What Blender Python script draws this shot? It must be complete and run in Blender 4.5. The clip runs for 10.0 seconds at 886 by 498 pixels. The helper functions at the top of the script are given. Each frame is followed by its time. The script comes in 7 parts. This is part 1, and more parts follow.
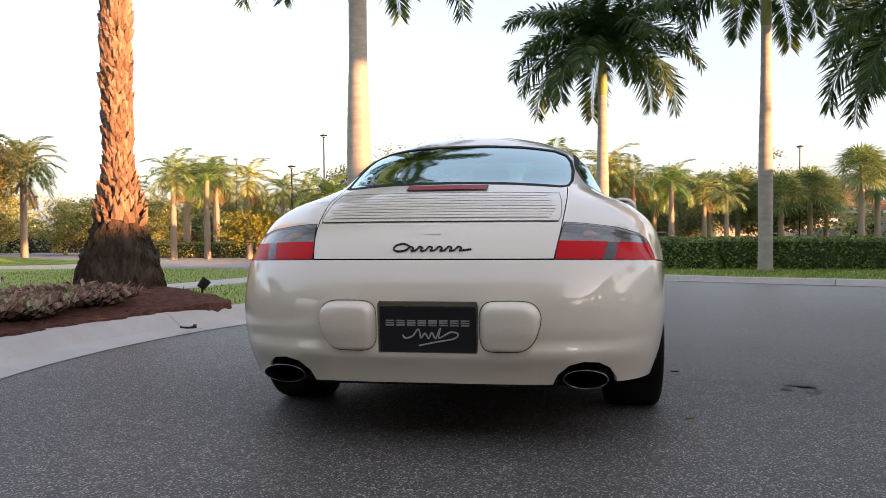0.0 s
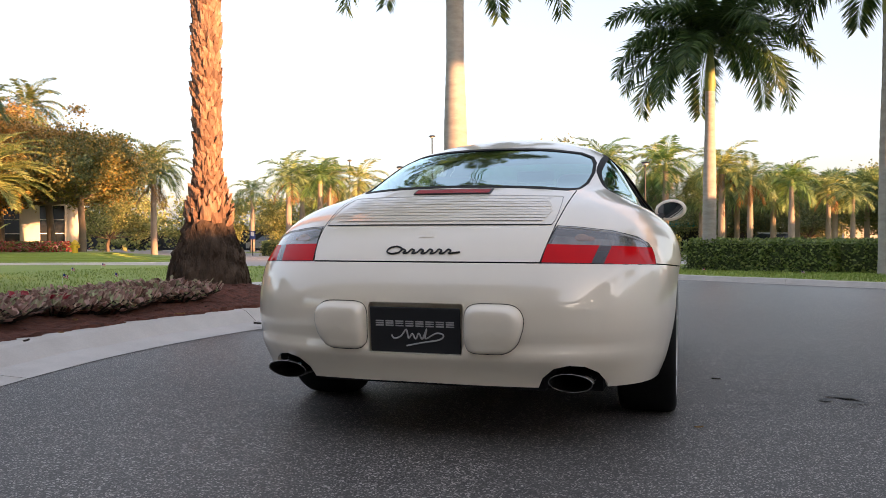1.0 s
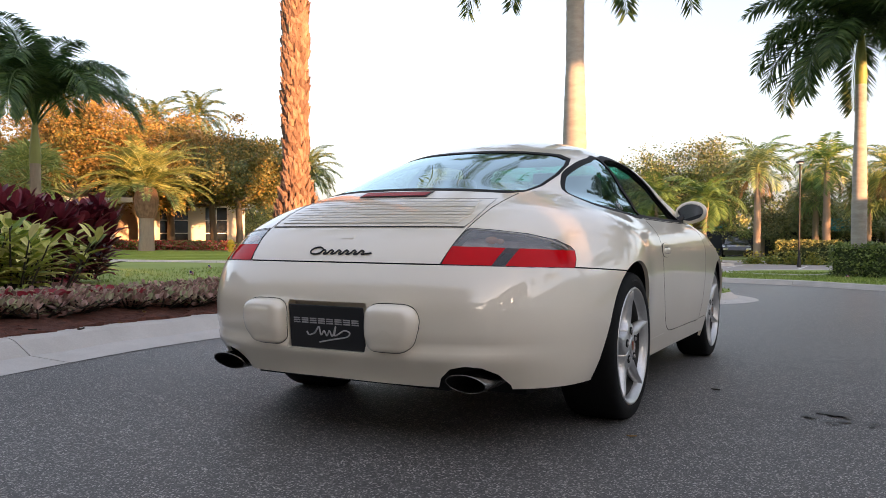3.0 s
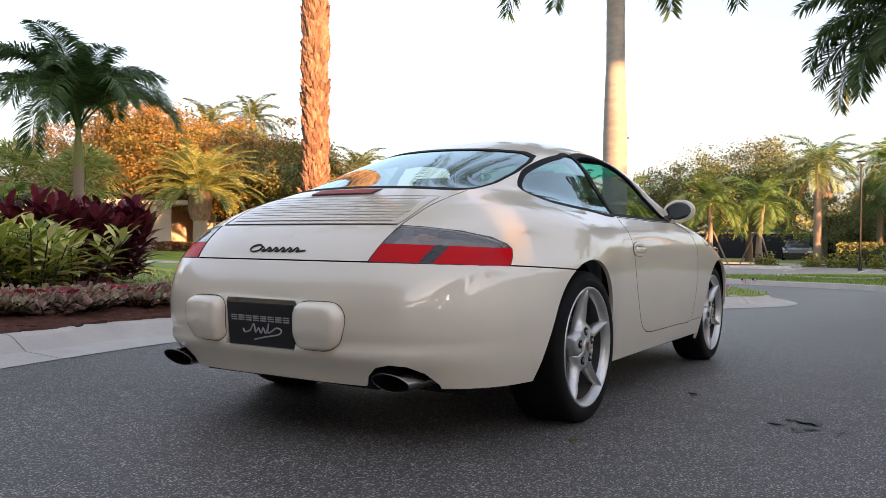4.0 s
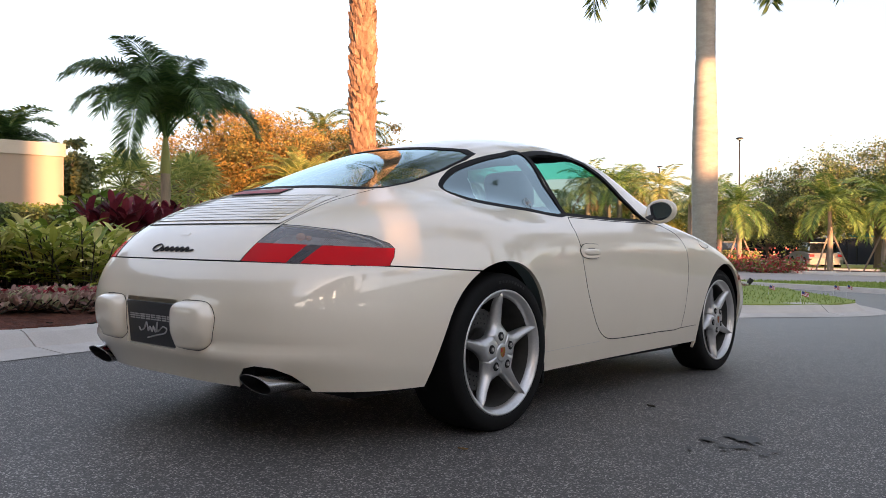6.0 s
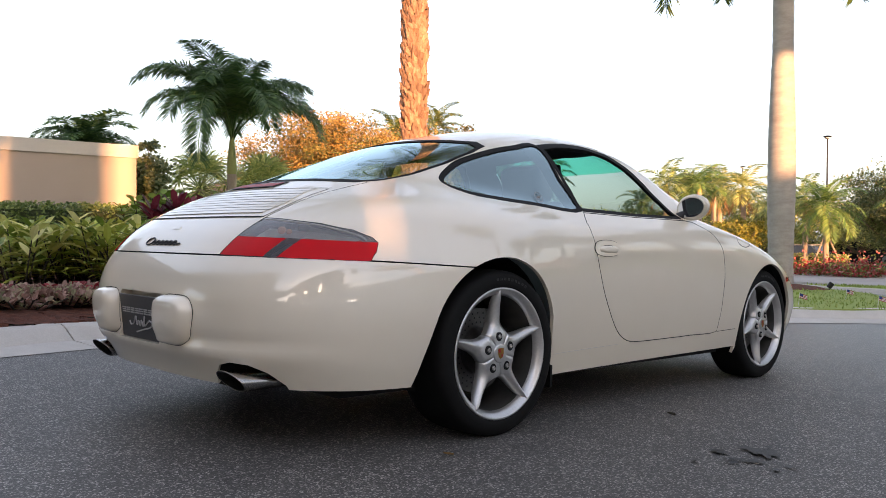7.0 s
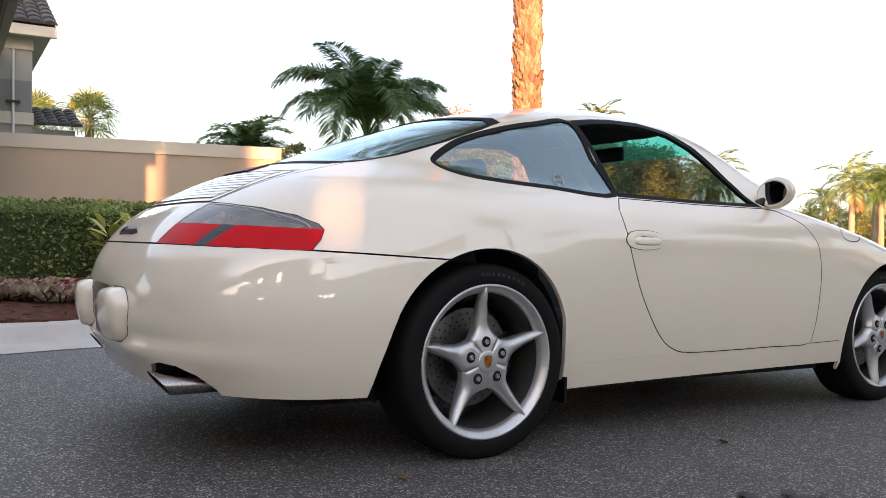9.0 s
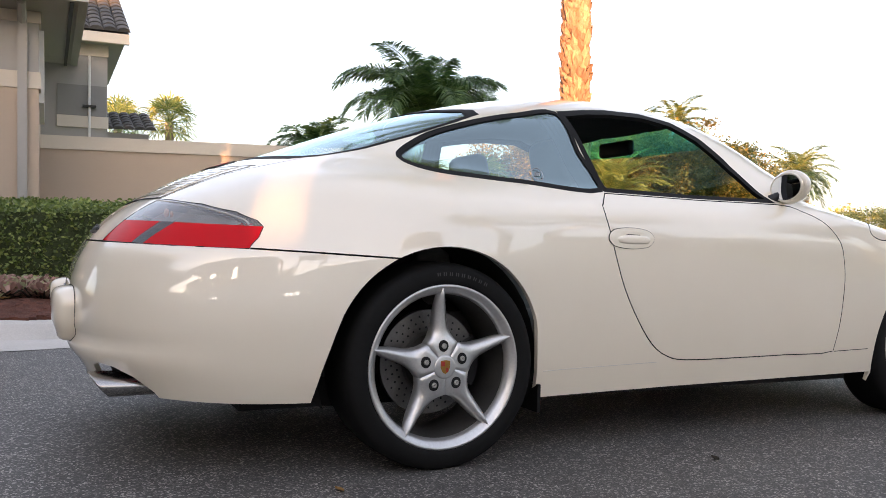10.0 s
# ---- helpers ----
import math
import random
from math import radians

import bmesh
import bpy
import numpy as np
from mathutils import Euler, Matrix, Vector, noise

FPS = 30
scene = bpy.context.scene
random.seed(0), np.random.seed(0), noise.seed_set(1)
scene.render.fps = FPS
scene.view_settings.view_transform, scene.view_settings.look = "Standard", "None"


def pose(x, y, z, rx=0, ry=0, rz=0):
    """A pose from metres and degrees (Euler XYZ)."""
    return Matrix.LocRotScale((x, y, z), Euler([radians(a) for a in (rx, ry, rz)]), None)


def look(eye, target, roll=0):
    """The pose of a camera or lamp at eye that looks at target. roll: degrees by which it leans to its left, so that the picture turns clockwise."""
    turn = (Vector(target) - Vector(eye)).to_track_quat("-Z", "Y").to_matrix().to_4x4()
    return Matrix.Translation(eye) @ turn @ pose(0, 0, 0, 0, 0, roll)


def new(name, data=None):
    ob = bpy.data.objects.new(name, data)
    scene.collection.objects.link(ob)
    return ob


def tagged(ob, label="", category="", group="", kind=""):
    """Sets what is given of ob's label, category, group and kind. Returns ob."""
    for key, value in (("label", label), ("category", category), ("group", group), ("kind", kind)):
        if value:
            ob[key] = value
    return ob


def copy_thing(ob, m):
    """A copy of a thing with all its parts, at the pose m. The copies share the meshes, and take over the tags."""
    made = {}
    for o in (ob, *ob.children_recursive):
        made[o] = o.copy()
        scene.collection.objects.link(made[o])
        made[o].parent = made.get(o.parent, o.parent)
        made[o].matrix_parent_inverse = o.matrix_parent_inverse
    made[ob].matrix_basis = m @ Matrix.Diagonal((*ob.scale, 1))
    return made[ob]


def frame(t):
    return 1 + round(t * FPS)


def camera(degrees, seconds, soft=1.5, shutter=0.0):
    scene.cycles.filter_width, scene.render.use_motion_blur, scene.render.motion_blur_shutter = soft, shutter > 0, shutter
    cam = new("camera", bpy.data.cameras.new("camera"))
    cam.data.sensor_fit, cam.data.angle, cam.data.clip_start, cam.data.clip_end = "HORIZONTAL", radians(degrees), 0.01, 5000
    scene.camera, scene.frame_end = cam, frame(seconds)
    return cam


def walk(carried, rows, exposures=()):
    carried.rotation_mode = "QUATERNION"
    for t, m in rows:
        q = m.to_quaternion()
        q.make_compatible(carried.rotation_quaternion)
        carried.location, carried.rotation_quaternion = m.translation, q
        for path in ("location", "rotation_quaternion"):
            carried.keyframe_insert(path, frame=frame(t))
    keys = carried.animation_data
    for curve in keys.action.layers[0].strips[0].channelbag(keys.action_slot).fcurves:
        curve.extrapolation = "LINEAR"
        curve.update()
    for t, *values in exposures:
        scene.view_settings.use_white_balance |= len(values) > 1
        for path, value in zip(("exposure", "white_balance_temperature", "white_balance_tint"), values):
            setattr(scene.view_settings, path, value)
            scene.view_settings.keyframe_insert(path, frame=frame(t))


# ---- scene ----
from mathutils.geometry import tessellate_polygon
from mathutils.bvhtree import BVHTree
from mathutils.interpolate import poly_3d_calc

# ---- camera and its walk ----
cam = camera(57.4, 10.0, soft=0.8)
ROWS = [
    (0, 0.474, -3.684, 0.775, 88.44, 0.41, 8.83),
    (0.5, 0.691, -3.696, 0.794, 88.36, 0.32, 12.90),
    (1, 0.914, -3.648, 0.786, 88.45, 0.23, 16.97),
    (1.5, 1.132, -3.599, 0.783, 88.53, 0.12, 20.58),
    (2, 1.349, -3.567, 0.783, 88.55, 0.10, 23.73),
    (2.5, 1.548, -3.486, 0.792, 88.54, -0.04, 25.95),
    (4, 2.122, -3.125, 0.767, 88.77, -0.08, 32.16),
    (4.5, 2.262, -2.964, 0.767, 88.79, -0.24, 34.01),
    (5, 2.427, -2.822, 0.754, 88.87, -0.20, 35.81),
    (6.5, 2.842, -2.404, 0.746, 89.14, -0.22, 43.37),
    (7, 2.884, -2.238, 0.725, 89.19, -0.36, 46.18),
    (7.5, 2.916, -2.064, 0.715, 89.43, -0.30, 49.01),
    (8, 2.962, -1.878, 0.722, 89.40, -0.34, 52.13),
    (8.5, 2.959, -1.673, 0.712, 89.18, -0.38, 55.35),
    (9, 2.957, -1.464, 0.683, 89.26, -0.43, 58.18),
    (9.5, 2.979, -1.263, 0.677, 89.32, -0.48, 60.94),
    (10, 3.019, -1.059, 0.678, 89.24, -0.44, 63.90),
]
EXPOSURES = [(0.0, 2.02, 6880, 20), (5.0, 2.02, 6780, 20), (7.5, 2.15, 6840, 20), (8.5, 2.32, 6900, 20), (9.5, 2.37, 6900, 20), (10.0, 2.52, 6980, 21)]
walk(cam, [(t, pose(x, y, z, rx, ry, rz)) for t, x, y, z, rx, ry, rz in ROWS], EXPOSURES)

# ---- world, sun, exposure ----
SUN_EL, SUN_AZ = radians(7.5), math.atan2(0.88, -0.475)
world = bpy.data.worlds.new("sky")
scene.world = world
world.use_nodes = True
wt = world.node_tree
sky = wt.nodes.new("ShaderNodeTexSky")
sky.sky_type, sky.sun_disc = "NISHITA", False
sky.sun_elevation, sky.sun_rotation = SUN_EL, SUN_AZ
sky.air_density, sky.dust_density, sky.ozone_density = 1.0, 2.0, 1.5
wt.nodes["Background"].inputs[1].default_value = 0.15
soft_sky = wt.nodes.new("ShaderNodeHueSaturation")
soft_sky.inputs["Saturation"].default_value = 0.78
wt.links.new(sky.outputs[0], soft_sky.inputs["Color"])
haze = wt.nodes.new("ShaderNodeMix")
haze.data_type = "RGBA"
haze.inputs[0].default_value = 0.5
haze.inputs[7].default_value = (1.30, 1.45, 1.68, 1)
wt.links.new(soft_sky.outputs[0], haze.inputs[6])
wt.links.new(haze.outputs[2], wt.nodes["Background"].inputs[0])
sun = new("sun", bpy.data.lights.new("sun", "SUN"))
sun.data.energy, sun.data.angle, sun.data.color = 3.9, radians(0.5), (1.0, 0.51, 0.23)
sun_dir = Vector((math.sin(SUN_AZ) * math.cos(SUN_EL), math.cos(SUN_AZ) * math.cos(SUN_EL), math.sin(SUN_EL)))
sun.matrix_world = look(sun_dir * 40, (0, 0, 0))

# ---- materials ----
def ramp_node(nt, fac, stops):
    r = nt.nodes.new("ShaderNodeValToRGB")
    el = r.color_ramp.elements
    while len(el) < len(stops):
        el.new(0.5)
    for e, (p, c) in zip(el, stops):
        e.position, e.color = p, (*c, 1)
    nt.links.new(fac, r.inputs[0])
    return r.outputs[0]


def noise_node(nt, scale, detail=4.0, rough=0.55, stretch=None):
    tc = nt.nodes.new("ShaderNodeTexCoord")
    n = nt.nodes.new("ShaderNodeTexNoise")
    n.inputs["Scale"].default_value = scale
    n.inputs["Detail"].default_value = detail
    n.inputs["Roughness"].default_value = rough
    if stretch:
        mp = nt.nodes.new("ShaderNodeMapping")
        mp.inputs["Scale"].default_value = stretch
        nt.links.new(tc.outputs["Object"], mp.inputs[0])
        nt.links.new(mp.outputs[0], n.inputs[0])
    else:
        nt.links.new(tc.outputs["Object"], n.inputs[0])
    return n


def mix_rgb(nt, fac, a, b, mode="MIX"):
    m = nt.nodes.new("ShaderNodeMix")
    m.data_type, m.blend_type = "RGBA", mode
    for value, slot in ((fac, m.inputs[0]), (a, m.inputs[6]), (b, m.inputs[7])):
        if isinstance(value, (int, float)):
            slot.default_value = value
        elif isinstance(value, tuple):
            slot.default_value = (*value, 1)
        else:
            nt.links.new(value, slot)
    return m.outputs[2]


def surface(name, a, b, rough=0.7, metal=0.0, scale=8.0, fine=60.0, bump=0.15, depth=0.004, spec=0.5, stretch=None, coat=0.0, per_piece=0.0):
    """A node material between two colours: broad patches, fine grain and a little relief."""
    m = bpy.data.materials.new(name)
    m.use_nodes = True
    nt = m.node_tree
    p = nt.nodes["Principled BSDF"]
    big, small = noise_node(nt, scale, 5, 0.6, stretch), noise_node(nt, fine, 6, 0.65, stretch)
    col = ramp_node(nt, big.outputs[0], [(0.3, a), (0.7, b)])
    lo = tuple(0.78 * (x + y) / 2 for x, y in zip(a, b))
    hi = tuple(1.15 * (x + y) / 2 for x, y in zip(a, b))
    grain = ramp_node(nt, small.outputs[0], [(0.3, lo), (0.7, hi)])
    col = mix_rgb(nt, 0.4, col, grain)
    if per_piece:
        oi = nt.nodes.new("ShaderNodeObjectInfo")
        isl = nt.nodes.new("ShaderNodeNewGeometry")
        add = nt.nodes.new("ShaderNodeMath")
        add.operation = "ADD"
        nt.links.new(oi.outputs["Random"], add.inputs[0])
        nt.links.new(isl.outputs["Random Per Island"], add.inputs[1])
        half = nt.nodes.new("ShaderNodeMath")
        half.operation = "FRACT"
        nt.links.new(add.outputs[0], half.inputs[0])
        tone = ramp_node(nt, half.outputs[0], [(0.0, (1 - per_piece,) * 3), (1.0, (1 + per_piece * 0.6,) * 3)])
        col = mix_rgb(nt, 1.0, col, tone, "MULTIPLY")
    nt.links.new(col, p.inputs["Base Color"])
    p.inputs["Roughness"].default_value = rough
    p.inputs["Metallic"].default_value = metal
    p.inputs["Specular IOR Level"].default_value = spec
    p.inputs["Coat Weight"].default_value = coat
    p.inputs["Coat Roughness"].default_value = 0.03
    if bump:
        bn = nt.nodes.new("ShaderNodeBump")
        bn.inputs["Strength"].default_value = bump
        bn.inputs["Distance"].default_value = depth
        nt.links.new(small.outputs[0], bn.inputs["Height"])
        nt.links.new(bn.outputs[0], p.inputs["Normal"])
    return m


def plain(name, c, rough=0.4, metal=0.0, coat=0.0, spec=0.5):
    m = bpy.data.materials.new(name)
    m.use_nodes = True
    p = m.node_tree.nodes["Principled BSDF"]
    p.inputs["Base Color"].default_value = (*c, 1)
    p.inputs["Roughness"].default_value = rough
    p.inputs["Metallic"].default_value = metal
    p.inputs["Coat Weight"].default_value = coat
    p.inputs["Coat Roughness"].default_value = 0.02
    p.inputs["Specular IOR Level"].default_value = spec
    return m


def leafy(name, a, b, c, rough=0.5, through_light=0.3, spec=0.4):
    """Leaves: the colour changes from leaf to leaf, and some light passes through."""
    m = bpy.data.materials.new(name)
    m.use_nodes = True
    nt = m.node_tree
    p = nt.nodes["Principled BSDF"]
    geo = nt.nodes.new("ShaderNodeNewGeometry")
    col = ramp_node(nt, geo.outputs["Random Per Island"], [(0.0, a), (0.55, b), (1.0, c)])
    n = noise_node(nt, 1.3, 3)
    shade = ramp_node(nt, n.outputs[0], [(0.3, (0.75,) * 3), (0.7, (1.2,) * 3)])
    col = mix_rgb(nt, 1.0, col, shade, "MULTIPLY")
    nt.links.new(col, p.inputs["Base Color"])
    p.inputs["Roughness"].default_value = rough
    p.inputs["Specular IOR Level"].default_value = spec
    tr = nt.nodes.new("ShaderNodeBsdfTranslucent")
    nt.links.new(col, tr.inputs[0])
    mx = nt.nodes.new("ShaderNodeMixShader")
    mx.inputs[0].default_value = through_light
    nt.links.new(p.outputs[0], mx.inputs[1])
    nt.links.new(tr.outputs[0], mx.inputs[2])
    nt.links.new(mx.outputs[0], nt.nodes["Material Output"].inputs[0])
    return m


def asphalt_material():
    m = bpy.data.materials.new("asphalt")
    m.use_nodes = True
    nt = m.node_tree
    p = nt.nodes["Principled BSDF"]
    big = noise_node(nt, 0.35, 5, 0.6)
    mid = noise_node(nt, 9.0, 5, 0.6)
    tc = nt.nodes.new("ShaderNodeTexCoord")
    vo = nt.nodes.new("ShaderNodeTexVoronoi")
    vo.inputs["Scale"].default_value = 210.0
    nt.links.new(tc.outputs["Object"], vo.inputs[0])
    stones = ramp_node(nt, vo.outputs["Color"], [(0.20, (0.040, 0.037, 0.034)), (0.50, (0.070, 0.066, 0.061)), (0.70, (0.100, 0.094, 0.086)), (0.86, (0.46, 0.43, 0.39))])
    base = ramp_node(nt, big.outputs[0], [(0.3, (0.8,) * 3), (0.7, (1.12,) * 3)])
    patch = ramp_node(nt, mid.outputs[0], [(0.3, (0.82,) * 3), (0.7, (1.12,) * 3)])
    col = mix_rgb(nt, 1.0, mix_rgb(nt, 1.0, stones, base, "MULTIPLY"), patch, "MULTIPLY")
    nt.links.new(col, p.inputs["Base Color"])
    lw = nt.nodes.new("ShaderNodeLayerWeight")
    lw.inputs[0].default_value = 0.5
    gloss = ramp_node(nt, lw.outputs["Facing"], [(0.84, (0.62,) * 3), (0.97, (0.34,) * 3)])
    nt.links.new(gloss, p.inputs["Roughness"])
    p.inputs["Specular IOR Level"].default_value = 0.62
    b = nt.nodes.new("ShaderNodeBump")
    b.inputs["Strength"].default_value, b.inputs["Distance"].default_value = 0.3, 0.002
    b.invert = True
    nt.links.new(vo.outputs["Distance"], b.inputs["Height"])
    nt.links.new(b.outputs[0], p.inputs["Normal"])
    return m


def glass_material(name, tint, rough=0.0, base=0.05, gain=0.85, body=None, share=0.45, gloss=(1, 1, 1), front=0.5):
    """Thin glazing: a tinted clear sheet that mirrors more towards grazing view; body: colour of a faint milky share."""
    m = bpy.data.materials.new(name)
    m.use_nodes = True
    nt = m.node_tree
    tr = nt.nodes.new("ShaderNodeBsdfTransparent")
    tr.inputs[0].default_value = (*tint, 1)
    clear = tr.outputs[0]
    if body:
        df = nt.nodes.new("ShaderNodeBsdfTranslucent")
        df.inputs[0].default_value = (*body, 1)
        d2 = nt.nodes.new("ShaderNodeBsdfDiffuse")
        d2.inputs[0].default_value = (*body, 1)
        both = nt.nodes.new("ShaderNodeMixShader")
        both.inputs[0].default_value = front
        nt.links.new(df.outputs[0], both.inputs[1])
        nt.links.new(d2.outputs[0], both.inputs[2])
        mb = nt.nodes.new("ShaderNodeMixShader")
        mb.inputs[0].default_value = share
        nt.links.new(clear, mb.inputs[1])
        nt.links.new(both.outputs[0], mb.inputs[2])
        clear = mb.outputs[0]
    gl = nt.nodes.new("ShaderNodeBsdfGlossy")
    gl.inputs["Roughness"].default_value = rough
    gl.inputs["Color"].default_value = (*gloss, 1)
    lw = nt.nodes.new("ShaderNodeLayerWeight")
    lw.inputs[0].default_value = 0.5
    pw = nt.nodes.new("ShaderNodeMath")
    pw.operation = "POWER"
    pw.inputs[1].default_value = 3.0
    nt.links.new(lw.outputs["Facing"], pw.inputs[0])
    ma = nt.nodes.new("ShaderNodeMath")
    ma.operation, ma.use_clamp = "MULTIPLY_ADD", True
    ma.inputs[1].default_value, ma.inputs[2].default_value = gain, base
    nt.links.new(pw.outputs[0], ma.inputs[0])
    mx = nt.nodes.new("ShaderNodeMixShader")
    nt.links.new(ma.outputs[0], mx.inputs[0])
    nt.links.new(clear, mx.inputs[1])
    nt.links.new(gl.outputs[0], mx.inputs[2])
    nt.links.new(mx.outputs[0], nt.nodes["Material Output"].inputs[0])
    return m


M_ASPHALT = asphalt_material()
M_CONCRETE = surface("concrete", (0.50, 0.475, 0.44), (0.66, 0.63, 0.585), 0.85, scale=3, fine=90, bump=0.3, depth=0.003, per_piece=0.08)
M_PAVER = surface("paver", (0.33, 0.31, 0.295), (0.43, 0.40, 0.38), 0.85, scale=1, fine=30, bump=0.2)
M_MULCH = surface("red_mulch", (0.075, 0.027, 0.017), (0.23, 0.080, 0.048), 0.95, scale=14, fine=120, bump=0.9, depth=0.02, per_piece=0.3)
M_LAWN = surface("lawn_soil", (0.204, 0.282, 0.054), (0.324, 0.396, 0.090), 0.9, scale=0.5, fine=40, bump=0.5, depth=0.01)
M_GRASS = leafy("grass_blades", (0.156, 0.240, 0.042), (0.252, 0.348, 0.066), (0.372, 0.420, 0.120))
M_STUCCO = surface("stucco_beige", (0.50, 0.41, 0.33), (0.56, 0.46, 0.37), 0.9, scale=1.2, fine=150, bump=0.25, depth=0.003)
M_STUCCO_WHITE = surface("stucco_white", (0.76, 0.71, 0.63), (0.82, 0.77, 0.69), 0.9, scale=1.2, fine=150, bump=0.2, depth=0.003)
M_STUCCO_LIGHT = surface("stucco_cream", (0.66, 0.60, 0.52), (0.72, 0.66, 0.57), 0.9, scale=1.2, fine=150, bump=0.2, depth=0.003)
M_STUCCO_GREY = surface("stucco_grey", (0.380, 0.374, 0.362), (0.437, 0.430, 0.416), 0.9, scale=1.2, fine=150, bump=0.2, depth=0.003)
M_ROOFTILE = surface("roof_tile", (0.050, 0.048, 0.045), (0.100, 0.095, 0.090), 0.8, scale=5, fine=50, bump=0.2, per_piece=0.25)
M_WHITE = surface("white_paint", (0.70, 0.70, 0.69), (0.76, 0.76, 0.75), 0.5, scale=2, fine=80, bump=0.05)
M_DARKMETAL = plain("dark_metal", (0.02, 0.02, 0.02), 0.45, 0.3)
M_ROYAL = surface("royal_bark", (0.28, 0.255, 0.23), (0.49, 0.46, 0.42), 0.85, scale=3.2, fine=26, bump=0.6, depth=0.01, stretch=(1, 1, 3.0))
M_BOOT = surface("palm_boot", (0.13, 0.062, 0.035), (0.56, 0.36, 0.24), 0.9, scale=11, fine=60, bump=0.8, depth=0.015, stretch=(1, 1, 0.45), per_piece=0.45)
M_ROOT_CREASE = surface("root_fibre", (0.045, 0.031, 0.021), (0.14, 0.092, 0.060), 0.95, scale=9, fine=60, bump=1.0, depth=0.03, stretch=(1, 1, 0.35), per_piece=0.3)
M_BARK_PALE = surface("pale_bark", (0.24, 0.19, 0.145), (0.40, 0.33, 0.26), 0.9, scale=4, fine=30, bump=0.6, depth=0.02, stretch=(1, 1, 0.3))
M_BARK = surface("bark", (0.11, 0.085, 0.06), (0.22, 0.17, 0.12), 0.9, scale=4, fine=30, bump=0.6, depth=0.02, stretch=(1, 1, 0.3))
M_SHAFT = surface("crownshaft", (0.20, 0.24, 0.06), (0.34, 0.36, 0.12), 0.5, scale=2, fine=20, bump=0.1, stretch=(1, 1, 0.2))
M_FROND = leafy("royal_frond", (0.034, 0.074, 0.022), (0.061, 0.119, 0.032), (0.115, 0.176, 0.047))
M_FROND_DARK = leafy("arching_frond", (0.042, 0.095, 0.038), (0.076, 0.152, 0.053), (0.133, 0.218, 0.067))
M_FROND_TALL = leafy("tall_frond", (0.075, 0.119, 0.037), (0.150, 0.200, 0.062), (0.325, 0.338, 0.100))
M_FROND_STAKED = leafy("young_frond", (0.078, 0.156, 0.040), (0.140, 0.250, 0.062), (0.250, 0.359, 0.094))
# yellow-green fronds, the gold in them partly standing in for low sun
M_FROND_SUNLIT_GOLD = leafy("sunlit_gold_frond", (0.165, 0.220, 0.066), (0.319, 0.374, 0.110), (0.550, 0.517, 0.176))
M_FROND_FAR = leafy("far_frond", (0.101, 0.169, 0.072), (0.195, 0.280, 0.105), (0.355, 0.423, 0.161))
M_FROND_DRY = leafy("dry_frond", (0.20, 0.11, 0.04), (0.30, 0.17, 0.06), (0.38, 0.24, 0.10))
M_LEAF_DARK = leafy("oak_leaf", (0.091, 0.119, 0.049), (0.175, 0.203, 0.084), (0.323, 0.308, 0.125))
M_LEAF_ORANGE = leafy("orange_leaf", (0.20, 0.14, 0.045), (0.37, 0.215, 0.05), (0.50, 0.32, 0.095))
M_LEAF_YELLOW = leafy("yellow_leaf", (0.12, 0.14, 0.025), (0.25, 0.26, 0.04), (0.40, 0.36, 0.07))
M_LEAF_OLIVE = leafy("olive_leaf", (0.111, 0.124, 0.039), (0.208, 0.189, 0.052), (0.442, 0.286, 0.072))
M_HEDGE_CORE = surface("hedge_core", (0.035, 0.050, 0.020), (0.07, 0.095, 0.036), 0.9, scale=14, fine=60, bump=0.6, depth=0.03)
M_LEAF_HEDGE = leafy("hedge_leaf", (0.089, 0.146, 0.040), (0.190, 0.266, 0.076), (0.380, 0.443, 0.139), rough=0.35)
M_LEAF_LIME = leafy("lime_leaf", (0.14, 0.23, 0.03), (0.50, 0.54, 0.10), (0.88, 0.82, 0.34), rough=0.4)
M_LEAF_BRIGHT = leafy("bright_leaf", (0.127, 0.230, 0.034), (0.253, 0.391, 0.063), (0.460, 0.575, 0.127), rough=0.35)
M_LEAF_CRIMSON = leafy("crimson_leaf", (0.20, 0.02, 0.025), (0.42, 0.04, 0.06), (0.30, 0.12, 0.10))
M_LEAF_MAROON = leafy("maroon_leaf", (0.06, 0.008, 0.016), (0.15, 0.020, 0.038), (0.32, 0.055, 0.080), rough=0.35)
M_LEAF_PINK = leafy("pink_leaf", (0.22, 0.12, 0.09), (0.52, 0.33, 0.28), (0.34, 0.40, 0.20))
M_FLOWER = leafy("red_flower", (0.35, 0.03, 0.03), (0.58, 0.12, 0.12), (0.72, 0.36, 0.34))
M_LEAF_FAR = leafy("far_leaf", (0.156, 0.196, 0.062), (0.296, 0.320, 0.102), (0.515, 0.484, 0.172))
M_BRANCH_DARK = surface("dark_stem", (0.03, 0.025, 0.018), (0.06, 0.05, 0.035), 0.9, scale=4, fine=40)


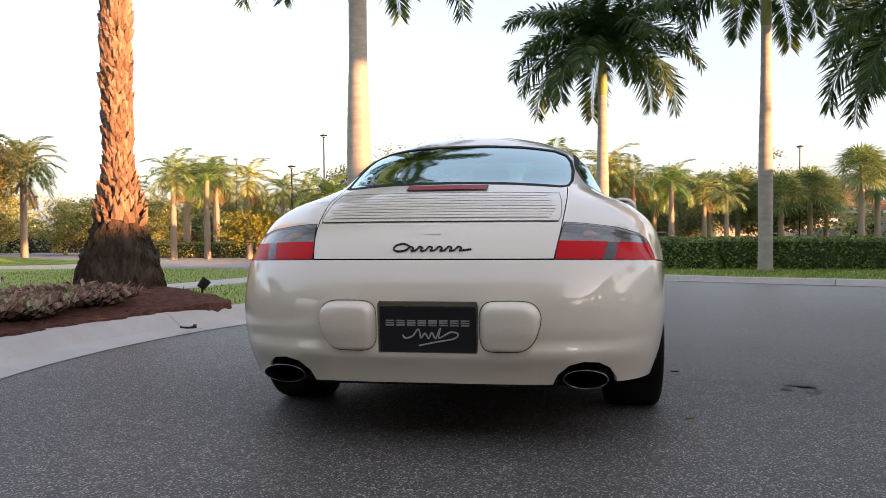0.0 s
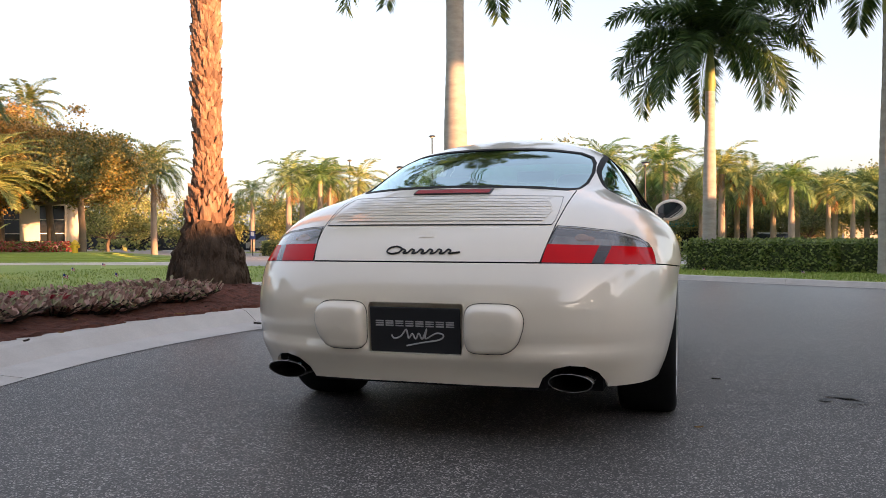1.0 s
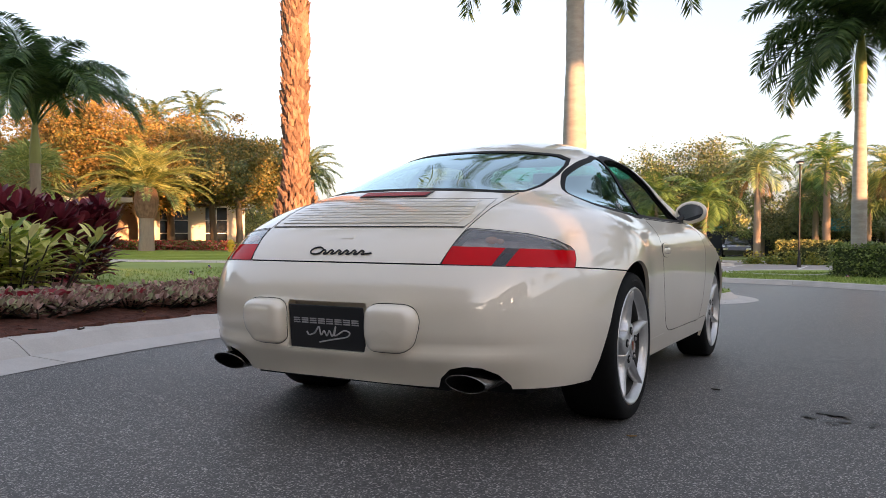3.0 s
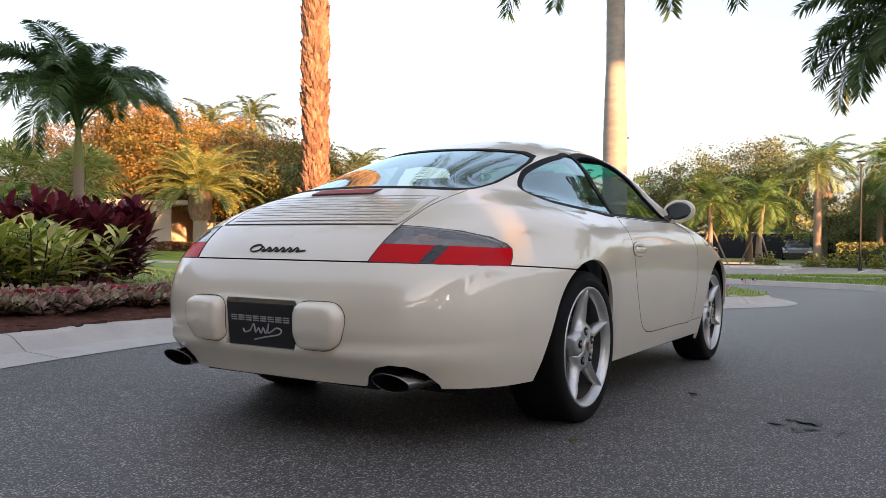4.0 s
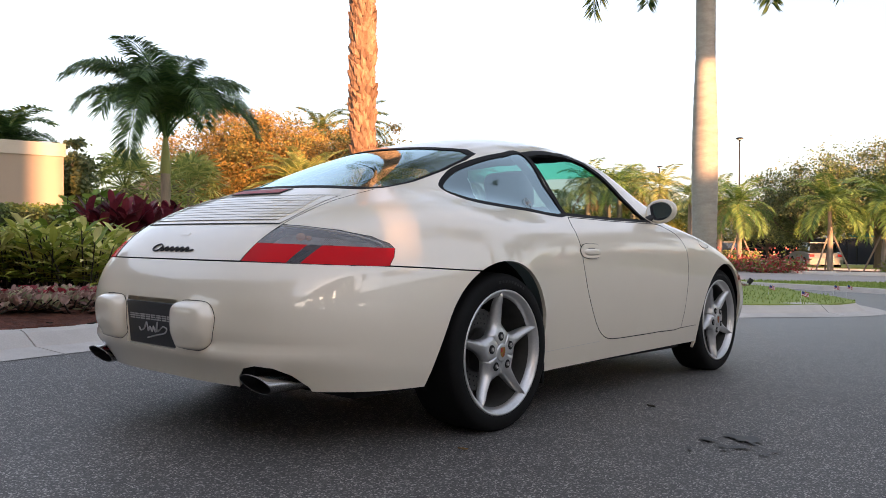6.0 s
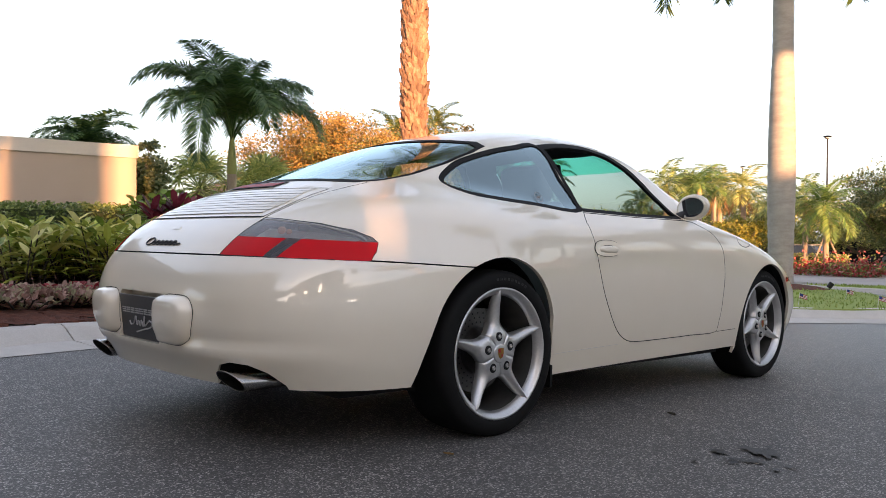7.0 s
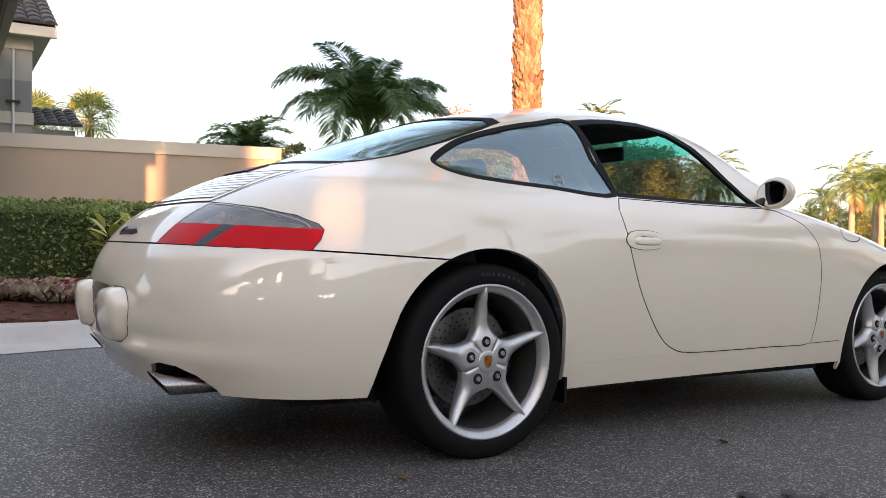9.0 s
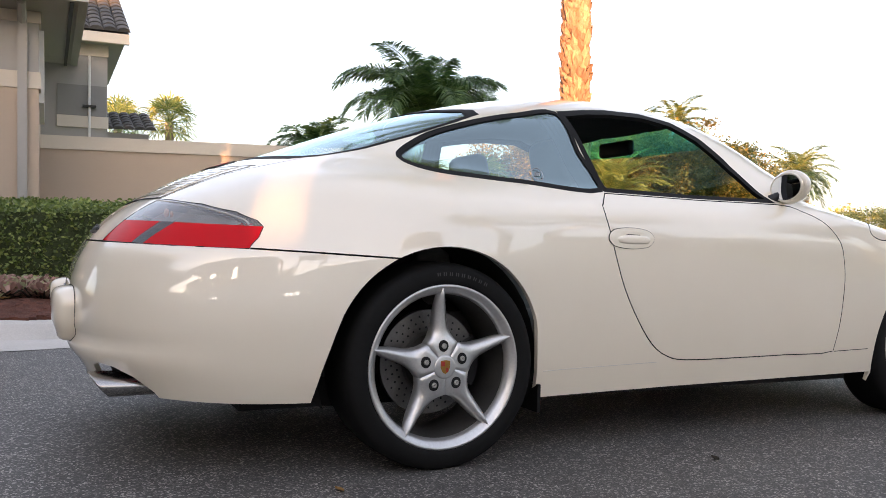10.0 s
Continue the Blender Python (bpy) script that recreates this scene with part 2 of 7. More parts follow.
# ---- mesh helpers ----
class Soup:
    """Vertices and faces gathered for one mesh."""

    def __init__(self):
        self.v, self.f, self.m = [], [], []

    def face(self, pts, mat=0):
        k = len(self.v)
        self.v.extend([tuple(p) for p in pts])
        self.f.append(tuple(range(k, k + len(pts))))
        self.m.append(mat)

    def grid(self, rows, closed=False, mat=0, flip=False):
        k, n = len(self.v), len(rows[0])
        for r in rows:
            self.v.extend([tuple(p) for p in r])
        for i in range(len(rows) - 1):
            for j in range(n if closed else n - 1):
                a, b = k + i * n + j, k + i * n + (j + 1) % n
                q = (a, b, b + n, a + n)
                self.f.append(q[::-1] if flip else q)
                self.m.append(mat)

    def tube(self, pts, radii, sides=8, caps=True, mat=0):
        rows = []
        pts = [Vector(p) for p in pts]
        for i, p in enumerate(pts):
            d = (pts[min(i + 1, len(pts) - 1)] - pts[max(i - 1, 0)]).normalized()
            side = d.cross(Vector((0, 1, 0)) if abs(d.y) < 0.9 else Vector((1, 0, 0))).normalized()
            up = side.cross(d)
            rows.append([p + radii[i] * (math.cos(a) * side + math.sin(a) * up) for a in [2 * math.pi * j / sides for j in range(sides)]])
        self.grid(rows, True, mat)
        if caps:
            self.face(rows[0][::-1] if True else rows[0], mat)
            self.face(rows[-1], mat)

    def box(self, x0, x1, y0, y1, z0, z1, mat=0):
        c = [(x, y, z) for z in (z0, z1) for y in (y0, y1) for x in (x0, x1)]
        k = len(self.v)
        self.v.extend(c)
        for q in ((0, 2, 3, 1), (4, 5, 7, 6), (0, 1, 5, 4), (2, 6, 7, 3), (0, 4, 6, 2), (1, 3, 7, 5)):
            self.f.append(tuple(k + i for i in q))
            self.m.append(mat)

    def mesh(self, name, mats, smooth=False):
        me = bpy.data.meshes.new(name)
        me.from_pydata(self.v, [], self.f)
        for m in (mats if isinstance(mats, (list, tuple)) else [mats]):
            me.materials.append(m)
        if len(me.materials) > 1:
            me.polygons.foreach_set("material_index", self.m)
        if smooth:
            me.polygons.foreach_set("use_smooth", [True] * len(me.polygons))
        me.update()
        return me


def put(name, soup, mats, parent=None, label="", smooth=False, at=None):
    ob = new(name, soup.mesh(name, mats, smooth) if isinstance(soup, Soup) else soup)
    if parent is not None:
        ob.parent = parent
    if at is not None:
        ob.matrix_basis = at
    if label:
        ob["label"] = label
    return ob


def thing(name, m, label, category, group="", kind=""):
    ob = new(name)
    ob.empty_display_size = 0.1
    ob.matrix_basis = m
    return tagged(ob, label, category, group, kind)


def bm_mesh(name, bm, mat, smooth=False):
    me = bpy.data.meshes.new(name)
    bm.to_mesh(me)
    bm.free()
    for x in (mat if isinstance(mat, (list, tuple)) else [mat]):
        me.materials.append(x)
    if smooth:
        me.polygons.foreach_set("use_smooth", [True] * len(me.polygons))
    return me


def rounded_box(sx, sy, sz, r, seg=3):
    bm = bmesh.new()
    bmesh.ops.create_cube(bm, size=1.0)
    bmesh.ops.scale(bm, vec=(sx, sy, sz), verts=bm.verts)
    bmesh.ops.bevel(bm, geom=list(bm.edges), offset=r, segments=seg, affect="EDGES", profile=0.5)
    return bm


def spline(knots, x):
    """A smooth monotone curve through (x, value) knots."""
    n = len(knots)
    if x <= knots[0][0]:
        return knots[0][1]
    if x >= knots[-1][0]:
        return knots[-1][1]
    d = [(knots[i + 1][1] - knots[i][1]) / (knots[i + 1][0] - knots[i][0]) for i in range(n - 1)]
    k = max(i for i in range(n - 1) if knots[i][0] <= x)

    def slope(i):
        if i == 0:
            return d[0]
        if i == n - 1:
            return d[-1]
        if d[i - 1] * d[i] <= 0:
            return 0.0
        h0, h1 = knots[i][0] - knots[i - 1][0], knots[i + 1][0] - knots[i][0]
        return (h0 + h1) * 3 / ((2 * h1 + h0) / d[i - 1] + (h1 + 2 * h0) / d[i])

    h = knots[k + 1][0] - knots[k][0]
    s = (x - knots[k][0]) / h
    a, b, m0, m1 = knots[k][1], knots[k + 1][1], slope(k) * h, slope(k + 1) * h
    return (2 * s**3 - 3 * s**2 + 1) * a + (s**3 - 2 * s**2 + s) * m0 + (3 * s**2 - 2 * s**3) * b + (s**3 - s**2) * m1


def ground_z(y):
    """The road falls gently ahead of the car and levels out beyond."""
    return spline([(-60, 0.6), (-24, 0.55), (-14, 0.371), (0, 0.0), (14, -0.371), (21, -0.55), (30, -0.72), (45, -0.98), (80, -1.5), (160, -1.7)], y) - 0.015

# ---- the ground, kerbs and lawns ----
R = random.Random(4)


def ground_sheet():
    s = Soup()
    ys = [-1500, -600, -200, -100] + [-60 + 3 * i for i in range(50)] + [120, 200, 500, 1500]
    xs = [-1500, -500, -150, -60, -30, -15, -8, -4, 0, 4, 8, 15, 30, 60, 150, 500, 1500]
    s.grid([[(x, y, ground_z(y)) for x in xs] for y in ys])
    me = s.mesh("ground", M_ASPHALT)
    return tagged(new("ground", me), "dark grey worn asphalt road falling gently ahead", "road", kind="structure")


def smooth_loop(pts, n=8, closed=True):
    """A rounded line through the points (Catmull-Rom)."""
    out, m = [], len(pts)
    for i in range(m if closed else m - 1):
        p = [Vector(pts[(i + k) % m] if closed else pts[min(max(i + k, 0), m - 1)]) for k in (-1, 0, 1, 2)]
        for j in range(n):
            t = j / n
            out.append(0.5 * (2 * p[1] + (p[2] - p[0]) * t + (2 * p[0] - 5 * p[1] + 4 * p[2] - p[3]) * t * t + (3 * p[1] - p[0] - 3 * p[2] + p[3]) * t**3))
    if not closed:
        out.append(Vector(pts[-1]))
    return out


def inside(p, poly):
    c, n = False, len(poly)
    for i in range(n):
        a, b = poly[i], poly[i - 1]
        if (a[1] > p[1]) != (b[1] > p[1]) and p[0] < (b[0] - a[0]) * (p[1] - a[1]) / (b[1] - a[1]) + a[0]:
            c = not c
    return c


def offset_loop(loop, d):
    """The loop moved sideways by d (to the left of its direction)."""
    out, n = [], len(loop)
    for i in range(n):
        t = (loop[(i + 1) % n] - loop[i - 1]).normalized()
        out.append(loop[i] + d * Vector((-t.y, t.x)))
    return out


def flat_area(name, loop, height, mat, label, category, kind="structure"):
    """A level patch that follows the ground, with a skirt."""
    s = Soup()
    k = [(p.x, p.y, ground_z(p.y) + height) for p in loop]
    for tri in tessellate_polygon([[Vector((p[0], p[1], 0)) for p in k]]):
        pts = [k[i] for i in tri]
        a, b, c = [Vector(q) for q in pts]
        if (b - a).cross(c - a).z < 0:
            pts = pts[::-1]
        s.face(pts)
    n = len(k)
    for i in range(n):
        a, b = k[i], k[(i + 1) % n]
        s.face([a, b, (b[0], b[1], b[2] - height - 0.05), (a[0], a[1], a[2] - height - 0.05)])
    return tagged(put(name, s, mat), label, category, kind=kind)


def kerb_run(name, line, profile, mat, label, seg=3.0, closed=False):
    """A concrete kerb of cast lengths with open joints between them, along the line; profile: (sideways, up)."""
    run = tagged(new(name), label, "kerb", kind="structure")
    dist, cut = 0.0, [0]
    pts = line + ([line[0]] if closed else [])
    for i in range(1, len(pts)):
        dist += (pts[i] - pts[i - 1]).length
        if dist > seg:
            cut.append(i)
            dist = 0.0
    cut.append(len(pts) - 1)
    for a, b in zip(cut, cut[1:]):
        if b <= a:
            continue
        s, rows = Soup(), []
        for i in range(a, b + 1):
            t = (pts[min(i + 1, len(pts) - 1)] - pts[max(i - 1, 0)]).normalized()
            side = Vector((-t.y, t.x))
            p = pts[i].copy()
            if i == a:
                p += t * 0.006
            if i == b:
                p -= t * 0.006
            jig = 0.004 * math.sin(37 * i)
            rows.append([(p.x + side.x * u, p.y + side.y * u, ground_z(p.y) + w + (jig if w > 0.02 else 0)) for u, w in profile])
        s.grid(rows, flip=True)
        s.face(rows[0])
        s.face(rows[-1][::-1])
        put("kerb_stone", s, mat, run, smooth=False)
    return run


def scatter(loop, n, rnd):
    x0, x1 = min(p.x for p in loop), max(p.x for p in loop)
    y0, y1 = min(p.y for p in loop), max(p.y for p in loop)
    out = []
    while len(out) < n:
        p = Vector((rnd.uniform(x0, x1), rnd.uniform(y0, y1)))
        if inside(p, loop):
            out.append(p)
    return out


def grass_patch(name, pts, height, h, label, rnd, wide=0.006):
    s = Soup()
    for p in pts:
        z = ground_z(p.y) + height
        a, ln = rnd.uniform(0, 6.28), h * rnd.uniform(0.5, 1.2)
        d = Vector((math.cos(a), math.sin(a), 0)) * wide
        lean = Vector((rnd.uniform(-1, 1), rnd.uniform(-1, 1), 0)) * ln * 0.5
        b = Vector((p.x, p.y, z - 0.005))
        s.face([b - d, b + d, b + lean + Vector((0, 0, ln))])
    return tagged(put(name, s, M_GRASS), label, "grass", kind="stuff")


ground_sheet()
# the planted peninsula beside the car, its kerb line running from behind the camera round the lawn's tip
PENINSULA = [(-2.2, -14), (-2.1, -8), (-2.06, -4), (-2.1, -1.6), (-2.3, -0.75), (-2.5, 0.1), (-2.62, 0.9), (-2.64, 1.9), (-2.5, 3.1), (-2.1, 4.4), (-1.5, 5.6), (-0.9, 6.65),
             (-0.2, 7.75), (0.22, 8.7), (0.2, 9.7), (-0.4, 11.0), (-1.3, 12.4), (-2.4, 14.2), (-4.3, 16.0), (-7.2, 17.3), (-11, 18), (-16, 17.2), (-20, 14.5), (-24, 10), (-26, 0), (-24, -14)]
pen = smooth_loop(PENINSULA, 8)
FLAT_KERB = [(0.0, 0.004), (-0.28, 0.03), (-0.39, 0.115), (-0.43, 0.130), (-0.60, 0.130), (-0.60, 0.0)]
kerb_line = [p for p in pen if p.x > -22.5 and p.y > -13]
kerb_run("kerb", kerb_line, [(-u, w) for u, w in FLAT_KERB], M_CONCRETE, "pale grey concrete gutter kerb with open joints")
soil_loop = [b if p.y < 4.4 else a for p, a, b in zip(pen, offset_loop(pen, 0.40), offset_loop(pen, 0.62))]
flat_area("lawn", soil_loop, 0.137, M_LAWN, "bright green mown lawn behind the kerb", "lawn")
WALK = [Vector(p) for p in ((-5.75, 3.85), (-4.95, 3.95), (-4.85, 5.4), (-4.75, 7.0), (-4.7, 9.0), (-4.7, 11.0), (-4.75, 13.2), (-5.5, 13.6), (-5.55, 11.0), (-5.6, 9.0), (-5.6, 7.0), (-5.65, 5.4))]
flat_area("walkway", WALK, 0.152, M_CONCRETE, "pale concrete walkway crossing the lawn behind the bed", "path")
# mulch bed along the kerb
BED = [(-2.72, -13), (-2.6, -8), (-2.58, -4), (-2.62, -1.6), (-2.82, -0.75), (-3.02, 0.1), (-3.13, 0.9), (-3.15, 1.9), (-3.06, 2.8), (-2.80, 3.7), (-3.2, 4.35), (-3.95, 4.75), (-4.55, 4.5), (-4.8, 3.9), (-5.4, 3.5), (-6.6, 3.7),
       (-9, 4.2), (-11.6, 4.4), (-12.2, 0), (-12.6, -6), (-12.6, -13)]
bed = smooth_loop(BED, 5)


def mulch_height(x, y):
    """The bed swells round the palm and behind the kerb."""
    edge = min((Vector((x, y)) - p).length for p in bed)
    mound = 0.12 * math.exp(-((x + 4.0) ** 2 + (y - 3.9) ** 2) / 1.2)
    return ground_z(y) + 0.13 + min(edge, 0.5) * 0.16 + mound + 0.02 * noise.noise((x * 3, y * 3, 0))


def mulch_bed():
    s, step = Soup(), 0.16
    xs = [-12.6 + step * i for i in range(64)]
    ys = [-8 + step * i for i in range(86)]
    hgt = {}

    def h(i, j):
        if (i, j) not in hgt:
            x, y = xs[i], ys[j]
            hgt[i, j] = (x, y, mulch_height(x, y) if inside((x, y), bed) else ground_z(y) - 0.06)
        return hgt[i, j]

    fine = {}

    def edge_point(a, b):
        """A closer mesh at the front, where the mulch spills unevenly over the kerb's back."""
        if (a, b) not in fine:
            x, y = xs[0] + step / 4 * a, ys[0] + step / 4 * b
            k = 0.06 * noise.noise((x * 5, y * 5, 3)) - 0.03
            fine[a, b] = (x, y, mulch_height(x, y) + 0.012 * noise.noise((x * 14, y * 14, 1)) if inside((x + k, y), bed) else ground_z(y) - 0.06)
        return fine[a, b]

    for i in range(len(xs) - 1):
        for j in range(len(ys) - 1):
            corners = [(xs[a], ys[b]) for a, b in ((i, j), (i + 1, j), (i + 1, j + 1), (i, j + 1))]
            if any(inside(c, bed) for c in corners):
                if xs[i] > -4.3 and ys[j] > -4.5:
                    for a in range(4):
                        for b in range(4):
                            s.face([edge_point(4 * i + a + u, 4 * j + b + v) for u, v in ((0, 0), (1, 0), (1, 1), (0, 1))])
                else:
                    s.face([h(i, j), h(i + 1, j), h(i + 1, j + 1), h(i, j + 1)])
    return tagged(put("mulch_bed", s, M_MULCH, smooth=True), "red-brown shredded mulch bed behind the kerb", "mulch", kind="structure")


mulch_bed()


def mulch_chips():
    s, rnd = Soup(), random.Random(8)
    strip = [p for p in scatter(bed, 26000, rnd) if p.x > -5.5 and -3 < p.y < 5.6]
    for p in strip:
        z = mulch_height(p.x, p.y) + 0.004
        a, ln = rnd.uniform(0, 3.14), rnd.uniform(0.015, 0.05)
        d, w = Vector((math.cos(a), math.sin(a), rnd.uniform(-0.3, 0.5))) * ln, rnd.uniform(0.003, 0.007)
        n = Vector((-math.sin(a), math.cos(a), rnd.uniform(-0.5, 0.5))) * w
        c = Vector((p.x, p.y, z))
        s.face([c - d - n, c + d - n * 0.6, c + d + n * 0.6, c - d + n])
    tagged(put("mulch_chips", s, M_MULCH), "loose red-brown bark shreds on the bed", "mulch", kind="stuff")


mulch_chips()
lawn_pts = [p for p in scatter(soil_loop, 60000, R) if not inside(p, bed) and not inside(p, WALK) and p.y > 3 and p.x > -13]
grass_patch("grass", lawn_pts, 0.137, 0.045, "short green lawn grass", R, 0.01)


# ---- trees and plants ----
def frond(s, base, az, elev, length, droop, n, leaf, wide, rnd, vee=0.25, sag=0.5, mat=0, bare=0.12, spread=1.0, plume=0.18, bend=1.25):
    """One feather frond: a curved midrib and leaflets on both sides."""
    pos, pts, seg = Vector(base), [], 12
    for i in range(seg + 1):
        pts.append(pos.copy())
        e = elev - droop * (i / seg) ** bend
        pos = pos + Vector((math.cos(az) * math.cos(e), math.sin(az) * math.cos(e), math.sin(e))) * (length / seg)
    s.tube(pts, [0.022 * length / 2.5 * (1 - 0.85 * i / seg) + 0.002 for i in range(seg + 1)], 4, False, mat)
    for i in range(n):
        f = bare + (1 - bare) * (i + 0.5) / n
        k = min(int(f * seg), seg - 1)
        p = pts[k].lerp(pts[k + 1], f * seg - k)
        t = (pts[k + 1] - pts[k]).normalized()
        b = t.cross(Vector((0, 0, 1)))
        b = b.normalized() if b.length > 1e-3 else Vector((1, 0, 0))
        up = b.cross(t)
        ln = leaf * (0.45 + 0.75 * math.sin(math.pi * min(1.0, 0.12 + f * 0.86))) * rnd.uniform(0.85, 1.1)
        for sg in (-1, 1):
            d = (b * sg * spread + t * (0.35 + 0.5 * f) + up * (vee + rnd.uniform(-plume, plume))).normalized()
            mid = p + d * ln * 0.5 - Vector((0, 0, sag * ln * 0.12))
            tip = p + d * ln * 0.95 - Vector((0, 0, sag * ln * rnd.uniform(0.4, 0.65)))
            w = t * wide
            s.face([p - w * 0.6, mid - w, tip, mid + w], mat)


def palm_trunk(h, r0, r1, bulge=0.0, rings=26, sides=20, lean=(0, 0), rough=0.006):
    s, rows, n = Soup(), [], rings * 2
    for i in range(n + 1):
        f = i / n
        r = r0 + (r1 - r0) * f + bulge * math.sin(math.pi * min(1, f * 1.3)) + (rough if i % 2 else 0) + 0.35 * r0 * math.exp(-f * h * 4)
        rows.append([(lean[0] * f * f + r * math.cos(a), lean[1] * f * f + r * math.sin(a), h * f) for a in [2 * math.pi * j / sides for j in range(sides)]])
    s.grid(rows, True)
    return s


def feather_palm(name, place, h, r0, r1, label, group="", fronds=16, length=2.6, leaf=0.75, wide=0.022, n=46, shaft=0.9, mat=M_FROND, trunk_mat=M_ROYAL, seed=1, bulge=0.02,
                 low=-0.35, droop=1.5, sag=0.6, vee=0.25, high=1.35, rings=26, dry=0, lean=(0, 0), plume=0.18, bend=1.25, bare=0.12, short=0.0, curl=0.0):
    rnd = random.Random(seed)
    palm = thing(name, pose(*place, 0, 0, rnd.uniform(0, 360)), label, "palm tree", group)
    put("trunk", palm_trunk(h, r0, r1, bulge, rings, lean=lean), trunk_mat, palm, smooth=True)
    top = Vector((lean[0], lean[1], h))
    if shaft:
        s = Soup()
        s.tube([top + Vector((0, 0, z * shaft)) for z in (-0.02, 0.1, 0.4, 0.8, 1.05)], [r1 * k for k in (1.05, 1.2, 1.0, 0.6, 0.3)], 12)
        put("crownshaft", s, M_SHAFT, palm, smooth=True)
    s = Soup()
    for i in range(fronds):
        f = (i + 0.5) / fronds
        e = high + (low - high) * f**0.9 + rnd.uniform(-0.12, 0.12)
        frond(s, top + Vector((0, 0, shaft * (1 - 0.25 * f))), i * 2.39996 + rnd.uniform(-0.2, 0.2), e, length * (1 - short * f) * rnd.uniform(0.85, 1.1), droop * (1 + curl * (f - 0.5)) * rnd.uniform(0.85, 1.12), n, leaf, wide, rnd, vee, sag, 0, bare, 1.0, plume, bend)
    put("crown", s, mat, palm)
    if dry:
        s = Soup()
        for i in range(dry):
            frond(s, top + Vector((0, 0, 0.1)), i * 2.1, -0.7, length * 0.8, 0.7, n // 2, leaf * 0.7, wide, rnd, 0.0, 0.9)
        put("dead_frond", s, M_FROND_DRY, palm, "hanging dry brown fronds")
    return palm


def fan_palm(name, place, h, r, label, group="", seed=1, leaves=26, size=0.9, mat=M_FROND_FAR):
    """A palm with round fans of narrow blades on stalks."""
    rnd = random.Random(seed)
    palm = thing(name, pose(*place), label, "palm tree", group)
    put("trunk", palm_trunk(h, r, r * 0.85, 0, 20, 10, rough=0.02), M_BARK_PALE, palm, smooth=True)
    s = Soup()
    for i in range(leaves):
        f = (i + 0.5) / leaves
        e, az = 1.4 - 2.1 * f, i * 2.39996
        d = Vector((math.cos(az) * math.cos(e), math.sin(az) * math.cos(e), math.sin(e)))
        p = Vector((0, 0, h)) + d * size * 0.8
        s.tube([(0, 0, h), p], [0.02, 0.012], 4, False)
        side = d.cross(Vector((0, 0, 1))).normalized()
        up = side.cross(d)
        for k in range(15):
            a = (k - 7) / 7 * 1.9
            b = (d * math.cos(a) + side * math.sin(a) + up * 0.12 * rnd.uniform(-1, 1)).normalized()
            ln = size * rnd.uniform(0.75, 1.0)
            w = b.cross(up).normalized() * 0.035 * size
            mid = p + b * ln * 0.55
            s.face([p, mid - w, p + b * ln - Vector((0, 0, 0.25 * ln)), mid + w])
    put("crown", s, mat, palm)
    return palm


def leaf_at(s, p, size, rnd, mat=0):
    a, e = rnd.uniform(0, 6.283), rnd.uniform(-0.9, 0.9)
    d = Vector((math.cos(a) * math.cos(e), math.sin(a) * math.cos(e), math.sin(e)))
    w = d.cross(Vector((rnd.uniform(-1, 1), rnd.uniform(-1, 1), rnd.uniform(-0.3, 1)))).normalized() * size * 0.3
    s.face([p, p + d * size * 0.5 + w, p + d * size, p + d * size * 0.5 - w], mat)


def broad_tree(name, place, h, spread, label, mat, group="", seed=1, clumps=70, per=70, leaf=0.2, trunk_h=0.35, second=None, category="tree", limbs=13):
    """A tapered trunk, forking limbs and flat layers of leaves along them, with gaps between."""
    rnd = random.Random(seed)
    tree = thing(name, pose(*place), label, category, group)
    wood, base = Soup(), 0.05 * h * 0.5
    fork = Vector((rnd.uniform(-0.2, 0.2), rnd.uniform(-0.2, 0.2), h * trunk_h))
    wood.tube([(0, 0, -0.1), (0.02, 0, h * trunk_h * 0.5), fork], [base * 1.3, base, base * 0.85], 9)
    lines = []
    for i in range(limbs):
        az = i * 2.39996 + rnd.uniform(-0.3, 0.3)
        u = 0.25 + 0.75 * math.sqrt((i + 0.5) / limbs)
        top = h * (trunk_h * 0.9 + (1 - trunk_h * 0.9) * math.sqrt(max(0.0, 1 - u * u * 0.93)) * rnd.uniform(0.82, 1.0))
        end = Vector((math.cos(az) * spread * u * rnd.uniform(0.85, 1.1), math.sin(az) * spread * u * rnd.uniform(0.85, 1.1), max(top, h * (trunk_h + 0.05))))
        mid = fork.lerp(end, 0.5) + Vector((0, 0, -0.06 * h))
        wood.tube([fork, fork.lerp(mid, 0.6), mid, end], [base * 0.5, base * 0.36, base * 0.26, base * 0.06], 6, False)
        lines.append((mid, end))
    centres = []
    for i in range(clumps):
        mid, end = lines[i % limbs]
        c = mid.lerp(end, rnd.uniform(0.0, 1.06)) + Vector((rnd.gauss(0, 0.13), rnd.gauss(0, 0.13), rnd.gauss(0, 0.07))) * spread
        centres.append(c)
        if rnd.random() < 0.35:
            wood.tube([mid.lerp(end, 0.4), c], [base * 0.12, base * 0.03], 4, False)
    put("trunk", wood, M_BARK, tree, smooth=True)
    s = Soup()
    for c in centres:
        rad = spread * rnd.uniform(0.13, 0.30)
        low = 1 - (c.z / h)
        tone = 1 if (second and rnd.random() < 0.12 + 0.75 * low) else 0
        for j in range(per):
            q = Vector((rnd.gauss(0, 0.5), rnd.gauss(0, 0.5), rnd.gauss(0, 0.27))) * rad
            leaf_at(s, c + q, leaf * rnd.uniform(0.6, 1.3), rnd, tone)
    put("crown", s, [mat, second] if second else mat, tree)
    return tree


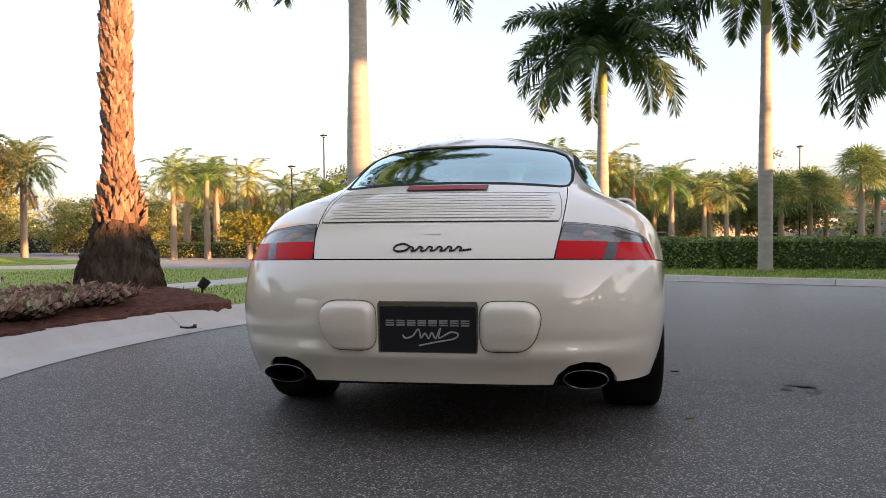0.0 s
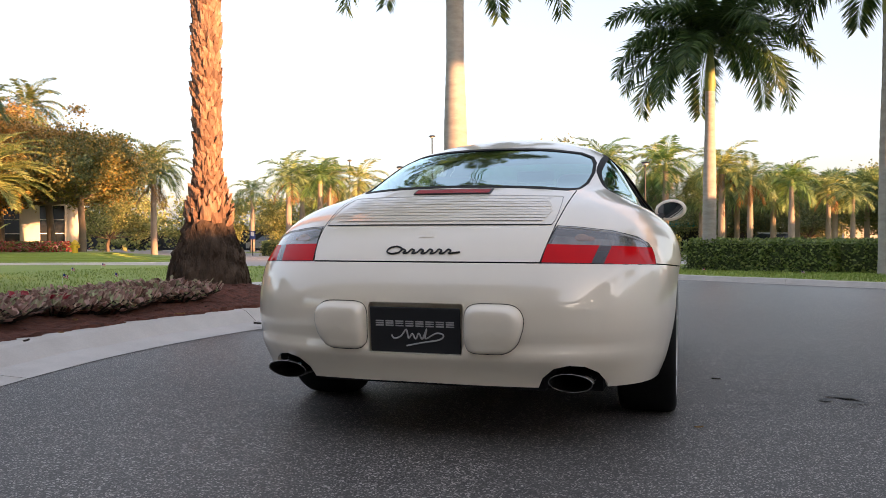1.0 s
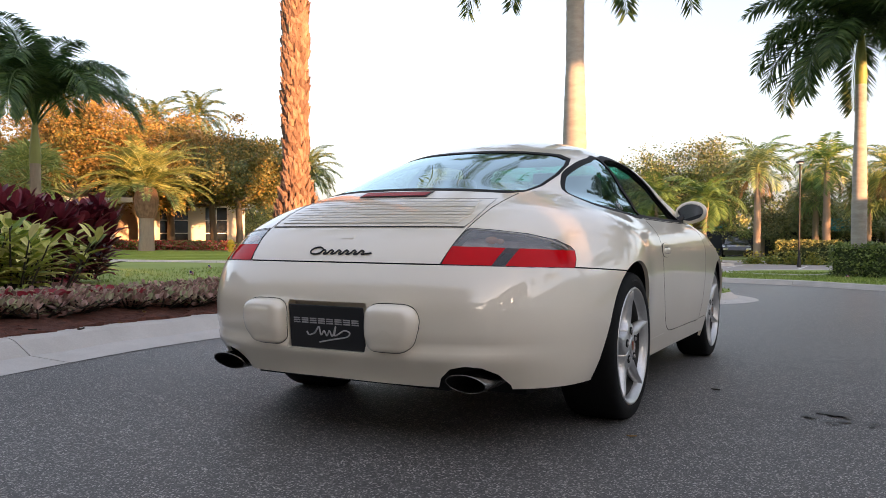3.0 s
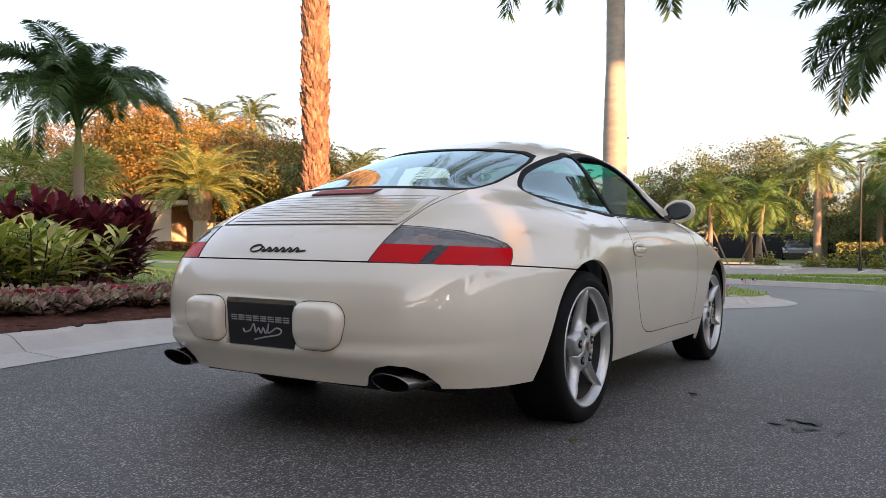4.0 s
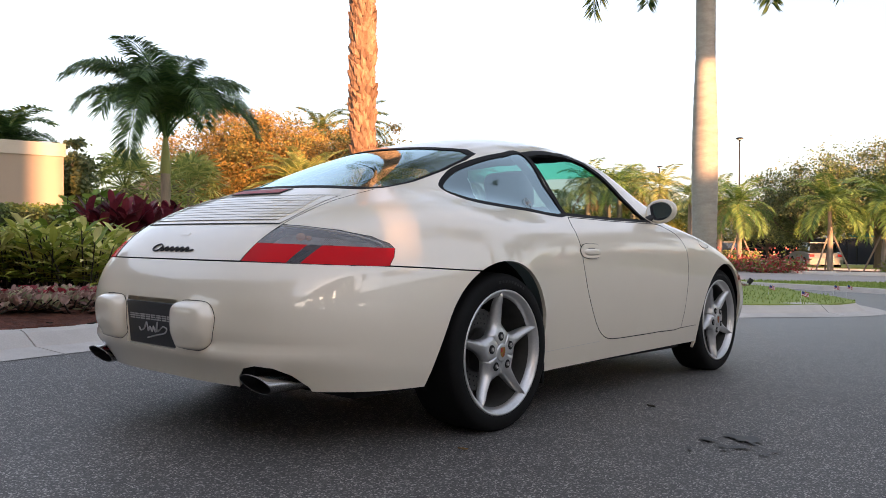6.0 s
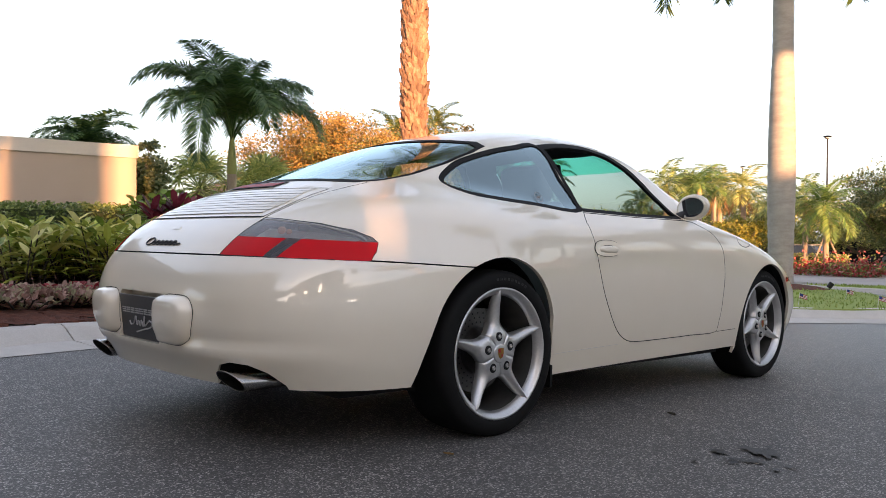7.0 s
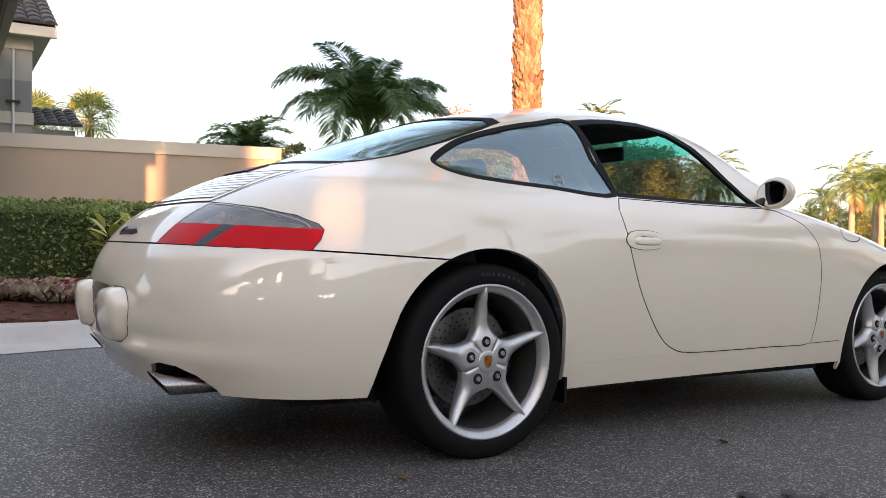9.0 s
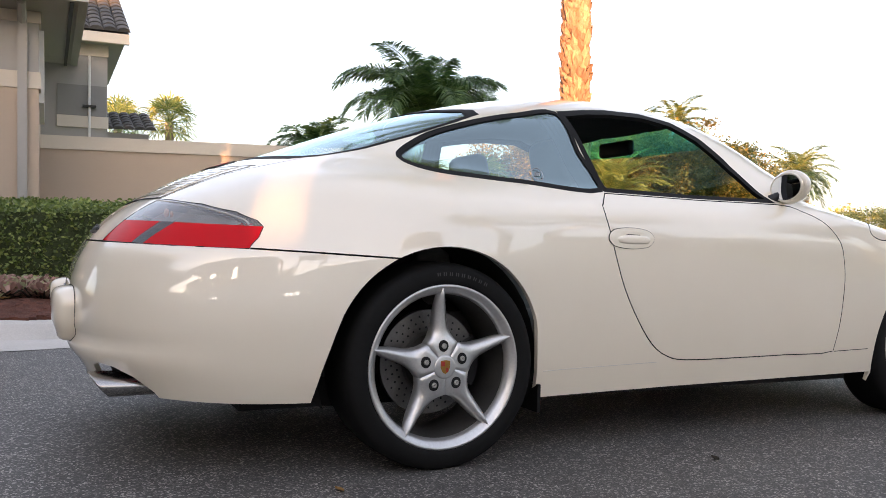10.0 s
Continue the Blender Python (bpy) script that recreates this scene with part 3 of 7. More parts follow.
def hedge(name, x0, x1, y0, y1, z0, h, label, mat=M_LEAF_HEDGE, leaf=0.05, density=420, seed=1, rot=0.0, category="hedge", group=""):
    """A clipped hedge: a box core, coloured dark for the shade inside, under a skin of separate leaves."""
    rnd = random.Random(seed)
    cx, cy, lx, ly = (x0 + x1) / 2, (y0 + y1) / 2, x1 - x0, y1 - y0
    hd = thing(name, pose(cx, cy, z0, 0, 0, rot), label, category, group)
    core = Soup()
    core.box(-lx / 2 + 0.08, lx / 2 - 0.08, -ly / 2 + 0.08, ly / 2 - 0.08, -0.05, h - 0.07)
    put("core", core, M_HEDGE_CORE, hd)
    s = Soup()
    faces = [((-lx / 2, -ly / 2, 0), (lx, 0, 0), (0, 0, h)), ((-lx / 2, ly / 2, 0), (lx, 0, 0), (0, 0, h)), ((-lx / 2, -ly / 2, 0), (0, ly, 0), (0, 0, h)), ((lx / 2, -ly / 2, 0), (0, ly, 0), (0, 0, h)),
             ((-lx / 2, -ly / 2, h), (lx, 0, 0), (0, ly, 0))]
    for o, u, v in faces:
        o, u, v = Vector(o), Vector(u), Vector(v)
        nrm = u.cross(v).normalized()
        for k in range(int(u.length * v.length * density)):
            p = o + u * rnd.random() + v * rnd.random()
            wob = 0.07 * noise.noise((p.x * 1.7 + seed, p.y * 1.7, p.z * 2.2)) + rnd.uniform(-0.05, 0.035)
            c = Vector((0, 0, h / 2))
            p += (nrm if nrm.dot(p - c) > 0 else -nrm) * wob
            leaf_at(s, p, leaf * rnd.uniform(0.7, 1.4), rnd)
    put("foliage", s, mat, hd)
    return hd


def strap_plant(name, place, label, mat, category, group="", seed=1, stems=7, height=0.8, leaves=16, ln=0.32, w=0.035, spread=0.25, up=0.9, along=0.65):
    """Stems that carry long pointed leaves in whorls."""
    rnd = random.Random(seed)
    plant = thing(name, pose(*place, 0, 0, rnd.uniform(0, 360)), label, category, group)
    s = Soup()
    for i in range(stems):
        a, rr = rnd.uniform(0, 6.283), spread * math.sqrt(rnd.random())
        hh = height * rnd.uniform(0.65, 1.0)
        foot = Vector((0.5 * rr * math.cos(a), 0.5 * rr * math.sin(a), -0.03))
        top = Vector((1.5 * rr * math.cos(a), 1.5 * rr * math.sin(a), hh))
        s.tube([foot, foot.lerp(top, 0.5), top], [0.011, 0.009, 0.006], 5, False, 1)
        for k in range(leaves):
            f = 1 - along * (k / leaves)
            p = foot.lerp(top, f)
            az, e = k * 2.4 + a, up * (1 - 0.75 * k / leaves) + rnd.uniform(-0.25, 0.25)
            d = Vector((math.cos(az) * math.cos(e), math.sin(az) * math.cos(e), math.sin(e)))
            side = d.cross(Vector((0, 0, 1))).normalized() * w * rnd.uniform(0.8, 1.2)
            l2 = ln * rnd.uniform(0.7, 1.1)
            m1, m2 = p + d * l2 * 0.35, p + d * l2 * 0.7 - Vector((0, 0, l2 * 0.06))
            tip = p + d * l2 - Vector((0, 0, l2 * 0.22))
            b = len(s.v)
            s.v.extend([tuple(q) for q in (p, m1 - side, m2 - side * 0.85, tip, m2 + side * 0.85, m1 + side, m1 - Vector((0, 0, 0.012)), m2 - Vector((0, 0, 0.012)))])
            s.f.extend([(b, b + 1, b + 6), (b, b + 6, b + 5), (b + 1, b + 2, b + 7, b + 6), (b + 6, b + 7, b + 4, b + 5), (b + 2, b + 3, b + 7), (b + 7, b + 3, b + 4)])
            s.m.extend([0] * 6)
    put("foliage", s, [mat, M_BRANCH_DARK], plant)["kind"] = "stuff"
    return plant


def date_palm():
    palm = thing("date_palm", pose(-4.04, 3.94, ground_z(3.9) + 0.2), "tall date palm with rough leaf-base trunk and dark root mound", "palm tree")
    rnd = random.Random(11)
    h = 7.2
    # core in dark root colour, to draw shaded creases between the leaf bases
    put("trunk", palm_trunk(h, 0.112, 0.104, 0, 30, 14), M_ROOT_CREASE, palm, smooth=True)
    near, rest, s = 0, Soup(), None
    # cut leaf bases: thick plates that lean outward, each with a ragged top edge
    kinds = []
    for q in range(5):
        top = [(-0.048 + 0.024 * n, 0.026 + rnd.uniform(-0.004, 0.012), rnd.uniform(0.085, 0.165)) for n in range(5)]
        k = [(-0.062, 0.0, 0.0), (-0.02, 0.012, 0.0), (0.02, 0.012, 0.0), (0.062, 0.0, 0.0)] + [(-0.066, 0.004, 0.06), (-0.022, 0.034, 0.055), (0.022, 0.034, 0.055), (0.066, 0.004, 0.06)] + top + [(a, b - 0.024, c - 0.012) for a, b, c in top]
        f = [(0, 1, 5, 4), (1, 2, 6, 5), (2, 3, 7, 6), (4, 5, 9, 8), (5, 10, 9), (5, 6, 10), (6, 11, 10), (6, 7, 12, 11)] + [(8 + n, 9 + n, 14 + n, 13 + n) for n in range(4)]
        shape = Soup()
        shape.v, shape.f, shape.m = list(k), list(f), [0] * len(f)
        kinds.append((k, f, shape.mesh("leaf_base", M_BOOT)))
    i = 0
    z = 0.72
    while z < h:
        a = i * 2.39996
        r = 0.112 + (0.12 * max(0, 1 - (z - 0.72) / 0.5))
        m = pose(r * math.cos(a), r * math.sin(a), z, rnd.uniform(-9, 5), rnd.uniform(-14, 14), math.degrees(a) - 90 + rnd.uniform(-14, 14)) @ Matrix.Diagonal((rnd.uniform(0.55, 0.92), rnd.uniform(0.8, 1.5), rnd.uniform(0.7, 1.15), 1))
        k, f, me = kinds[i % 5]
        if i < 290:
            put("leaf_base", me, None, palm, at=m)
        else:
            b = len(rest.v)
            rest.v.extend([tuple(m @ Vector(q)) for q in k])
            rest.f.extend([tuple(b + n for n in g) for g in f])
            rest.m.extend([0] * len(f))
        i += 1
        z += 0.0068
    put("leaf_base_rest", rest, M_BOOT, palm)["kind"] = "stuff"
    # the mound of roots
    s, rows = Soup(), []
    for j in range(31):
        f = j / 30
        zz = -0.15 + 0.98 * f
        r = spline([(0, 0.45), (0.12, 0.44), (0.35, 0.40), (0.6, 0.335), (0.8, 0.27), (1, 0.18)], f)
        rows.append([(math.cos(a) * (r + 0.07 * noise.noise((math.cos(a) * 3, math.sin(a) * 3, zz * 6)) + 0.05 * noise.noise((math.cos(a) * 9, math.sin(a) * 9, zz * 14))), math.sin(a) * (r + 0.07 * noise.noise((math.cos(a) * 3, math.sin(a) * 3, zz * 6)) + 0.05 * noise.noise((math.cos(a) * 9, math.sin(a) * 9, zz * 14))), zz) for a in [2 * math.pi * q / 90 for q in range(90)]])
    s.grid(rows, True)
    put("root_mound", s, M_ROOT_CREASE, palm, "dark brown mound of matted roots", smooth=True)
    s = Soup()
    for q in range(1500):
        a, f = rnd.uniform(0, 6.283), rnd.random()
        zz = -0.12 + 0.92 * f
        r = spline([(0, 0.45), (0.12, 0.44), (0.35, 0.40), (0.6, 0.335), (0.8, 0.27), (1, 0.18)], f) + 0.02
        p = Vector((r * math.cos(a), r * math.sin(a), zz))
        d = Vector((math.cos(a) * 0.25, math.sin(a) * 0.25, -1)).normalized() * rnd.uniform(0.03, 0.10)
        w = Vector((-math.sin(a), math.cos(a), rnd.uniform(-0.5, 0.5))) * rnd.uniform(0.004, 0.011)
        s.face([p - w, p + d * 0.6 - w + p * 0.02, p + d, p + w])
    put("root_fibre", s, M_ROOT_CREASE, palm)
    s = Soup()
    for q in range(46):
        f = (q + 0.5) / 46
        frond(s, (0, 0, h), q * 2.39996, 1.3 - 1.7 * f, 3.9, 1.1, 56, 0.48, 0.017, rnd, 0.35, 0.2)
    put("crown", s, M_FROND, palm)
    return palm


date_palm()
# royal palms
ROYAL = dict(leaf=0.60, wide=0.036, n=120, shaft=1.5, mat=M_FROND, droop=1.85, sag=0.55, vee=0.1, plume=0.75, high=1.3, bend=1.15, bare=0.08)
feather_palm("royal_palm", (-4.14, 13.9, ground_z(13.9) + 0.1), 6.2, 0.21, 0.195, "tall royal palm with smooth pale grey trunk in the lawn", "royal palms", 22, 4.1, seed=3, bulge=0.06, low=0.28, **{**ROYAL, "shaft": 2.1})
feather_palm("royal_palm", (1.42, 19.6, ground_z(19.6)), 5.0, 0.165, 0.125, "royal palm with full drooping crown before the hedge", "royal palms", 24, 3.1, seed=5, bulge=0.03, low=0.05, **ROYAL)
feather_palm("royal_palm", (5.23, 17.1, ground_z(17.1)), 6.1, 0.155, 0.115, "royal palm with full drooping crown before the hedge", "royal palms", 23, 3.0, seed=6, bulge=0.03, low=0.05, **ROYAL)
feather_palm("royal_palm", (7.5, 13.0, ground_z(13.0)), 4.3, 0.18, 0.14, "royal palm with full drooping crown at the verge's corner", "royal palms", 22, 2.8, seed=7, bulge=0.03, low=-0.1, **{**ROYAL, "shaft": 0.9})
feather_palm("royal_palm", (10.5, 9.6, ground_z(9.6)), 10.0, 0.22, 0.17, "very tall royal palm beside the road", "royal palms", 24, 3.6, seed=8, bulge=0.04, low=-0.2, **ROYAL)
# the arching palm in the bed
feather_palm("arching_palm", (-10.2, 5.07, ground_z(5.2) + 0.15), 1.85, 0.095, 0.078, "small palm with green shaft and strongly arching dark fronds", "", 23, 2.05, 0.50, 0.0145, 140, 0.72, M_FROND_DARK, M_BARK_PALE, seed=9, low=1.12, droop=2.3, sag=0.8, vee=0.42, high=1.56, bulge=0.0, plume=0.30, bend=1.2, short=-0.1, curl=0.6, bare=0.2)
# short golden palm before the orange trees
golden = feather_palm("golden_palm", (-24.8, 20.4, ground_z(20.4)), 2.9, 0.30, 0.26, "short palm with golden feather fronds and brown trunk", "", 52, 2.9, 0.42, 0.024, 62, 0.2, M_FROND_SUNLIT_GOLD, M_BARK_PALE, seed=12, low=0.12, droop=1.3, sag=0.3, vee=0.4)
s = Soup()
s.tube([(0, 0, z) for z in (1.75, 1.85, 2.2, 2.6, 2.95, 3.1)], [0.27, 0.38, 0.47, 0.50, 0.40, 0.2], 16)
put("leaf_base_neck", s, M_BOOT, golden, "rusty neck of cut leaf bases", smooth=True)
FAR_FEATHER = [(-20.1, 36.3, 5.0), (-18.6, 37.1, 4.9), (-16.6, 38.0, 4.7), (-13.2, 33.9, 3.6), (-12.7, 36.2, 3.8), (-5.1, 56, 7.5), (-1.2, 56.3, 7.2), (2.7, 44.3, 5.5), (3.7, 38.2, 4.3), (5.3, 36.0, 4.0), (7.4, 39.8, 3.7),
               (8.1, 37.6, 3.2), (-3.5, 40.6, 5.6), (-0.35, 41.5, 5.7), (2.4, 38.5, 5.1), (-21.7, 41.1, 5.3), (-20.3, 41.9, 5.3), (-24.2, 46, 5.6),
               (-22.5, 46.9, 5.6), (-29.5, 48.6, 4.8)]
tall = feather_palm("tall_palm", (-35.15, 30.2, ground_z(30.2) - 0.2), 7.1, 0.17, 0.13, "tall palm with sunlit feather crown behind the trees", "tall palms", 20, 2.3, 0.55, 0.035, 44, 0.9, M_FROND_TALL, M_BARK_PALE, seed=19, low=-0.35, droop=1.5, dry=3, rings=14)
for i, (x, y, top) in enumerate([(-33.5, 32.0, 10.6), (-28.9, 36.5, 7.4), (-38.5, 27.0, 9.3), (-30.6, 38.7, 8.0)]):
    copy_thing(tall, pose(x, y, ground_z(y) + top - 10.3, 0, 0, 70 * i + 20))
proto = {}
for i, (x, y, top) in enumerate(FAR_FEATHER):
    g = ground_z(y)
    kind = i % 4
    if kind not in proto:
        proto[kind] = feather_palm("distant_palm", (x, y, g), 3.6, 0.13, 0.11, "distant palm with ragged sunlit feather crown", "distant palms", 15, 1.6, 0.5, 0.035, 24, 0.35, (M_FROND_FAR, M_FROND_STAKED, M_FROND_SUNLIT_GOLD, M_FROND_FAR)[kind], M_BARK_PALE, seed=20 + kind, low=-0.4, dry=4 if kind in (0, 2) else 0, rings=10)
        proto[kind].scale = ((top - g) / 5.1,) * 3
    else:
        ob = copy_thing(proto[kind], pose(x, y, g, 0, 0, i * 77))
        ob.scale = ((top - g) / 5.1,) * 3
fan_palm("fan_palm", (-25.2, 2.6, 0.0), 4.45, 0.15, "fan palm with blades coloured yellow as if sunlit behind the wall", seed=31, leaves=38, size=0.72, mat=M_FROND_SUNLIT_GOLD)
fan_palm("fan_palm", (-24.9, 1.0, 0.0), 4.2, 0.14, "green fan palm behind the low tiled roof", seed=34, leaves=36, size=0.72)
feather_palm("palm", (-18.5, 5.6, 0.0), 2.55, 0.12, 0.10, "dark palm with arching fronds behind the beige wall", "", 26, 1.6, 0.46, 0.026, 60, 0.4, M_FROND_DARK, M_BARK, seed=32, low=-0.1, droop=1.7, sag=0.6, vee=0.4, rings=10)
fan_palm("fan_palm", (-17.5, 8.2, 0.0), 2.0, 0.12, "low olive fan palm beside the tiled roof", seed=33, leaves=40, size=0.8, mat=M_FROND_SUNLIT_GOLD)
fan_palm("fan_palm", (-17.9, 10.4, -0.1), 2.2, 0.12, "low olive fan palm behind the arching palm", seed=35, leaves=40, size=0.8, mat=M_FROND_SUNLIT_GOLD)
# broad-leaved trees
for i, (x, y, h) in enumerate([(1.5, 41.5, 3.0), (3.4, 44.0, 3.3), (5.0, 41.0, 2.9), (6.6, 45.0, 3.4), (8.0, 41.8, 3.0), (9.9, 44.0, 3.2), (11.6, 41.5, 2.9), (13.6, 43.5, 3.3), (-1.0, 44.0, 3.2), (14.6, 38.5, 3.9), (16.2, 41.0, 3.4), (15.2, 46.0, 3.0)]):
    if i == 0:
        cabbage = fan_palm("cabbage_palm", (x, y, ground_z(y)), 3.3, 0.15, "cabbage palm with pale trunk and round fan crown", "cabbage palms", 34, 60, 1.0, M_FROND_FAR)
    else:
        copy_thing(cabbage, pose(x, y, ground_z(y) + h - 3.0, 0, 0, 67 * i))
broad_tree("orange_tree", (-30.8, 21.9, -0.5), 7.8, 4.2, "tree with orange leaves lit by low sun", M_LEAF_ORANGE, "orange trees", 41, 260, 200, 0.14, 0.36, M_LEAF_OLIVE)
broad_tree("orange_tree", (-28.5, 28.1, -0.6), 7.1, 3.6, "tree with orange leaves lit by low sun", M_LEAF_ORANGE, "orange trees", 42, 260, 200, 0.14, 0.36, M_LEAF_OLIVE)
broad_tree("orange_tree", (-32.3, 28.8, -0.7), 8.2, 4.0, "tree with orange leaves lit by low sun", M_LEAF_ORANGE, "orange trees", 43, 260, 200, 0.14, 0.36, M_LEAF_OLIVE)
broad_tree("orange_tree", (-25.2, 26.4, -0.6), 6.2, 2.8, "tree with olive and rusty leaves lit by low sun", M_LEAF_OLIVE, "orange trees", 50, 170, 180, 0.14, 0.44, M_LEAF_DARK)
broad_tree("oak_tree", (-7.4, 43.9, ground_z(43.9)), 7.5, 3.9, "broad dark green oak with open crown", M_LEAF_DARK, "oaks", 44, 210, 190, 0.14, 0.24, M_LEAF_HEDGE, limbs=17)
broad_tree("oak_tree", (-11.4, 46.0, ground_z(46.0)), 6.7, 3.2, "broad dark green oak with open crown", M_LEAF_DARK, "oaks", 45, 170, 170, 0.14, 0.24, limbs=15)
broad = broad_tree("oak_tree", (12.0, 46.0, ground_z(46.0)), 5.6, 3.6, "broad dark green oak with open crown", M_LEAF_DARK, "oaks", 46, 160, 170, 0.15, 0.24, limbs=15)
for i, (x, y) in enumerate([(3.5, 53), (8.0, 52), (-2.5, 56)]):
    copy_thing(broad, pose(x, y, ground_z(y) - 0.25 * (i % 3), 0, 0, 55 * i))
pale = broad_tree("sunlit_tree", (-17.0, 56.0, ground_z(56.0)), 5.2, 3.6, "broad yellow-green tree lit by low sun", M_LEAF_FAR, "sunlit trees", 49, 110, 140, 0.17, 0.2)
for i, (x, y) in enumerate([(-22.5, 54), (-28.0, 53), (-34.0, 50), (-40.0, 46), (-45.0, 40)]):
    copy_thing(pale, pose(x, y, ground_z(y) - 0.25 * (i % 3), 0, 0, 55 * i))
broad_tree("yellow_tree", (-14.6, 34.0, ground_z(34.0)), 2.9, 1.6, "small yellow-green flowering tree", M_LEAF_YELLOW, "", 47, 60, 110, 0.13, 0.3)
broad_tree("dark_tree", (-13.75, 4.95, -0.1), 3.15, 0.75, "dark leafy tree behind the wall's end", M_LEAF_DARK, "", 48, 130, 90, 0.11, 0.25)
# staked young palms in the planting island
for i, (x, y, lean) in enumerate(((-6.9, 33.4, (0.25, 0.0)), (-5.0, 33.9, (-0.2, 0.1)), (-10.6, 33.2, (0.1, 0.1)))):
    g = ground_z(y) + 0.1
    feather_palm("staked_palm", (x, y, g), 2.5, 0.10, 0.08, "young palm with deep green crown held by wooden stakes", "staked palms", 20, 1.9, 0.5, 0.03, 40, 0.4, M_FROND_STAKED, M_BARK_PALE, seed=140 + i, low=-0.45, droop=1.5, lean=lean, rings=10)
    for k in range(3):
        a = 2.1 * k + i
        s = Soup()
        s.tube([(x + 0.8 * math.cos(a), y + 0.8 * math.sin(a), g - 0.05), (x + 0.12 * math.cos(a), y + 0.12 * math.sin(a), g + 1.5)], [0.035, 0.035], 6)
        tagged(put("wooden_stake", s, M_BARK_PALE), "pale wooden stake propping a young palm", "stake", "palm stakes")


def far_woods():
    """A continuous belt of far trees that closes the horizon."""
    s, rnd = Soup(), random.Random(51)
    for k in range(1100):
        a = rnd.uniform(-3.1416, 3.1416)
        d = rnd.uniform(64, 98)
        x, y = d * math.sin(a), d * math.cos(a)
        h, wide, g = rnd.uniform(2.4, 4.9) * d / 70, rnd.uniform(1.4, 2.4), ground_z(max(y, 0))
        for j in range(110):
            u, b = rnd.random() ** 0.8, rnd.uniform(0, 6.283)
            r = wide * math.sqrt(1 - u * u) * math.sqrt(rnd.random())
            leaf_at(s, Vector((x + r * math.cos(b), y + r * math.sin(b), g + h * u)), rnd.uniform(0.3, 0.6), rnd)
    tagged(put("far_woods", s, M_LEAF_FAR), "far belt of green trees along the horizon", "trees", kind="stuff")


far_woods()
# hedges
hedge("hedge", -11.2, -9.7, -7.0, 3.6, ground_z(0) + 0.1, 1.08, "clipped dark green hedge before the beige wall", leaf=0.055, density=800, seed=63)
hedge("hedge", -7.6, -6.6, -2.2, 0.35, ground_z(-1) + 0.2, 0.78, "clipped dark green box hedge in the mulch bed", leaf=0.045, density=1300, seed=64)
# planted bed
rnd = random.Random(71)
lime = [strap_plant("lime_shrub", (-5.6, 1.4, mulch_height(-5.6, 1.4)), "lime-green variegated shrub with long pointed leaves", M_LEAF_LIME, "shrub", "lime shrubs", 72 + i, 15, 0.64, 11, 0.32, 0.036, 0.36, 0.7, 0.75) for i in range(2)]
spots = [(-5.3, 0.95), (-5.9, 1.75), (-5.7, 0.75), (-6.3, 1.1), (-6.7, 1.7), (-6.0, 0.5), (-6.6, 0.75), (-7.1, 1.2), (-7.2, 2.0), (-7.7, 1.5), (-5.5, 0.2), (-6.9, 0.3), (-5.75, 2.05)]
lime[1].matrix_basis = pose(-5.0, 1.15, mulch_height(-5.0, 1.15), 0, 0, 40)
for i, (x, y) in enumerate(spots):
    copy_thing(lime[i % 2], pose(x, y, mulch_height(x, y), 0, 0, 50 * i))
green = strap_plant("green_shrub", (-9.2, 3.75, mulch_height(-9.2, 3.75)), "bright green shrub with rounded broad leaves", M_LEAF_BRIGHT, "shrub", "green shrubs", 77, 16, 1.25, 20, 0.20, 0.06, 0.42, 0.7, 0.7)
for i, (x, y) in enumerate([(-9.5, 4.4), (-8.9, 3.1)]):
    copy_thing(green, pose(x, y, mulch_height(x, y), 0, 0, 80 * i + 30))
maroon = strap_plant("maroon_cordyline", (-7.9, 3.0, mulch_height(-7.9, 3.0)), "maroon cordyline with broad strap leaves", M_LEAF_MAROON, "shrub", "cordylines", 81, 9, 1.12, 40, 0.46, 0.060, 0.28, 1.0, 0.97)
for i, (x, y) in enumerate([(-8.3, 4.05), (-7.9, 3.6), (-8.4, 4.6)]):
    copy_thing(maroon, pose(x, y, mulch_height(x, y), 0, 0, 100 * i + 30))
pink = strap_plant("pink_groundcover", (-3.6, 0.0, mulch_height(-3.6, 0)), "low pink and green groundcover plant in the mulch", M_LEAF_PINK, "plant", "groundcover plants", 91, 30, 0.092, 8, 0.09, 0.020, 0.26, 0.95, 0.75)
crimson = strap_plant("crimson_groundcover", (-3.75, 0.5, mulch_height(-3.75, 0.5)), "low groundcover plant with crimson leaves in the mulch", M_LEAF_CRIMSON, "plant", "groundcover plants", 93, 14, 0.11, 6, 0.10, 0.034, 0.16, 0.9, 0.7)
for x, y in ((-3.9, -0.6), (-3.85, -1.7), (-3.8, 1.3), (-3.95, -2.4), (-3.9, 0.1)):
    copy_thing(crimson, pose(x, y, mulch_height(x, y), 0, 0, 70 * x + 90 * y))
for i in range(84):
    y = -3.0 + 5.9 * i / 83
    x = -3.72 - 0.04 * y + rnd.uniform(-0.34, 0.3)
    if (x + 4.0) ** 2 + (y - 3.9) ** 2 > 0.5:
        copy_thing(pink, pose(x, y, mulch_height(x, y), 0, 0, rnd.uniform(0, 360)))


# ---- walls and houses ----
def garden_wall():
    m = pose(-12.15, 1.4, ground_z(1.4), 0, 0, -5.5)
    w = thing("garden_wall", m, "beige stuccoed garden wall with cream cap", "wall", kind="structure")
    s = Soup()
    s.box(-0.12, 0.12, -4.9, 2.63, -0.2, 2.2)
    put("wall_body", s, M_STUCCO, w)
    s = Soup()
    s.box(-0.15, 0.15, -4.9, 2.66, 2.2, 2.43)
    put("wall_cap", s, M_STUCCO_LIGHT, w)
    return w


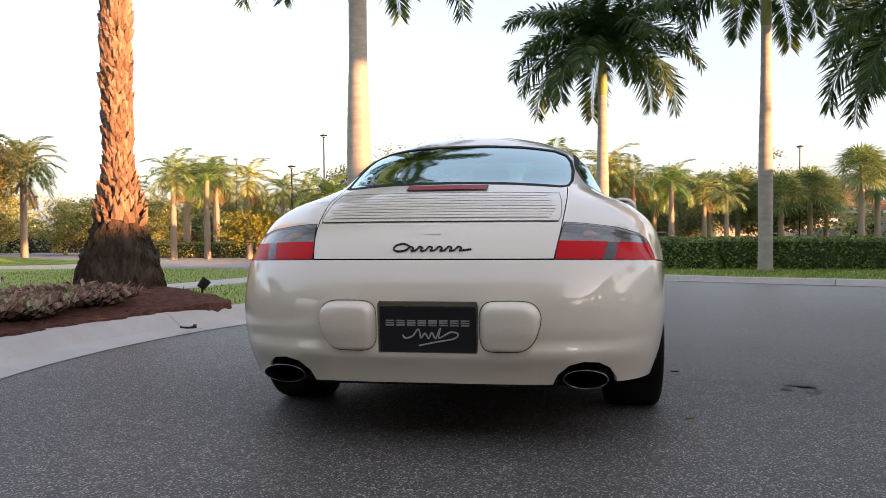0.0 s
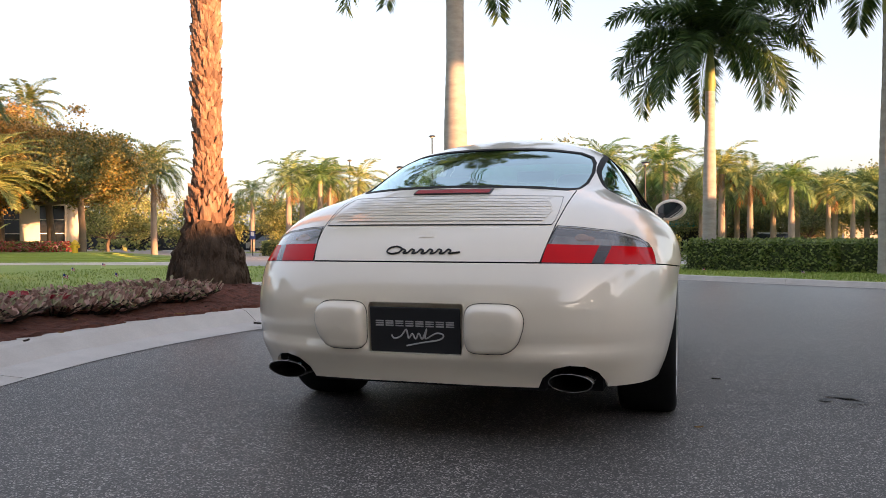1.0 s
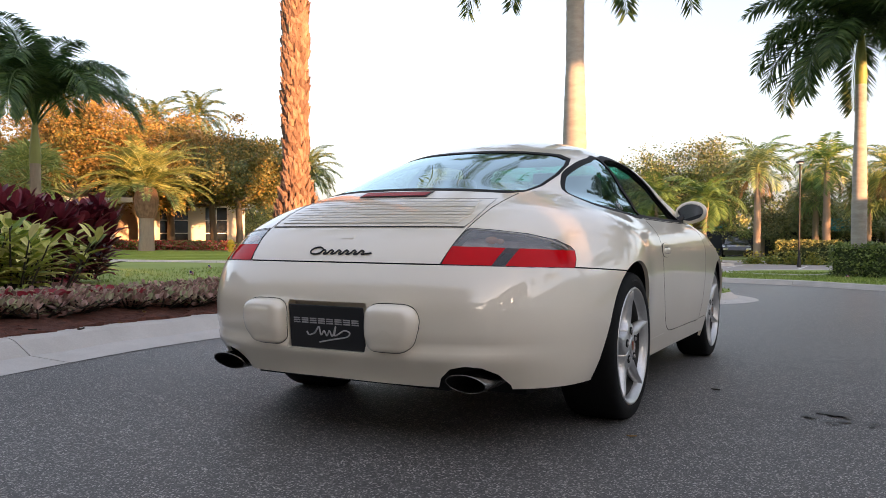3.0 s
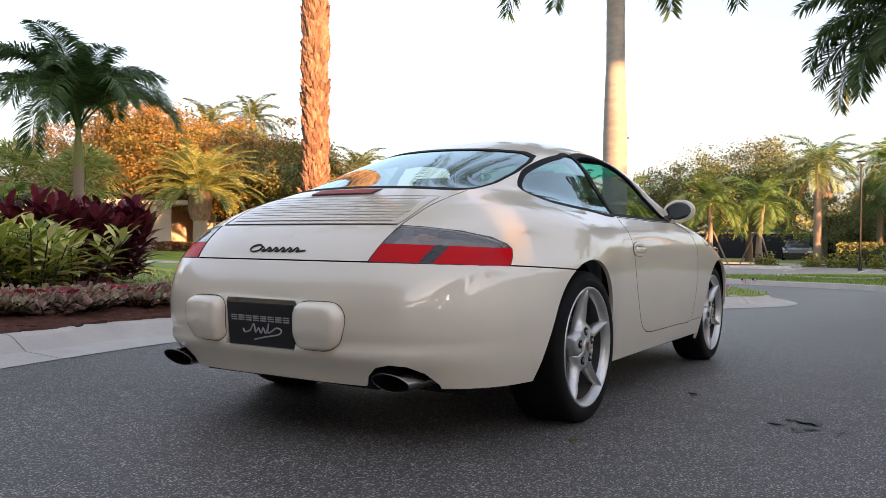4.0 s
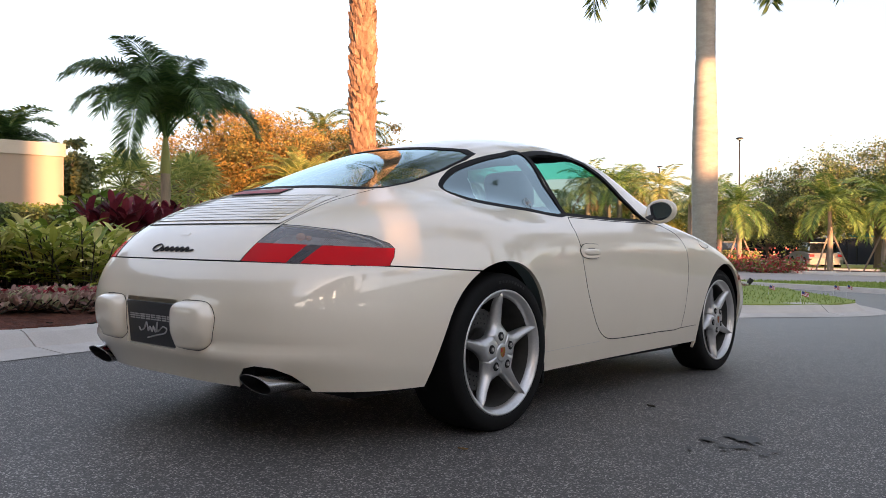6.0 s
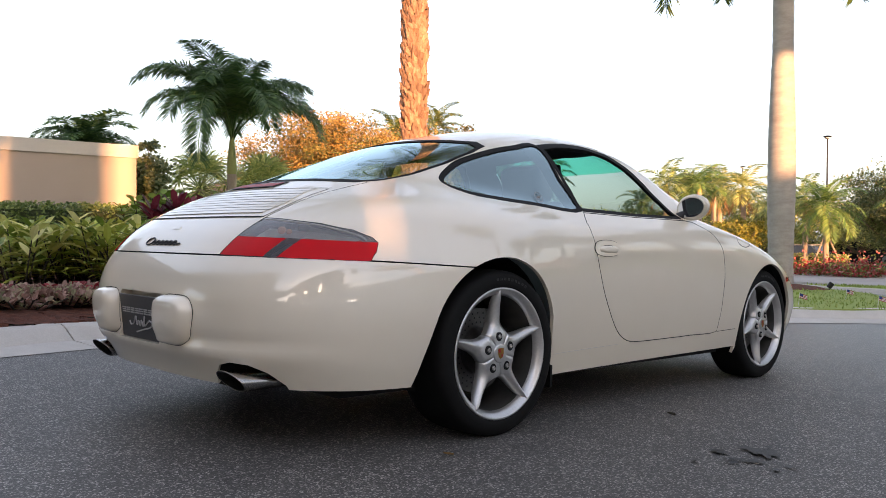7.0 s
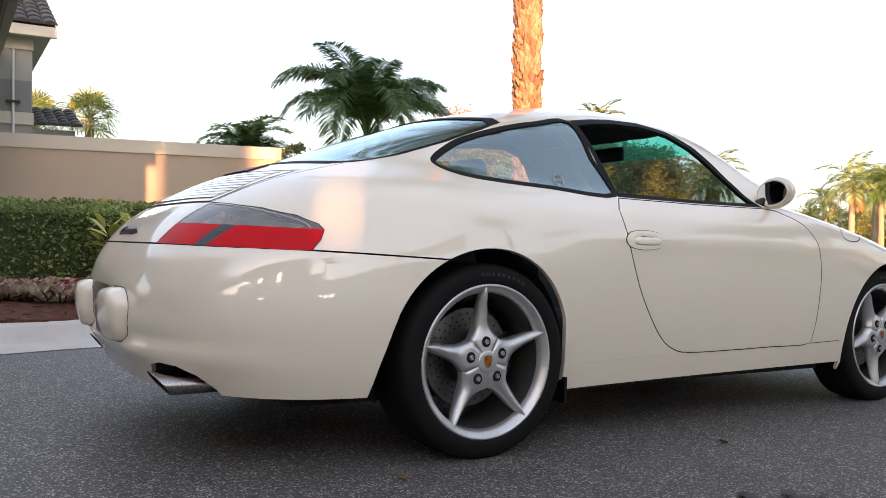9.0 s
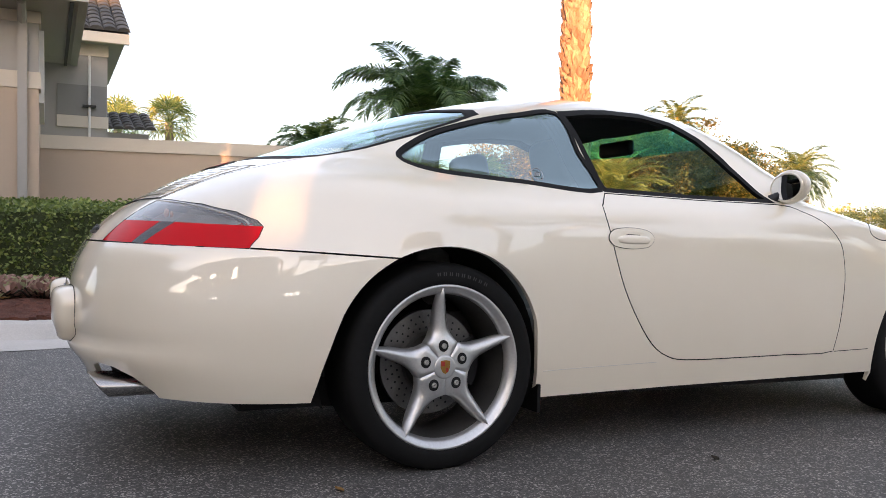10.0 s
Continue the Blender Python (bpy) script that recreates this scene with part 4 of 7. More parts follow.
garden_wall()


def club_building():
    """Unseen walls added behind the camera to keep the low sun off the car; a gap in them lets a narrow beam through.
    """
    b = thing("club_building", pose(16, 0, ground_z(-2)), "unseen beige stuccoed walls added to block the low sun", "building", kind="structure")
    # added low wall: shades the car, white to throw skylight on its flank
    s = Soup()
    for y0, y1, z0, z1 in ((-36, -8.889, -0.5, 3.7), (-8.683, 24, -0.5, 3.7), (-8.889, -8.683, -0.5, 2.92), (-8.889, -8.683, 3.42, 3.7)):
        s.box(0, 0.35, y0, y1, z0, z1)
    s.box(0.35, 8, -36, -15.0, 3.58, 3.7)
    s.box(0.35, 8, -8.0, 4.0, 3.58, 3.7)
    s.box(-22, 0, -22, -18, -0.5, 3.6)
    put("low_wall", s, M_STUCCO_WHITE, b)
    # added far walls; their slits leave sun stripes on garden wall and trunks
    s = Soup()
    for y0, y1, z0, z1 in ((-44, -28.6, -0.5, 14.0), (-28.6, -26.86, -0.5, 12.3), (-26.86, -26.33, -0.5, 8.5), (-26.86, -26.33, 10.45, 12.3), (-26.33, -24.55, -0.5, 12.3), (-24.55, -23.95, -0.5, 8.5), (-24.55, -23.95, 10.45, 12.3), (-23.95, -22.2, -0.5, 12.3), (-22.2, -21.1, -0.5, 6.1), (-22.2, -21.1, 7.25, 12.3), (-21.1, -20.3, -0.5, 12.3), (-19.1, -10.6, -0.5, 10.6), (-10.6, -9.3, -0.5, 8.6), (-9.3, -3.2, -0.5, 10.6)):
        s.box(24.0, 24.3, y0, y1, z0, z1)
    put("upper_wall", s, M_STUCCO, b)
    # raised screens added only to shade the royal palms' crowns
    s = Soup()
    for y0, y1, z0 in ((4.3, 10.6, 8.4), (-1.9, -0.3, 8.6)):
        s.box(8.0, 8.4, y0, y1, z0, 12.5)
        s.box(8.0, 8.3, y0, y0 + 0.14, -0.5, z0)
        s.box(8.0, 8.3, y1 - 0.14, y1, -0.5, z0)
    put("crown_shade_screen", s, M_STUCCO, b)
    # added slab and wall pieces that hide the sun's glow from the paint
    s = Soup()
    s.box(0.5, 8.0, -20.0, -3.5, 8.5, 8.8)
    for y0, y1 in ((-13.0, -9.6), (-8.6, -3.5)):
        s.box(4.0, 4.3, y0, y1, 4.15, 8.5)
    for y in (-19.9, -3.8):
        s.box(7.7, 7.9, y, y + 0.2, 3.7, 8.5)
    put("glow_blocker", s, M_STUCCO, b)
    # added walls that shade the foot of the far palms
    s = Soup()
    s.box(14.0, 14.3, 13.0, 36.0, -1.0, 4.6)
    s.box(14.3, 20.0, 13.0, 13.3, -1.0, 4.6)
    s.box(14.3, 20.0, 35.7, 36.0, -1.0, 4.6)
    s.box(14.3, 20.0, 13.3, 35.7, 4.4, 4.6)
    put("far_palm_blocker", s, M_STUCCO, b)
    lit = bpy.data.materials.new("lit_window")
    lit.use_nodes = True
    nt = lit.node_tree
    em = nt.nodes.new("ShaderNodeEmission")
    em.inputs[0].default_value, em.inputs[1].default_value = (1.0, 0.93, 0.82, 1), 1.3
    nt.links.new(em.outputs[0], nt.nodes["Material Output"].inputs[0])
    for y in (-11.0, -2.0):
        s = Soup()
        for k in range(3):
            s.box(-0.02, -0.004, y + 0.5 * k, y + 0.5 * k + 0.34, 1.65, 2.0)
        win = put("lit_window", s, lit, b, "window lit from inside")
        s = Soup()
        s.box(-0.05, -0.002, y - 0.12, y + 1.46, 1.53, 1.63)
        s.box(-0.05, -0.002, y - 0.12, y + 1.46, 2.02, 2.12)
        put("window_frame", s, M_WHITE, win)
    return b


club_building()


def entrance_canopy():
    """The deep entrance roof behind and above the way, which the car's tail mirrors."""
    c = thing("entrance_canopy", pose(0, 0, ground_z(-8)), "beige entrance canopy on square columns with small ceiling lights", "canopy", kind="structure")
    s = Soup()
    s.box(-12.0, 4.0, -17.0, -6.8, 4.4, 5.0)
    s.box(4.0, 11.0, -17.0, -11.3, 4.4, 5.0)
    put("canopy_roof", s, M_STUCCO_LIGHT, c)
    s = Soup()
    s.box(-12.0, 11.0, -17.2, -16.9, -0.3, 4.4)
    put("rear_wall", s, M_STUCCO, c)
    for x in (-11.5, 3.5):
        s = Soup()
        s.box(x - 0.3, x + 0.3, -7.5, -6.9, -0.3, 4.4)
        s.box(x - 0.4, x + 0.4, -7.6, -6.82, 4.1, 4.395)
        s.box(x - 0.4, x + 0.4, -7.6, -6.8, -0.3, 0.4)
        put("column", s, M_STUCCO_LIGHT, c)
    for x in (-5.0, -1.4, 2.2):
        for y in (-12.5, -8.0):
            s = Soup()
            s.face([(x + 0.11 * math.cos(a), y + 0.11 * math.sin(a), 4.392) for a in [-2 * math.pi * i / 16 for i in range(16)]])
            put("ceiling_light", s, bpy.data.materials["lit_window"], c, "small round ceiling light")


entrance_canopy()

# ---- the white coupe ----
def paint_material():
    m = plain("pearl_white_paint", (0.88, 0.80, 0.655), 0.33, 0.0, 1.0)
    nt = m.node_tree
    p = nt.nodes["Principled BSDF"]
    n = noise_node(nt, 2.2, 4)
    col = ramp_node(nt, n.outputs[0], [(0.3, (0.86, 0.78, 0.635)), (0.7, (0.90, 0.82, 0.675))])
    nt.links.new(col, p.inputs["Base Color"])
    fine = noise_node(nt, 35, 4)
    r = ramp_node(nt, fine.outputs[0], [(0.3, (0.30,) * 3), (0.7, (0.38,) * 3)])
    nt.links.new(r, p.inputs["Roughness"])
    p.inputs["Coat Roughness"].default_value = 0.012
    p.inputs["Coat IOR"].default_value = 1.95
    return m


M_PAINT = paint_material()
M_LINING = surface("lining", (0.05, 0.05, 0.05), (0.08, 0.078, 0.075), 0.9, scale=6, fine=80)
M_RUBBER = surface("rubber", (0.004, 0.004, 0.004), (0.008, 0.008, 0.008), 0.7, scale=10, fine=80, bump=0.1)
M_RUBBER.node_tree.nodes["Principled BSDF"].inputs["Specular IOR Level"].default_value = 0.17
M_BLACK = plain("black_trim", (0.010, 0.010, 0.011), 0.4)
M_SEAL = plain("window_seal", (0.006, 0.006, 0.006), 0.65, spec=0.2)
M_GAP = plain("panel_gap", (0.008, 0.008, 0.008), 0.9)
M_ALLOY = surface("silver_alloy", (0.56, 0.56, 0.555), (0.64, 0.64, 0.63), 0.34, 0.8, scale=9, fine=120, bump=0.02, coat=0.6)
M_BARREL = surface("dark_barrel", (0.05, 0.048, 0.045), (0.10, 0.097, 0.09), 0.55, 0.4, scale=8, fine=70, bump=0.1)
M_BOLT = plain("bolt_steel", (0.40, 0.39, 0.37), 0.4, 0.9)
M_DISC = surface("brake_steel", (0.12, 0.115, 0.11), (0.20, 0.195, 0.19), 0.42, 0.9, scale=15, fine=120, bump=0.1, depth=0.001)
M_CHROME_DARK = plain("dark_chrome", (0.42, 0.41, 0.40), 0.22, 1.0)
M_GLASS = glass_material("window_glass", (0.52, 0.70, 0.71), 0.0, 0.26, 0.85, gloss=(0.74, 0.95, 1.0))
M_GLASS_BAND = glass_material("sun_band_glass", (0.10, 0.62, 0.50), 0.0, 0.10, 0.8, (0.05, 0.55, 0.42), 0.25)
M_LENS_RED = glass_material("red_lens", (1.0, 0.025, 0.04), 0.02, 0.014, 0.22, (1.0, 0.006, 0.014), 0.62, front=0.97)
M_LENS_SMOKE = glass_material("smoked_lens", (0.93, 0.93, 0.93), 0.02, 0.07, 0.8, (0.60, 0.60, 0.60), 0.22, front=0.8)
M_LENS_EDGE = plain("lens_edge", (0.42, 0.41, 0.40), 0.15, 0, 0.8)
M_LENS_REVERSE = glass_material("reversing_lens", (0.36, 0.37, 0.37), 0.02, 0.05, 0.6, (0.10, 0.11, 0.11), 0.40)
M_BULB = plain("lamp_glass", (0.95, 0.93, 0.90), 0.6)
M_AMBER = plain("amber_bulb", (0.50, 0.27, 0.13), 0.5)
M_REFLECTOR = surface("lamp_reflector", (0.30, 0.29, 0.29), (0.98, 0.95, 0.93), 0.30, 0.15, scale=13, fine=120, bump=1.0, depth=0.02)
M_RED = plain("red_plastic", (0.60, 0.010, 0.014), 0.25, 0, 0.6)
M_BRAKE = plain("brake_red", (0.36, 0.004, 0.010), 0.45)
M_EDGE = plain("edge_grey", (0.22, 0.21, 0.19), 0.6)
# greyed body white: shade of slat grooves and sill crease as colour
M_CREASE_SHADE = plain("crease_shade", (0.58, 0.55, 0.50), 0.6)
M_SEAT = surface("grey_leather", (0.20, 0.19, 0.18), (0.28, 0.27, 0.25), 0.6, scale=5, fine=90, bump=0.2, depth=0.002)
M_PLATE = plain("plate_black", (0.014, 0.015, 0.017), 0.35)
M_SCRIPT = plain("plate_silver", (0.38, 0.38, 0.38), 0.45)
M_GOLD = surface("crest_gold", (0.28, 0.14, 0.03), (0.42, 0.24, 0.06), 0.35, 0.7, scale=60, fine=200, bump=0.2, depth=0.001)
M_CREST_RED = plain("crest_red", (0.40, 0.03, 0.02), 0.4)

ZT = 1.283
TAIL = [(1.283, 1.05), (1.272, 0.80), (1.25, 0.60), (1.20, 0.335), (1.10, -0.02), (1.0, -0.30), (0.95, -0.43), (0.92, -0.52), (0.86, -0.665), (0.80, -0.772), (0.772, -0.818), (0.72, -0.885), (0.655, -0.942), (0.638, -0.953), (0.56, -0.992),
        (0.48, -1.010), (0.40, -1.010), (0.355, -1.002), (0.335, -1.010), (0.315, -1.012), (0.29, -0.995), (0.25, -0.968), (0.14, -0.92)]
NOSE = [(1.283, 1.05), (1.27, 1.25), (1.25, 1.36), (1.2, 1.49), (1.1, 1.68), (1.0, 1.85), (0.92, 1.99), (0.87, 2.10), (0.83, 2.28), (0.79, 2.48), (0.73, 2.74), (0.66, 2.98), (0.58, 3.16), (0.48, 3.27), (0.38, 3.30), (0.26, 3.27), (0.14, 3.2)]
LEVELS = (0.14, 0.30, 0.45, 0.60, 0.70, 0.78, 0.85, 0.90, 0.95, 1.0, 1.08, 1.15, 1.20, 1.24, 1.265, 1.283)
HALF = {
    -0.90: (0.64, 0.70, 0.72, 0.71, 0.67, 0.63, 0.58, 0.55, 0.52, 0.50, 0.46, 0.40, 0.35, 0.28, 0.19, 0.0),
    -0.45: (0.77, 0.825, 0.845, 0.832, 0.795, 0.76, 0.705, 0.625, 0.57, 0.545, 0.50, 0.44, 0.38, 0.30, 0.20, 0.0),
    0.0: (0.80, 0.86, 0.882, 0.884, 0.87, 0.835, 0.755, 0.66, 0.59, 0.565, 0.525, 0.46, 0.39, 0.30, 0.20, 0.0),
    0.5: (0.765, 0.805, 0.828, 0.838, 0.835, 0.81, 0.735, 0.678, 0.652, 0.622, 0.572, 0.505, 0.42, 0.32, 0.21, 0.0),
    1.1: (0.76, 0.80, 0.822, 0.832, 0.835, 0.82, 0.765, 0.70, 0.668, 0.635, 0.585, 0.52, 0.435, 0.33, 0.21, 0.0),
    1.7: (0.76, 0.805, 0.828, 0.838, 0.838, 0.825, 0.78, 0.72, 0.68, 0.64, 0.585, 0.515, 0.43, 0.32, 0.21, 0.0),
    2.35: (0.76, 0.80, 0.82, 0.825, 0.815, 0.79, 0.72, 0.65, 0.60, 0.56, 0.52, 0.46, 0.40, 0.30, 0.20, 0.0),
    2.9: (0.70, 0.75, 0.77, 0.76, 0.72, 0.66, 0.60, 0.55, 0.52, 0.50, 0.46, 0.40, 0.35, 0.28, 0.19, 0.0),
}
CORNER = [(0.14, 0.50), (0.65, 0.50), (0.75, 0.50), (0.85, 0.58), (0.95, 0.62), (1.0, 0.58), (1.15, 0.52), (1.283, 0.42)]
SQUARE = [(0.14, 3.2), (0.45, 3.6), (0.6, 3.6), (0.70, 3.5), (0.80, 3.1), (0.92, 2.5), (1.283, 2.3)]


def lift(z):
    """The cabin's upper part stands a little taller."""
    return z + 0.020 * max(0.0, (z - 1.0) / 0.283)


def by_depth(knots):
    return sorted((math.sqrt(max(ZT - z, 0.0)), v) for z, v in knots)


TAIL_Q, NOSE_Q = by_depth(TAIL), by_depth(NOSE)
HALF_Q = {y: by_depth(list(zip(LEVELS, w))) for y, w in HALF.items()}


def ring(z, n_tail=36, n_side=64, n_nose=24):
    """Half of the body's outline at height z, from the tail's middle to the nose's middle."""
    q = math.sqrt(max(ZT - z, 0.0))
    yt, yn = spline(TAIL_Q, q), spline(NOSE_Q, q)
    span = yn - yt
    l0 = min(spline(CORNER, z), span * 0.5)
    l1 = min(0.42 if z > 0.9 else 0.62, span * 0.5)
    widths = [(y, spline(HALF_Q[y], q)) for y in sorted(HALF_Q)]
    out, p0, p1 = [], spline(SQUARE, z), 2.2
    for i in range(n_tail):
        a = math.pi / 2 * (1 - i / n_tail)
        y = yt + l0 - l0 * math.sin(a) ** (2 / p0)
        out.append((spline(widths, y) * math.cos(a) ** (2 / p0) if i else 0.0, y, z))
    for i in range(n_side + 1):
        y = yt + l0 + (span - l0 - l1) * i / n_side
        out.append((spline(widths, y), y, z))
    for i in range(1, n_nose + 1):
        a = math.pi / 2 * i / n_nose
        y = yn - l1 + l1 * math.sin(a) ** (2 / p1)
        out.append((spline(widths, y) * math.cos(a) ** (2 / p1) if i < n_nose else 0.0, y, z))
    return out


def rear_y(x, z):
    """Where the tail's skin lies behind (x, z)."""
    r = ring(z, 60, 2, 2)
    for a, b in zip(r, r[1:]):
        if a[0] <= abs(x) <= b[0]:
            return a[1] + (b[1] - a[1]) * (abs(x) - a[0]) / max(b[0] - a[0], 1e-6)
    return r[-1][1]


def side_x(y, z):
    """Half the body's width at (y, z)."""
    r = ring(z)
    for a, b in zip(r, r[1:]):
        if a[1] <= y <= b[1]:
            return a[0] + (b[0] - a[0]) * (y - a[1]) / max(b[1] - a[1], 1e-6)
    return 0.0


def car_levels():
    low = [0.14 + (0.96 - 0.14) * i / 46 for i in range(46)]
    qs = [math.sqrt(ZT - 0.96) * (1 - i / 26) for i in range(27)]
    return low + [ZT - q * q for q in qs]


def rounded(poly, n=5):
    return [tuple(p) for p in smooth_loop(poly, n)]


def score(bm, poly, axes, keep, closed=True):
    """Cut the skin along the outline poly, drawn in the plane of the two axes."""
    e1, e2 = Vector(axes[0]), Vector(axes[1])

    def flat(f):
        a = [v.co.dot(e1) for v in f.verts]
        b = [v.co.dot(e2) for v in f.verts]
        return min(a), max(a), min(b), max(b)

    xs, ys = [p[0] for p in poly], [p[1] for p in poly]
    pool = {}
    for f in bm.faces:
        if keep(f):
            k = flat(f)
            if k[1] > min(xs) - 0.01 and k[0] < max(xs) + 0.01 and k[3] > min(ys) - 0.01 and k[2] < max(ys) + 0.01:
                pool[f] = k
    n = len(poly)
    for i in range(n if closed else n - 1):
        (ax, ay), (bx, by) = poly[i], poly[(i + 1) % n]
        ln = math.hypot(bx - ax, by - ay)
        if ln < 1e-6:
            continue
        x0, x1, y0, y1 = min(ax, bx) - 1e-4, max(ax, bx) + 1e-4, min(ay, by) - 1e-4, max(ay, by) + 1e-4
        hit = [f for f, k in pool.items() if k[1] > x0 and k[0] < x1 and k[3] > y0 and k[2] < y1]
        if not hit:
            continue
        nrm = e1 * (-(by - ay) / ln) + e2 * ((bx - ax) / ln)
        edges = {e for f in hit for e in f.edges}
        verts = {v for f in hit for v in f.verts}
        for f in hit:
            del pool[f]
        res = bmesh.ops.bisect_plane(bm, geom=hit + list(edges) + list(verts), dist=1e-6, plane_co=e1 * ax + e2 * ay, plane_no=nrm)
        for g in set(res["geom"]) | {f for f in hit if f.is_valid}:
            if isinstance(g, bmesh.types.BMFace) and g.is_valid and g not in pool:
                pool[g] = flat(g)


SIDE, BACK = ((0, 1, 0), (0, 0, 1)), ((1, 0, 0), (0, 0, 1))


def offset_poly(poly, d):
    """The closed outline shrunk by d."""
    area = sum(a[0] * b[1] - b[0] * a[1] for a, b in zip(poly, poly[1:] + poly[:1]))
    pts = [Vector(p) for p in poly]
    return [tuple(p) for p in offset_loop(pts, d if area > 0 else -d)]


def band(line, w):
    """A thin closed strip along an open line."""
    pts = [Vector(p) for p in line]
    up, down = [], []
    for i, p in enumerate(pts):
        t = (pts[min(i + 1, len(pts) - 1)] - pts[max(i - 1, 0)]).normalized()
        nn = Vector((-t.y, t.x)) * w / 2
        up.append(tuple(p + nn))
        down.append(tuple(p - nn))
    return up + down[::-1]


# outlines of the panels, (along, up) on the side and (across, up) on the tail
QWIN = rounded([(-0.057, 0.945), (-0.04, 0.917), (0.03, 0.893), (0.17, 0.880), (0.36, 0.871), (0.663, 0.862), (0.633, 1.01), (0.603, 1.156), (0.44, 1.137), (0.28, 1.103), (0.11, 1.052), (0.02, 1.010), (-0.038, 0.972)], 4)
DWIN = [(0.669, 0.862), (1.05, 0.858), (1.46, 0.862), (1.40, 0.94), (1.33, 1.03), (1.25, 1.105), (1.15, 1.168), (1.03, 1.195), (0.86, 1.192), (0.74, 1.178), (0.609, 1.157), (0.639, 1.01)]
DWIN_OPEN = [(0.690, 0.878), (1.05, 0.872), (1.425, 0.876), (1.37, 0.945), (1.30, 1.025), (1.22, 1.095), (1.13, 1.148), (1.02, 1.172), (0.86, 1.170), (0.74, 1.158), (0.632, 1.138), (0.662, 1.01)]
DOOR = [(0.666, 0.859), (0.615, 0.81), (0.612, 0.74), (0.640, 0.64), (0.685, 0.53), (0.755, 0.42), (0.83, 0.335), (0.905, 0.290), (1.0, 0.272), (1.25, 0.272), (1.5, 0.276), (1.765, 0.284), (1.775, 0.38), (1.778, 0.52), (1.772, 0.63), (1.745, 0.72), (1.67, 0.795),
        (1.58, 0.835), (1.465, 0.859), (1.05, 0.855)]
DOOR = [p for i in range(len(DOOR)) for p in ([DOOR[i]] if i in (0, 11, 18, 19) else rounded(DOOR, 3)[3 * i:3 * i + 3])]
ARCH = [(-0.397, 0.05), (-0.392, 0.19), (-0.372, 0.29), (-0.34, 0.40)] + [(0.356 * math.cos(a), 0.298 + 0.356 * math.sin(a)) for a in [math.radians(155 - 5 * i) for i in range(28)]] + [(0.362, 0.25), (0.372, 0.15), (0.376, 0.05)]
ARCH_F = [(1.985, 0.05)] + [(2.355 + 0.343 * math.cos(a), 0.303 + 0.343 * math.sin(a)) for a in [math.radians(200 - 5 * i) for i in range(45)]] + [(2.72, 0.05)]
SILL = [(0.36, 0.168), (1.0, 0.178), (2.02, 0.19), (2.02, 0.0), (0.36, 0.0)]
CHIN = [(2.6, 0.17), (3.6, 0.17), (3.6, 0.0), (2.6, 0.0)]
BUMPER_LINE = [(-1.2, 0.640), (-0.88, 0.638), (-0.60, 0.632), (-0.40, 0.625), (-0.12, 0.613)]
RWIN = [(0.0, 0.934), (0.25, 0.930), (0.44, 0.922), (0.478, 0.932), (0.497, 0.97), (0.502, 1.03), (0.492, 1.085), (0.468, 1.122), (0.41, 1.145), (0.25, 1.156), (0.0, 1.160), (-0.05, 1.160), (-0.05, 0.934)]
LAMP = [(0.427, 0.6385), (0.60, 0.636), (0.7945, 0.631), (0.788, 0.662), (0.777, 0.692), (0.764, 0.709), (0.728, 0.732), (0.650, 0.752), (0.53, 0.765), (0.459, 0.769), (0.450, 0.74), (0.436, 0.69)]
CLEAR = [(0.578, 0.60), (0.618, 0.60), (0.654, 0.71), (0.614, 0.71)]
LAMP_RED = [(0.40, 0.60), (0.83, 0.60), (0.83, 0.690), (0.70, 0.696), (0.56, 0.700), (0.40, 0.703)]
LID_LINE = [(0.47, 0.925), (0.468, 0.87), (0.461, 0.82), (0.446, 0.735), (0.424, 0.640)]
PIPE_CUT = [(0.405, 0.10), (0.415, 0.20), (0.435, 0.245), (0.475, 0.280), (0.525, 0.292), (0.575, 0.286), (0.615, 0.262), (0.640, 0.22), (0.645, 0.10)]
VALANCE = [(-0.1, 0.213), (0.30, 0.211), (0.60, 0.206), (0.95, 0.190), (0.95, 0.0), (-0.1, 0.0)]
RECESS = [(-0.05, 0.320), (0.168, 0.320), (0.171, 0.33), (0.174, 0.485), (0.168, 0.497), (-0.05, 0.497)]
WINDSCREEN = [(-0.05, 0.895), (0.30, 0.893), (0.60, 0.90), (0.575, 0.97), (0.525, 1.07), (0.46, 1.15), (0.40, 1.19), (0.25, 1.213), (-0.05, 1.222)]
SUN_BAND = [(-0.1, lift(1.135)), (0.7, lift(1.125)), (0.7, 1.4), (-0.1, 1.4)]
FLAP = [(2.02 + 0.085 * math.cos(a), 0.772 + 0.038 * math.sin(a)) for a in [2 * math.pi * i / 20 for i in range(20)]]

QWIN, DWIN, DWIN_OPEN, RWIN, WINDSCREEN = [[(a, lift(b)) for a, b in poly] for poly in (QWIN, DWIN, DWIN_OPEN, RWIN, WINDSCREEN)]
bm = bmesh.new()
rings = [[(x, y, lift(z)) for x, y, z in ring(z)] for z in car_levels()]
grid = [[bm.verts.new(p) for p in r] for r in rings]
for i in range(len(grid) - 1):
    for j in range(len(grid[0]) - 1):
        q = [grid[i][j], grid[i][j + 1], grid[i + 1][j + 1], grid[i + 1][j]]
        try:
            bm.faces.new(q)
        except ValueError:
            pass
bmesh.ops.remove_doubles(bm, verts=bm.verts, dist=1e-5)
bm.normal_update()


def low(f):
    return f.calc_center_median().z < 0.99


def rear(f):
    return f.calc_center_median().y < 0.62


def tail_low(f):
    c = f.calc_center_median()
    return c.y < -0.3 and c.z < 0.8


